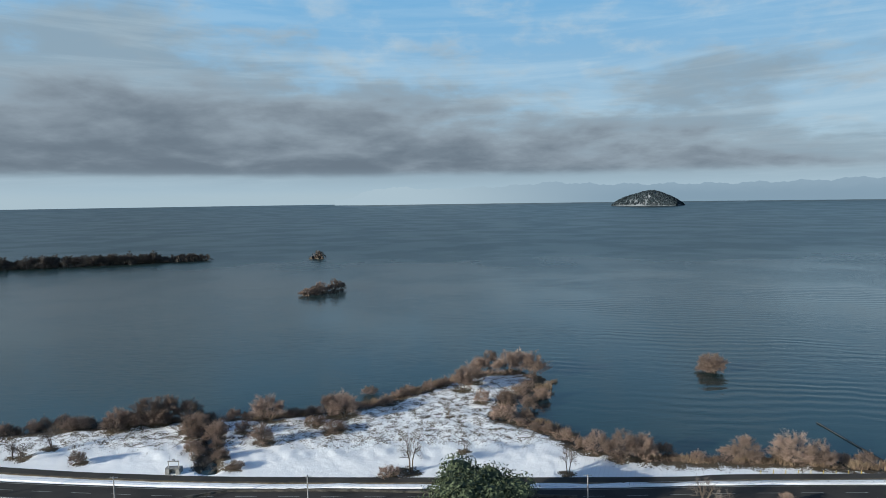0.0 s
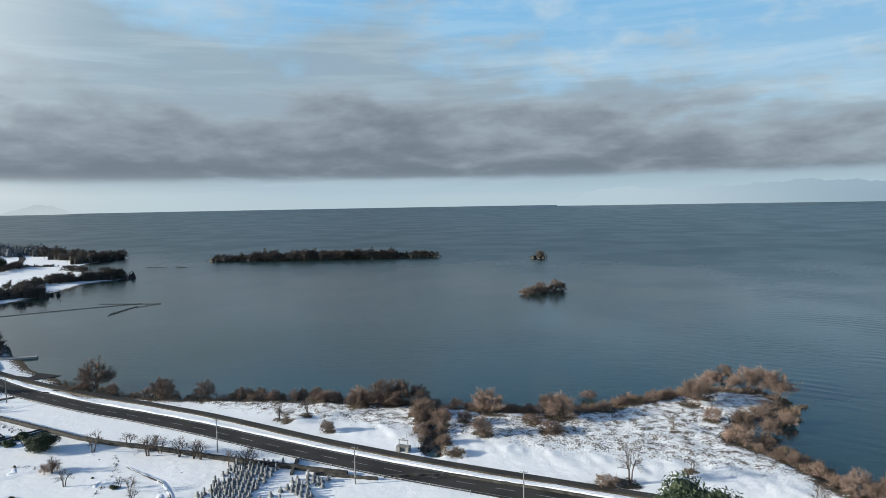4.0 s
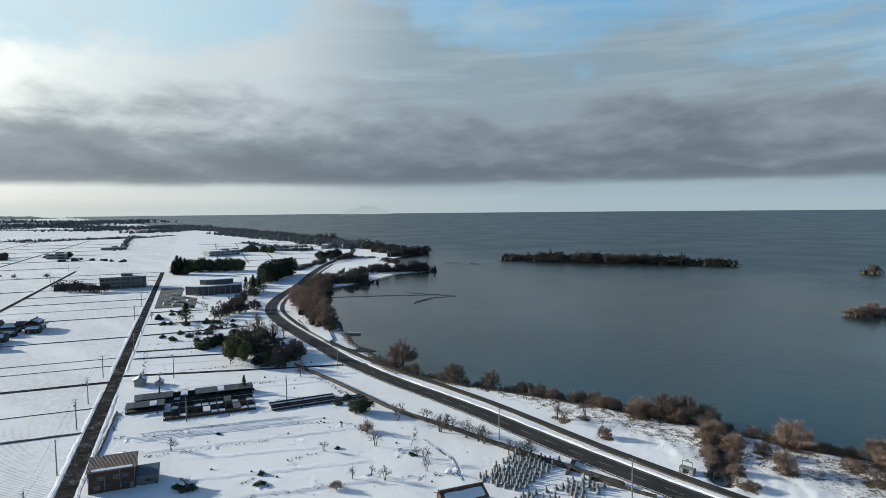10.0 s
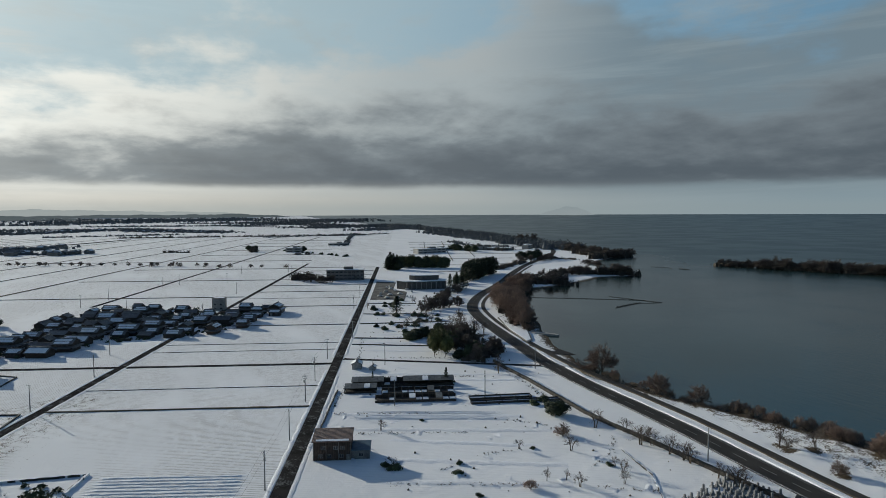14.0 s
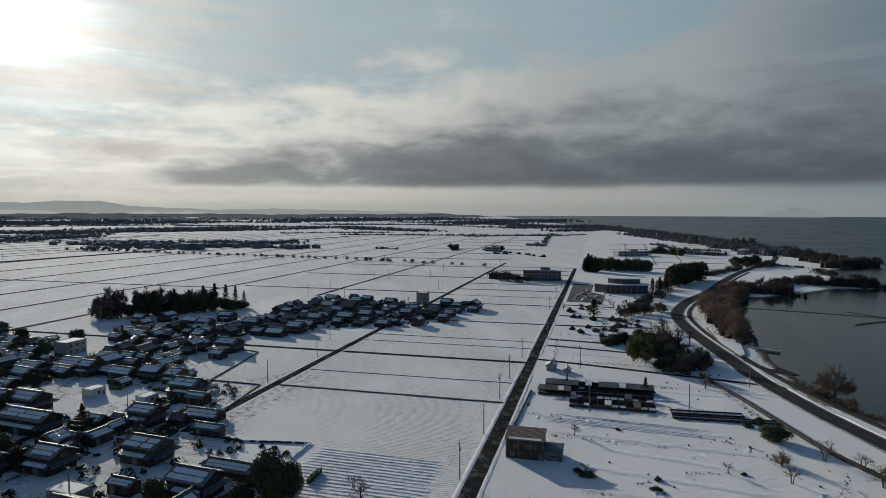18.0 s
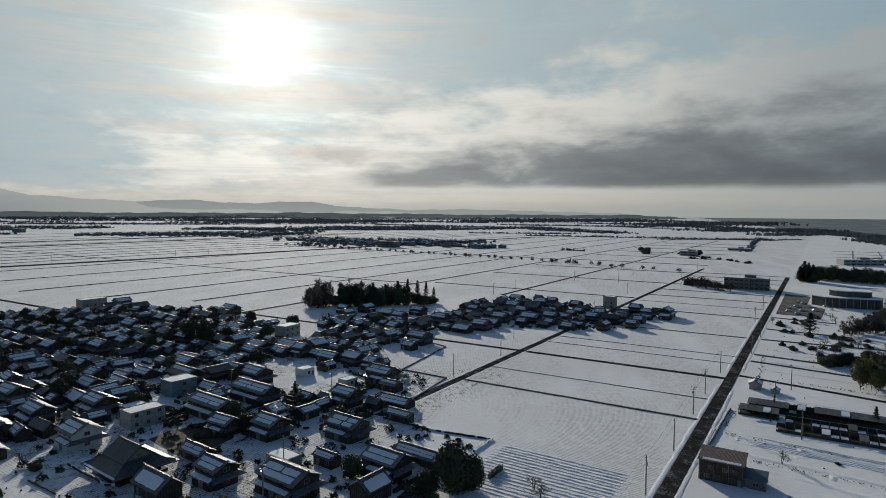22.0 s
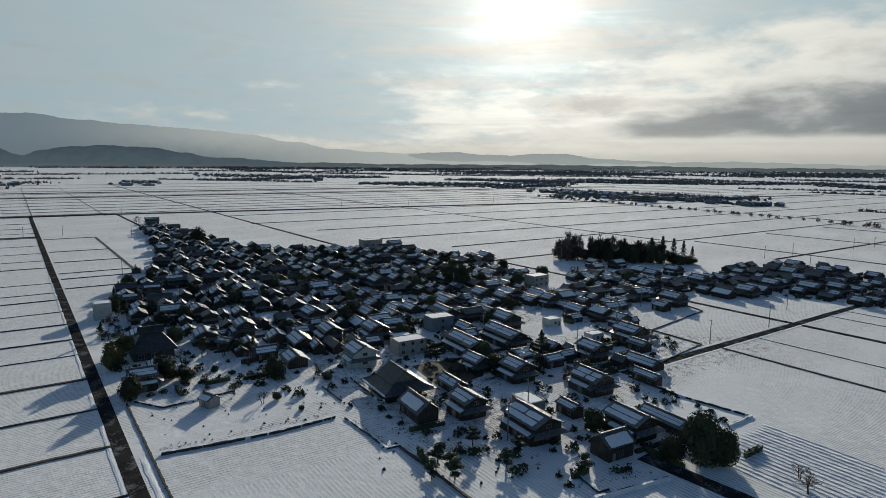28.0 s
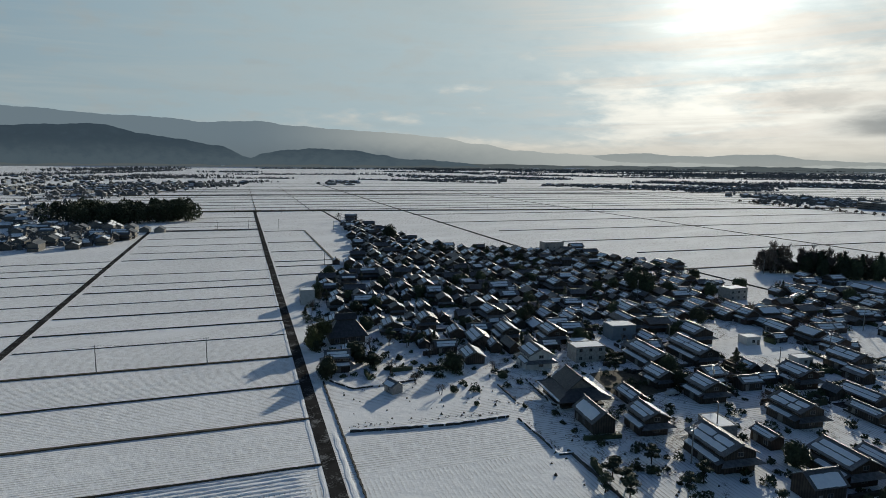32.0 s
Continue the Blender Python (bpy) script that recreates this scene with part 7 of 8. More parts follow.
far_wood([(-990, 195), (-980, 215)], 6, 6, 14, "low thicket round a far farmstead", 125, WOODS)
far_wood([(-1030, 490), (-930, 545)], 40, 9, 70, "dark thicket beside the works near the lake road", 126, WOODS)
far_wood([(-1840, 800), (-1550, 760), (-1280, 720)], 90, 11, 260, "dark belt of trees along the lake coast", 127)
far_wood([(-2130, 650), (-2320, 890)], 130, 11, 150, W2, 128)
far_wood([(-1260, 600), (-1120, 560), (-1020, 600)], 30, 6, 60, W2, 129)

joined_houses(BACK_ROWS, "packed back rows of the village, dark tiled roofs with snow", 77, WOOD)
settlement([(-1361, -640), (-1270, -400), (-1165, -130)], 80, 30, 1)
settlement([(-1420, -1250), (-1820, -820)], 70, 45, 2)
settlement([(-100, -1400), (-330, -1420), (-560, -1680)], 120, 70, 3)
settlement([(-100, -1560), (-350, -1750), (-600, -1850)], 150, 130, 13)
settlement([(-120, -2000), (-450, -2500)], 120, 240, 14)
settlement([(-20, -545), (-60, -560), (-105, -560)], 26, 26, 4)
settlement([(-20, -620), (-70, -680), (-140, -640)], 30, 30, 15)
settlement([(-20, -740), (-60, -860), (-100, -960)], 60, 50, 5)
settlement([(-977, -1815), (-1010, -1641)], 24, 18, 6)
settlement([(-1480, -2200), (-1900, -1650)], 70, 50, 7)
settlement([(-2240, -600), (-2000, -1250)], 70, 60, 8)
settlement([(-2450, -100), (-2230, 160)], 40, 40, 9)
# ---- things between the farm road and the lake road ----
POLE = mottled("pole_concrete", (0.17, 0.165, 0.155), (0.27, 0.26, 0.25), 1.0, 0.85, 12)
WIRE = mottled("cable", (0.02, 0.02, 0.02), (0.035, 0.035, 0.035), 4, 0.6, 20)
STONE = mottled("grave_granite", (0.16, 0.16, 0.16), (0.30, 0.30, 0.30), 2.0, 0.55, 25)
BLUE = mottled("blue_tin_roof", (0.035, 0.075, 0.11), (0.06, 0.11, 0.15), 1.0, 0.6, 12)
PLASTIC = mottled("grey_sheeting", (0.07, 0.072, 0.072), (0.15, 0.15, 0.145), 0.8, 0.5, 8)


def utility_pole(m, high=9.6, arms=2, box=False):
    ob = thing("utility_pole", m, "slender grey concrete utility pole with cross-arms", "utility pole", "utility poles")
    part("pole", Shape().tube([(0, 0, -0.5), (0, 0, high * 0.5), (0, 0, high)], [0.19, 0.16, 0.11], 8), POLE, ob)
    for k in range(arms):
        z = high - 0.4 - 0.8 * k
        arm = Shape().box(-0.9 + 0.2 * k, 0.10, z, 0.9 - 0.2 * k, 0.2, z + 0.1)
        for x in (-0.75, 0.0, 0.75):
            arm.tube([(x * (1 - 0.25 * k), 0.15, z + 0.1), (x * (1 - 0.25 * k), 0.15, z + 0.32)], [0.06, 0.04], 6)
        part("cross_arm", arm, METAL, ob)
    if box:
        part("transformer", Shape().tube([(0.35, 0, high - 2.6), (0.35, 0, high - 1.8)], [0.25, 0.25], 8), METAL, ob)
    return ob


pole_a = utility_pole(spot(149, 34, 0), 9.8, 2, True)
pole_b = utility_pole(spot(182, 34, 0), 9.4, 1)
LINE_1 = [(116, 35), (149, 34), (182, 34), (219, 35), (247, 35.5), (284, 35)]
for a, b in ((116, 35), (219, 35), (247, 35.5), (284, 35), (258, -57), (220, -30), (212, 3), (243, 12), (271, 8), (330, 27), (380, 27), (430, 34), (492, 34), (560, 34)):
    copy_thing(pole_a if (a + b) % 2 < 1 else pole_b, spot(a, b, 0, 90 if b > 20 else 0))
for a, b in ((606, 170), (591, 210), (572, 218), (492, 229), (447, 196), (454, 231), (519, 138), (674, 120), (688, 177), (350, 128), (400, 128), (700, 128), (800, 128), (260, 128), (216, 128), (96, 108), (85, 607), (50, 401), (118, 520), (60, 300),
             (112, 118), (166, 150), (200, 160), (245, 182), (300, 140), (130, 140), (150, 185), (190, 260), (105, 250), (312, 300), (230, 330)):
    copy_thing(pole_b if (a + b) % 3 else pole_a, spot(a, b, 0, (a * 7) % 180))
for a in range(-145, 10, 33):
    copy_thing(pole_b, spot(a, 212.5, 0, 0))
for a in range(-24, 60, 29):
    copy_thing(pole_b, spot(a, 634, 0, 0))
for a in range(-300, 1500, 58):
    p = F(a, 825)
    copy_thing(pole_b, pose(p.x, p.y, on_ground(p.x, p.y), 0, 0, GRID))
for x, y in ((-72, 128), (-30, 127.5), (30, 126), (-118, 133)):
    copy_thing(pole_b, pose(x, y, 0, 0, 0, 0))


def cable(points, sag=0.6, r=0.022, label="thin dark overhead cable"):
    s = Shape()
    for p, q in zip(points, points[1:]):
        s.tube([Vector(p).lerp(Vector(q), k / 8) - Vector((0, 0, sag * 4 * (k / 8) * (1 - k / 8))) for k in range(9)], [r] * 9, 3)
    return tagged(part("overhead_cable", s, WIRE), label, "cable", "overhead cables")


for off in (-0.7, 0.7):
    cable([tuple(F(a, b + off, 9.4)) for a, b in LINE_1])
cable([tuple(F(a, 212.5, 9.2)) for a in range(-145, 10, 33)])


def brown_house(m):
    ob = thing("brown_building", m, "brown clad two-storey building with a low sloping roof", "building")
    # local x across the road's line, y along it; the open side faces -x
    w = Shape()
    w.v += [(-3.5, -5.2, -0.4), (3.5, -5.2, -0.4), (3.5, 5.2, -0.4), (-3.5, 5.2, -0.4), (-3.5, -5.2, 6.2), (3.5, -5.2, 7.4), (3.5, 5.2, 7.4), (-3.5, 5.2, 6.2)]
    w.f += [(0, 3, 2, 1), (0, 1, 5, 4), (1, 2, 6, 5), (2, 3, 7, 6), (3, 0, 4, 7), (4, 5, 6, 7)]
    part("wall", w, WALL_B, ob)
    part("roof", Shape().slab((-3.9, 5.5, 6.45), (-3.9, -5.5, 6.45), (3.9, -5.5, 7.78), (3.9, 5.5, 7.78), 0.22), TILE_BROWN, ob)
    snow_sheet(ob, lambda x: 6.45 + (x + 3.9) * 0.1705, -3.6, -2.5, -4.6, 4.4, 3, 0.06, "thin patch of snow melting off the roof")
    for u in (-2.9, -1.0, 2.4):
        window(ob, "x", -3.5, -1, u - 0.65, u + 0.65, 3.6, 4.8)
    for u in (-2.6, 0.8, 3.2):
        window(ob, "x", -3.5, -1, u - 0.6, u + 0.6, 0.9, 2.1)
    part("door", Shape().box(-3.57, -4.8, -0.3, -3.49, -3.9, 1.95), FRAME, ob)
    for u in (-5.0, -1.8, 1.6, 5.0):
        part("downpipe", Shape().tube([(-3.58, u, -0.3), (-3.58, u, 6.2)], [0.06, 0.06], 6), FRAME, ob)
    an = part("annex", Shape().box(-3.0, -10.2, -0.4, 2.4, -5.203, 3.0), PLASTIC, ob, "pale green-grey annex")
    part("annex_roof", Shape().slab((-3.3, -5.21, 3.1), (-3.3, -10.5, 3.1), (2.7, -10.5, 3.75), (2.7, -5.21, 3.75), 0.15), BLUE, an, "dark blue tin roof")
    window(ob, "x", -3.0, -1, -8.6, -7.2, 0.9, 2.0)
    return ob


brown_house(spot(169.5, 19.6, 0, 0) @ Matrix.Diagonal((1, 1, 0.84, 1)))


def greenhouse_row(a, b0, b1, deep, high, seed, label, cover=0.5):
    """A run of a low nursery shed: posts, rails, a lean-to roof partly left, benches, snow."""
    r = random.Random(seed)
    mid, long = (b0 + b1) / 2, abs(b1 - b0)
    ob = thing("nursery_shed", spot(a, mid), label, "shed", "nursery sheds")
    n = max(2, int(long / 2.4))
    for k in range(n + 1):
        y = -long / 2 + long * k / n
        for x, h in ((-deep / 2, high * 0.78), (deep / 2, high)):
            part("post", Shape().box(x - 0.06, y - 0.06, -0.3, x + 0.06, y + 0.06, h), WOOD, ob)
        part("rafter", Shape().slab((-deep / 2 - 0.3, y + 0.06, high * 0.78), (-deep / 2 - 0.3, y - 0.06, high * 0.78), (deep / 2 + 0.3, y - 0.06, high + 0.1), (deep / 2 + 0.3, y + 0.06, high + 0.1), 0.12), WOOD, ob)
    part("back_wall", Shape().box(deep / 2 + 0.07, -long / 2, -0.3, deep / 2 + 0.15, long / 2, high * 0.9), WOOD, ob)
    part("bench", Shape().box(-deep * 0.4, -long / 2 + 0.4, 0.35, deep * 0.35, long / 2 - 0.4, 0.75), WOOD, ob)
    part("front_board", Shape().box(-deep / 2 - 0.12, -long / 2, -0.3, -deep / 2 - 0.07, long / 2, 0.7), WOOD, ob)
    for k in range(n):
        y0, y1 = -long / 2 + long * k / n, -long / 2 + long * (k + 1) / n
        if r.random() < cover:
            q = (high + 0.1 - high * 0.78) / (deep + 0.6)
            z0 = high * 0.78 + 0.03
            part("roof_sheet", Shape().slab((-deep / 2 - 0.35, y1 - 0.03, z0 + 0.04), (-deep / 2 - 0.35, y0 + 0.03, z0 + 0.04), (deep / 2 + 0.35, y0 + 0.03, high + 0.19), (deep / 2 + 0.35, y1 - 0.03, high + 0.19), 0.06), PLASTIC, ob)
            if r.random() < 0.18:
                snow_sheet(ob, lambda x: z0 + 0.05 + (x + deep / 2 + 0.35) * q, -deep / 2 - 0.1, deep / 2, y0 + 0.1, y1 - 0.1, r.random(), 0.1)
        elif r.random() < 0.6:
            part("snow_cover", Shape().box(-deep * 0.36, y0 + 0.2, 0.75, deep * 0.3, y1 - 0.2, 0.92, 0.12), DRIFT, ob)
    return ob


greenhouse_row(238, 20, -20, 4.2, 2.9, 1, "long dark timber nursery shed with patched roof", 0.85)
greenhouse_row(230, 22, 10, 4.0, 2.6, 2, "short grey-roofed nursery shed", 1.0)
greenhouse_row(227, 8, -19, 4.0, 2.0, 3, "open nursery frame with snow on its benches", 0.12)
greenhouse_row(218, 10, -19, 4.0, 1.9, 4, "dark collapsed nursery frame with snow on its benches", 0.18)


def cold_frame(a, b0, b1, deep, label):
    ob = thing("cold_frame", spot(a, (b0 + b1) / 2, 0, 4), label, "cold frame", "cold frames")
    long = abs(b1 - b0)
    for x in (-deep / 2, deep / 2):
        part("side_board", Shape().box(x - 0.12, -long / 2, -0.3, x + 0.12, long / 2, 0.75), WOOD, ob)
    n = int(long / 5)
    for k in range(n + 1):
        y = -long / 2 + long * k / n
        part("divider", Shape().box(-deep / 2 + 0.123, y - 0.06, -0.3, deep / 2 - 0.123, y + 0.06, 0.55), WOOD, ob)
    part("snow_bed", Shape().box(-deep / 2 + 0.13, -long / 2 + 0.1, 0.05, deep / 2 - 0.13, long / 2 - 0.1, 0.3), DRIFT, ob)


cold_frame(219, -24, -47, 3.2, "long dark cold frame filled with snow")
cold_frame(214, -24, -58, 2.4, "narrow dark cold frame filled with snow")

hut = house(spot(266, 20, 0, 90), 5, 4, 2.3, 3.3, CONCRETE, TILE, "small grey tool hut beside the farm road", 501, name="shed", group="sheds", strips=1, windows=1)
copy_thing(hut, spot(263, 13, 0, 80) @ Matrix.Diagonal((0.6, 0.7, 0.6, 1)))
house(spot(126, -56, 0, 0), 10, 5.5, 2.4, 3.7, WALL_B, TILE_BROWN, "long shed with a reddish brown metal roof", 502, name="shed", group="sheds", strips=1, windows=2)


# the graveyard
def gravestone(seed):
    r = random.Random(seed)
    ob = thing("gravestone", spot(135, -66), "grey granite gravestone on a stepped base", "gravestone", "gravestones")
    h = 0.8 + r.uniform(-0.2, 0.35)
    part("base", Shape().box(-0.5, -0.5, -0.2, 0.5, 0.5, 0.35).box(-0.36, -0.36, 0.353, 0.36, 0.36, 0.62, 0.02), STONE, ob)
    part("shaft", Shape().box(-0.21, -0.21, 0.623, 0.21, 0.21, 0.62 + h, 0.02), STONE, ob)
    return ob


stones = [gravestone(s) for s in (1, 2, 3)]
gr = random.Random(4)
PLOTS = [[(136, -64), (147, -82), (136, -90), (125, -72)], [(124, -80), (127, -90), (119, -92), (114, -81)], [(123, -67), (124, -77), (115, -78), (113, -68)]]
for k, st in enumerate(stones):
    st.matrix_basis = spot(135.5 - 1.5 * k, -70 - 1.4 * k, 0, 10)
for ring in PLOTS:
    a = 110.0
    while a < 150:
        b = -60.0
        while b > -95:
            if inside(a, b, ring) and gr.random() < 0.9:
                copy_thing(gr.choice(stones), spot(a + gr.uniform(-0.2, 0.2), b + gr.uniform(-0.2, 0.2), 0, 10 + gr.uniform(-4, 4)))
            b -= 1.55
        a += 1.9

# concrete canal wall below the lake road, garden walls and channels
WALL_D = mottled("dark_wall", (0.035, 0.032, 0.028), (0.085, 0.078, 0.068), 0.8, 0.9, 8, local=False)


def low_wall(points, wide, high, label, name="retaining_wall", mat=WALL_D, snow=False):
    line = []
    for (a0, b0), (a1, b1) in zip(points, points[1:]):
        m = max(1, int(math.hypot(a1 - a0, b1 - b0) / 1.2))
        line += [F(a0 + (a1 - a0) * k / m, b0 + (b1 - b0) * k / m) for k in range(m)]
    line.append(F(*points[-1]))
    ob = tagged(part(name, ribbon(line, -wide * 0.32, wide * 0.32, -0.3, high * 0.85, 0.13, len(points) + int(points[0][0])), mat), label, "wall", "low walls")
    if snow:
        part("snow_line", ribbon(line, -wide * 0.1, wide * 0.5, -0.1, high * 0.95, 0.2, 5), DRIFT, ob)
    return ob


low_wall([(272, -41), (260, -44), (241, -50), (218, -56), (199, -61), (187, -65.5), (172, -72.5), (146, -83), (131, -90), (118, -96)], 1.3, 1.3, "dark retaining wall of the roadside canal")
low_wall([(110, -101), (98, -112), (70, -122), (20, -136)], 0.8, 0.8, "dark retaining wall of the roadside canal")
low_wall([(136, -94), (129, -87)], 1.2, 0.9, "short dark wall beside the graveyard")
low_wall([(125, -91), (110, -99)], 0.9, 0.9, "dark channel wall below the graveyard")
low_wall([(167, -62), (150, -64), (137, -61)], 0.4, 0.25, "low garden wall beside the snowy plot", snow=True)
low_wall([(24, 147), (38, 145), (52, 143.5), (66.5, 144)], 0.8, 0.7, "dark stone wall between yard and paddy", snow=True)
low_wall([(83.5, 169), (82, 148), (84, 145.5)], 0.6, 0.6, "dark stone wall of the temple yard", snow=True)
low_wall([(68.5, 142), (69, 130), (69, 120.5), (72.5, 120.3)], 0.6, 0.5, "dark stone wall of the temple yard", snow=True)
low_wall([(73, 167), (73, 153.5)], 0.5, 0.5, "dark stone edge in the temple yard")
low_wall([(98, 89), (95.8, 79), (98.5, 78.4)], 0.6, 0.5, "low dark edge of a garden bed", snow=True)
low_wall([(72, 122), (72, 60)], 1.0, 0.45, "dark ditch edge along the paddy")
low_wall([(113, 74), (86, 79), (60, 80)], 1.0, 0.8, "dark hedge-topped wall between the yards", snow=True)
low_wall([(159, 121), (158, 101), (161, 82), (150, 82)], 0.8, 0.6, "low dark field wall", snow=True)
low_wall([(138, 78), (128, 85), (117, 86)], 1.4, 1.0, "dark clipped hedge at the field's edge")
low_wall([(24, 185), (30, 176), (50, 178)], 0.5, 0.5, "low dark garden wall", snow=True)
low_wall([(159, 121), (212, 129), (213, 152)], 0.7, 0.5, "low dark wall at the village edge")
low_wall([(271, 188), (262, 160), (213, 152)], 0.7, 0.5, "low dark wall at the village edge")
low_wall([(22, 60), (22, 185)], 0.7, 0.35, "dark ditch edge beside the farm road")
low_wall([(232, 25), (190, 26)], 0.6, 0.6, "low dark wall beside the farm road")

# ridged vegetable plots under the snow
for k in range(17):
    a = 129 + 1.8 * k
    tagged(part("crop_ridge", mound(straight(a, 38 + 0.1 * k, a + 1, 78, 1.5), 1.2, 0.22, k), DRIFT), "snow-covered ridge of a vegetable field", "crop ridge", "crop ridges", "stuff")
for k in range(9):
    b = 117 + 1.6 * k
    tagged(part("crop_ridge", mound(straight(-40, b, 12, b + 1, 1.5), 1.2, 0.24, k + 40), DRIFT), "snow-covered ridge of a vegetable field", "crop ridge", "crop ridges", "stuff")
for a0, b0, a1, b1 in ((190, 18, 184, -46), (180, 4, 172, -40), (205, 22, 198, -40), (166, 8, 158, -44), (152, 6, 146, -42), (246, 20, 242, -48), (256, 20, 248, -66), (300, 20, 290, -60), (318, 22, 312, -40), (338, 16, 340, -36)):
    tagged(part("field_bund", mound(straight(a0, b0, a1, b1, 2.5), 4.5, 0.16, int(a0)), DRIFT, smooth=True), "snowed-over terrace edge between garden plots", "bund", "paddy bunds", "stuff")
for k in range(7):
    a = 199 + 1.3 * k
    tagged(part("crop_ridge", mound(straight(a, 18, a - 4, -35, 3.0), 1.0, 0.2, k + 70), DRIFT), "snow-covered ridge of a vegetable field", "crop ridge", "crop ridges", "stuff")
for a0, b0, a1, b1 in ((314, 26, 306, -20), (372, 26, 376, -30), (456, 26, 452, -10), (408, 26, 405, -15), (330, 26, 325, -10)):
    bund(a0, b0, a1, b1, 0.8, 0.4, int(a0) + 9, "low garden bank with dead grass above the snow")
heap = random.Random(31)
for k in range(46):
    a, b = heap.uniform(140, 262), heap.uniform(-60, 20)
    if 205 < a < 243 and b > -62:
        continue
    tagged(part("snow_heap", mound([F(a + t * heap.uniform(0.8, 1.6), b + t * heap.uniform(-0.8, 0.8)) for t in range(4)], heap.uniform(1.2, 3.0), heap.uniform(0.25, 0.6), k), DRIFT, smooth=True), "small drifted heap of snow in the gardens", "snow heap", "snow heaps", "stuff")
for row in ((161, 5, 2.4, 1.5), (159, 2.5, 3.6, 1.8), (161, -15, 1.8, 1.3), (155, -14, 2.6, 1.3), (196, -6, 1.6, 0.8), (213, -50, 4.5, 3.0), (210, -46, 3.2, 2.2), (240, -19, 3.0, 1.8), (170, -37, 1.6, 0.9), (142, -18, 1.8, 1.0), (157, -55, 2.0, 1.2)):
    p = F(row[0], row[1])
    plant("hedge_bush", p.x, p.y, row[2], row[3], z=0)
for kind, a, b, w, h in (("shrub", 145, -31, 4.5, 2.6), ("shrub", 180, -48, 6.5, 3.2), ("bare", 179, -48, 6, 5), ("bare", 149, -36, 3.5, 3.6), ("bare", 149, -41, 3, 3.2), ("bare", 170, -33, 3.5, 3.4), ("bare", 160, 3, 4, 3.6), ("bare", 156, -56, 3.5, 3.4), ("bare", 146, -55, 4, 4), ("cedar", 239, -17, 2.6, 6.5), ("cedar", 239, 12, 1.4, 5.5), ("bare", 252, -40, 6, 5)):
    p = F(a, b)
    plant(kind, p.x, p.y, w, h, z=0)


# ---- along the lake road ----
def road_fence(line, off, step=2.6):
    """Low posts with two rails beside the road."""
    ob = thing("roadside_fence", Matrix(), "low grey post-and-rail fence beside the lake road", "fence")
    pts = []
    run = 0.0
    for p, q in zip(line, line[1:]):
        d = q - p
        n = Vector((-d.y, d.x, 0)).normalized()
        while run < d.length:
            pts.append(p + d.normalized() * run + n * off)
            run += step
        run -= d.length
    for p in pts:
        part("post", POST_MESH, None, ob).matrix_basis = pose(p.x, p.y, 0)
    for z in (0.5, 0.85):
        part("rail", Shape().tube([(p.x, p.y, z) for p in pts], [0.035] * len(pts), 4), METAL, ob)


POST_MESH = Shape().tube([(0, 0, -0.3), (0, 0, 1.0)], [0.06, 0.05], 6).mesh("post")
POST_MESH.materials.append(METAL)
road_fence([p for p in ROAD if -265 < p.x < -40], 4.9)
road_fence([p for p in ROAD if 40 < p.x < 200], -5.0)


def sluice(m):
    ob = thing("sluice_gate", m, "concrete sluice gate with steel frame beside the path", "sluice gate")
    part("abutment", Shape().box(-2.2, -1.2, -1.2, -1.0, 1.6, 1.6).box(1.0, -1.2, -1.2, 2.2, 1.6, 1.6), CONCRETE, ob)
    part("deck", Shape().box(-2.3, -1.0, 1.603, 2.3, 1.0, 1.85), CONCRETE, ob)
    part("gate", Shape().box(-0.997, 0.2, -1.2, 0.997, 0.35, 1.5), METAL, ob)
    for x in (-1.6, 1.6):
        part("column", Shape().box(x - 0.12, -0.12, 1.853, x + 0.12, 0.12, 3.6), CONCRETE, ob)
    part("beam", Shape().box(-1.8, -0.16, 3.603, 1.8, 0.16, 3.85), CONCRETE, ob)
    part("hoist", Shape().box(-0.35, -0.3, 3.853, 0.35, 0.3, 4.5, 0.05), METAL, ob)
    for x in (-1.2, 1.2):
        part("spindle", Shape().tube([(x, 0, 3.85), (x, 0, 6.6)], [0.06, 0.05], 5), METAL, ob)
    part("handrail", Shape().tube([(2.6, -1.0, 0.9), (2.6, 5.0, 0.9), (5.5, 7.5, 0.9)], [0.04] * 3, 4), METAL, ob)


sluice(pose(-69, 150.0, 0.1, 0, 0, 2) @ Matrix.Diagonal((0.8, 0.8, 0.8, 1)))


def jetty(m):
    ob = thing("wooden_jetty", m, "small dark timber landing at the water's edge", "jetty")
    part("deck", Shape().box(-1.5, -1.8, 0.9, 1.5, 1.8, 1.05), WOOD, ob)
    for x in (-1.4, 1.4):
        for y in (-1.6, 0, 1.6):
            part("post", Shape().box(x - 0.12, y - 0.12, -1.6, x + 0.12, y + 0.12, 2.3), WOOD, ob)
    for y in (-1.6, 1.6):
        part("rail", Shape().box(-1.5, y - 0.05, 1.9, 1.5, y + 0.05, 2.02), WOOD, ob)


jetty(pose(-105, 182, -0.5, 0, 0, 30))


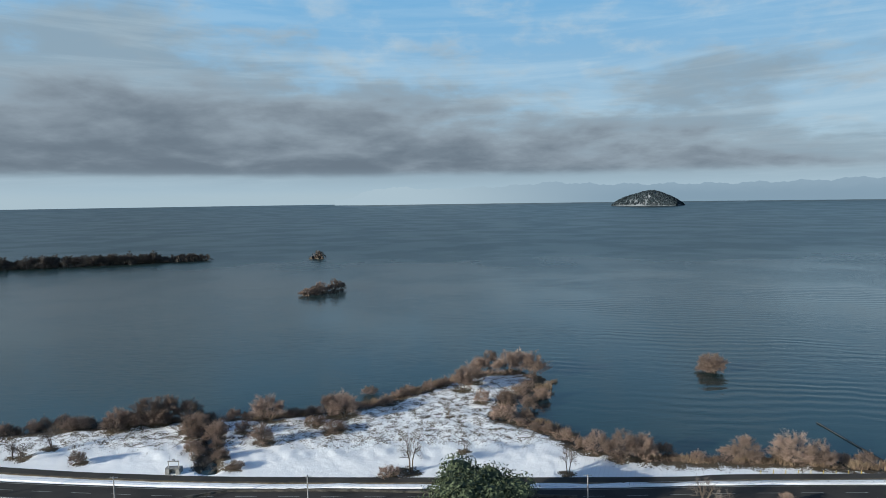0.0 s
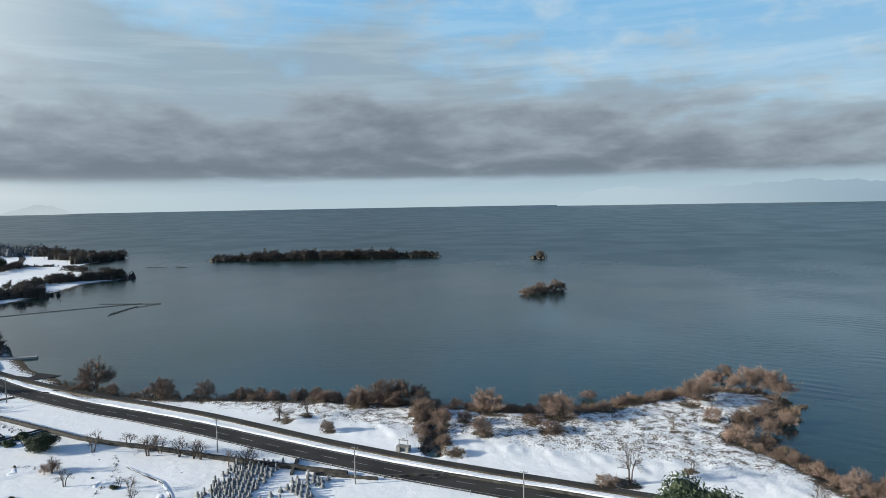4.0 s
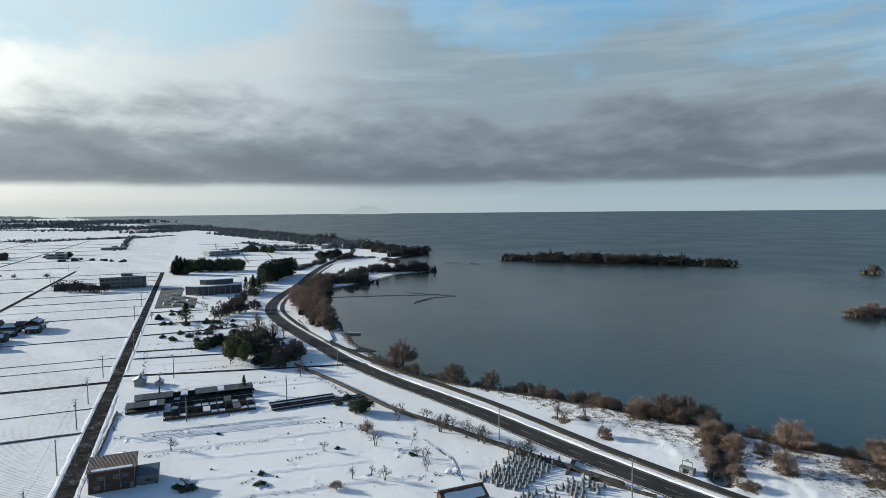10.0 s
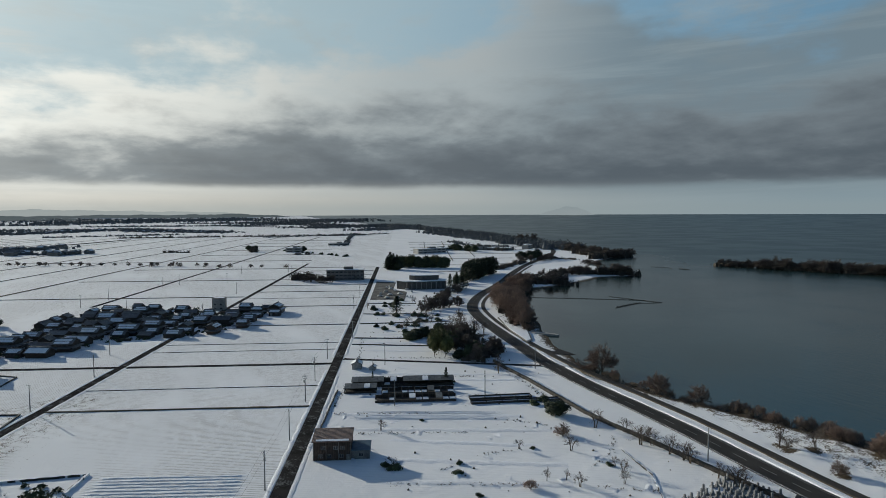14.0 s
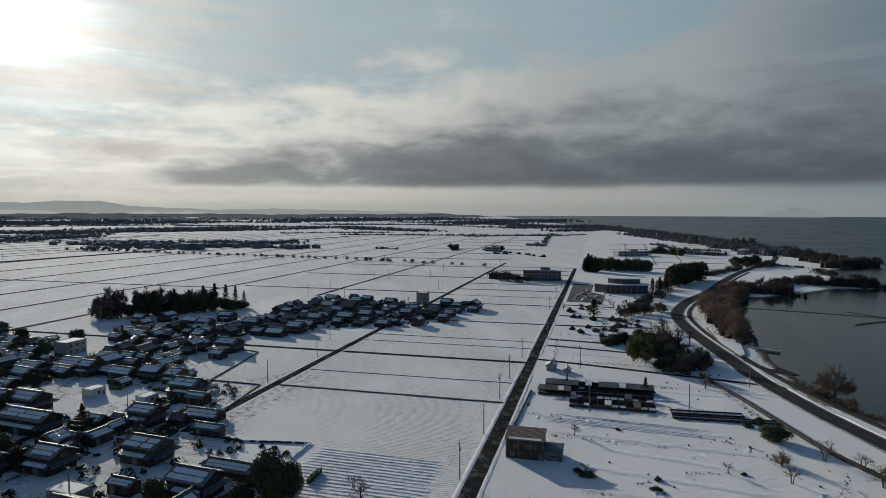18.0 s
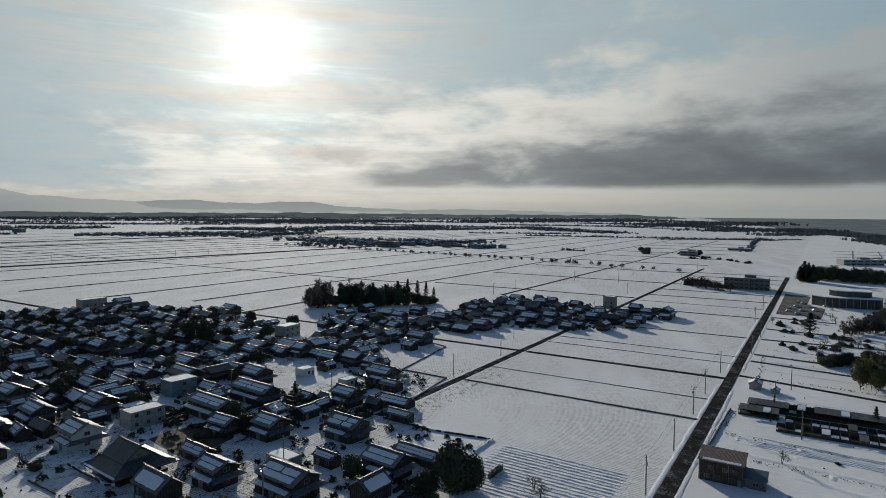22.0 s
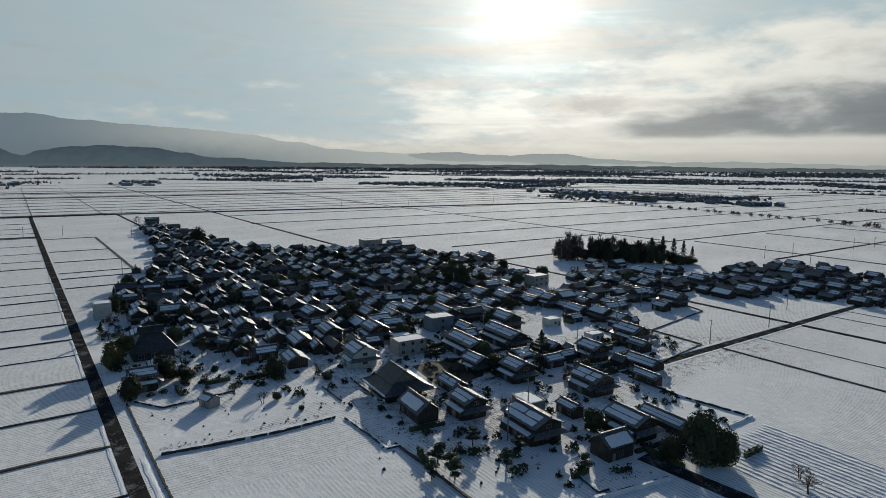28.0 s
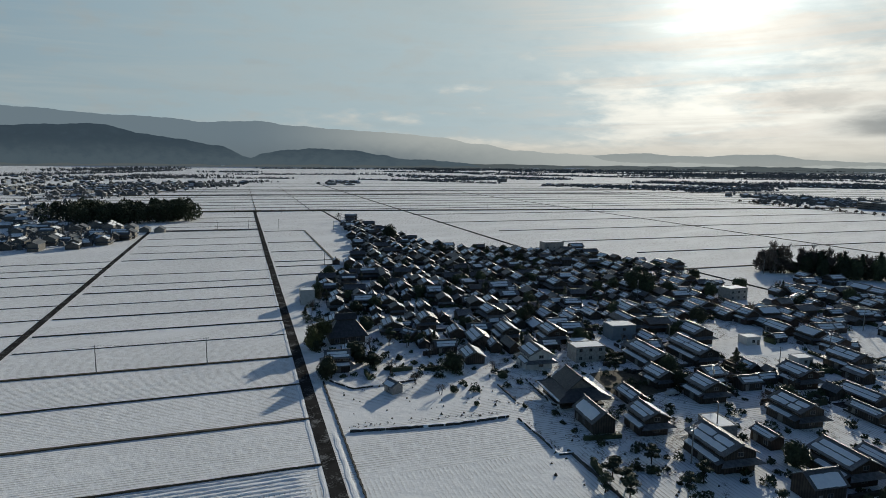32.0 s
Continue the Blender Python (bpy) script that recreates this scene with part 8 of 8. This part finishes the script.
def stakes(points, step, high, label, net=True):
    """A line of thin stakes in the lake with a net rope between them."""
    ob = thing("fish_trap", Matrix(), label, "fish trap", "fish traps")
    allp = []
    for (x0, y0), (x1, y1) in zip(points, points[1:]):
        n = max(1, int(math.hypot(x1 - x0, y1 - y0) / step))
        allp += [(x0 + (x1 - x0) * k / n, y0 + (y1 - y0) * k / n) for k in range(n)]
    allp.append(points[-1])
    for x, y in allp:
        part("stake", STAKE, None, ob).matrix_basis = pose(x, y, -0.62) @ Matrix.Diagonal((1, 1, high, 1))
    if net:
        part("net", Shape().tube([(x, y, -0.42) for x, y in allp], [0.14] * len(allp), 4), WOOD, ob)


STAKE = Shape().tube([(0, 0, -1.0), (0, 0, 1.0)], [0.09, 0.07], 5).mesh("stake")
STAKE.materials.append(WOOD)
stakes([(-389, 325), (-362, 333), (-345, 338), (-350, 318), (-340, 290), (-345, 296), (-353, 325)], 3.0, 0.9, "arrow-shaped trap of stakes and nets in the lake")
stakes([(-360, 335), (-388, 300), (-416, 259)], 4.0, 0.5, "line of low stakes and nets to the shore")
stakes([(-575, 545), (-555, 552), (-545, 548)], 3.0, 1.0, "small stake trap far out in the bay")
stakes([(-545, 560), (-525, 556), (-535, 550)], 3.0, 1.0, "small stake trap far out in the bay")
stakes([(111.8, 180), (112, 166), (112.5, 152)], 1.6, 0.5, "line of stakes running out from the shore")


# ---- ramp, quay and buildings on the bend ----
def quay():
    ob = thing("boat_ramp", Matrix(), "snowy concrete quay with a dark sloping boat ramp", "boat ramp")
    part("quay", Shape().fan([(-268, 171), (-271, 176), (-292, 187), (-318, 198), (-345, 203), (-338, 193), (-300, 179)], -1.2, 0.5), CONCRETE, ob)
    part("snow_cover", Shape().fan([(-270, 172), (-272, 175.5), (-292, 186), (-318, 197), (-343, 202), (-337, 193.6), (-300, 179.6)], 0.503, 0.68), DRIFT, ob)
    part("pier", Shape().fan([(-288, 185.5), (-284, 190), (-276, 196), (-278, 198), (-292, 190)], -1.2, 0.3), CONCRETE, ob)
    part("ramp", Shape().slab((-262, 168, 0.25), (-240, 168, 0.25), (-236, 182, -0.9), (-264, 182, -0.9), 0.3), ASPHALT, ob)


quay()


WALL_G = mottled("grey_brown_concrete", (0.085, 0.08, 0.075), (0.15, 0.14, 0.13), 0.4, 0.85, 5)


def office(m, long, deep, floors, wall, label, seed, fl=3.3, near=False):
    """A long flat-roofed building with bands of windows on each floor."""
    ob = thing("building", m, label, "building", "large buildings")
    x0, x1, y0, y1, high = -deep / 2, deep / 2, -long / 2, long / 2, floors * fl
    part("wall", Shape().box(x0, y0, -0.4, x1, y1, high), wall, ob)
    part("parapet", Shape().box(x0 - 0.2, y0 - 0.2, high, x1 + 0.2, y1 + 0.2, high + 0.5), wall, ob)
    part("roof_snow", Shape().box(x0 + 0.3, y0 + 0.3, high + 0.503, x1 - 0.3, y1 - 0.3, high + 0.7), ROOFSNOW, ob)
    part("roof_hut", Shape().box(-deep * 0.2, -long * 0.2, high + 0.703, deep * 0.25, long * 0.05, high + 3.0), wall, ob)
    for f in range(floors):
        n = int(long / (4 if near else 9))
        for k in range(n):
            u, w = y0 + long * (k + 0.5) / n, long / n * 0.36
            window(ob, "x", x0, -1, u - w, u + w, f * fl + 1.0, f * fl + 2.5)
    return ob


office(spot(622, 57, 0, 3), 37, 17, 3, WALL_G, "long grey three-storey concrete building in the fields", 1, near=True)
RIM = [(-14, -22), (-4, -26), (10, -24), (14, -10), (14, 14), (8, 24), (-4, 26), (-13, 18), (-16, 4), (-15, -10)]


def hall(m):
    ob = thing("visitor_hall", m, "broad beige hall with curved walls and snowy roof tiers", "building", "large buildings")
    part("lower_wall", Shape().fan(RIM, -0.4, 7.0), WALL_G, ob)
    part("lower_snow", Shape().fan([(x * 1.03, y * 1.03) for x, y in RIM], 7.003, 7.5), ROOFSNOW, ob)
    part("upper_wall", Shape().fan([(x * 0.62 + 2, y * 0.6 - 3) for x, y in RIM], 7.503, 11.5), WALL_G, ob)
    part("upper_snow", Shape().fan([(x * 0.66 + 2, y * 0.64 - 3) for x, y in RIM], 11.503, 12.1), ROOFSNOW, ob)
    for k in range(8):
        y = -18 + 5 * k
        part("column", Shape().box(-17.2, y - 0.3, -0.4, -16.6, y + 0.3, 6.6), CONCRETE, ob)


hall(spot(548, -17, 0, 6) @ Matrix.Diagonal((0.9, 0.86, 1.0, 1)))
tagged(part("car_park", Shape().fan([tuple(F(a, b))[:2] for a, b in ((600, 25), (590, 6), (535, 8), (520, -4), (474, -2), (474, 25))][::-1], -0.2, 0.06), SLUSH), "bare brown gravel car park", "car park", kind="structure")


def parked_car(m, paint, label):
    ob = thing("parked_car", m, label, "car", "parked cars")
    b = Shape().box(-0.85, -2.1, 0.35, 0.85, 2.1, 0.85, 0.06).box(-0.75, -1.3, 0.853, 0.75, 1.6, 1.45, 0.22)
    part("body", b, paint, ob)
    part("windscreen", Shape().box(-0.66, -1.27, 0.93, 0.66, -1.16, 1.3, 0.05), GLASS, ob)
    for x in (-0.86, 0.70):
        for y in (-1.3, 1.3):
            w = part("wheel", Shape().tube([(x, y, 0.32), (x + 0.16, y, 0.32)], [0.32, 0.32], 10), WIRE, ob)
    return ob


car_w = parked_car(spot(500, 10, 0.06, 20), WHITE, "white car parked on the gravel")
car_g = parked_car(spot(505, 2, 0.06, 20), METAL, "silver car parked on the gravel")
for k, (a, b) in enumerate(((520, 14), (526, 6), (532, -4), (488, -4), (482, 12), (516, -8), (492, 18), (508, 18), (540, 10), (546, 14), (484, 4), (552, 12))):
    copy_thing(car_w if k % 2 else car_g, spot(a, b, 0.06, 20 + 70 * (k % 2)))
for a, b in ((140, 146), (163, 158), (198, 140), (205, 145), (120, 145)):
    copy_thing(car_w, spot(a, b, 0, 90))
for x, y, L, D, fl, t in ((-930, 402, 54, 16, 2, 30), (-1240, 330, 40, 14, 1, 10), (-1060, 205, 26, 14, 2, 0), (-985, 445, 60, 14, 1, 60), (-40, -985, 60, 30, 2, 0), (-62, -905, 40, 20, 2, 10), (-1150, -330, 40, 20, 3, 0), (-955, 518, 100, 12, 1, -196), (-946, 602, 26, 12, 2, 60), (-858, -1572, 40, 22, 2, 0), (-902, -1548, 50, 24, 1, 0), (-1552, -1587, 40, 20, 3, 0), (-500, -1600, 40, 20, 3, 0)):
    office(pose(x, y, on_ground(x, y), 0, 0, GRID + t), L, D, fl, CONCRETE if fl < 3 else FARWALL, "long low grey building far across the fields", 5, 3.6)
for x, y in ((-1141, 141), (-1135, 150), (-1075, 214), (-1068, 222)):
    plant("evergreen", x, y, 12, 9)
plant_line("hedge_bush", -1100, 195, -900, 260, 14, 4, 6, 4)


# short yellow marker posts where the path meets the road
YELLOW = mottled("yellow_paint", (0.50, 0.36, 0.05), (0.62, 0.46, 0.08), 4, 0.6, 20)


def marker_post(x, y, high):
    ob = thing("marker_post", pose(x, y, on_ground(x, y)), "short yellow marker post beside the cycle path", "post", "marker posts")
    part("post", Shape().tube([(0, 0, -0.2), (0, 0, high)], [0.09, 0.08], 8), YELLOW, ob)
    part("cap", Shape().tube([(0, 0, high), (0, 0, high + 0.06)], [0.1, 0.07], 8), METAL, ob)
    return ob


for k in range(9):
    marker_post(77 + 3.0 * k, 145.4 - 0.12 * k, 0.95)
marker_post(94.3, 129.6, 1.5)


# snow thrown up along the edges of the cleared farm roads
for k, (a0, b0, a1, b1) in enumerate(((60, 27.2, 258, 27.2), (290, 27.2, 470, 27.2), (60, 32.9, 264, 32.9), (286, 32.9, 560, 32.9), (14.4, 62, 14.2, 420), (20.0, 62, 20.0, 150), (165, 121.6, 440, 121.6), (165, 126.6, 425, 126.6))):
    tagged(part("snow_ridge", mound(straight(a0, b0, a1, b1, 3.1), 2.0, 0.17, 300 + k), DRIFT), "lumpy ridge of cleared snow beside the farm road", "snow ridge", "snow ridges", "stuff")
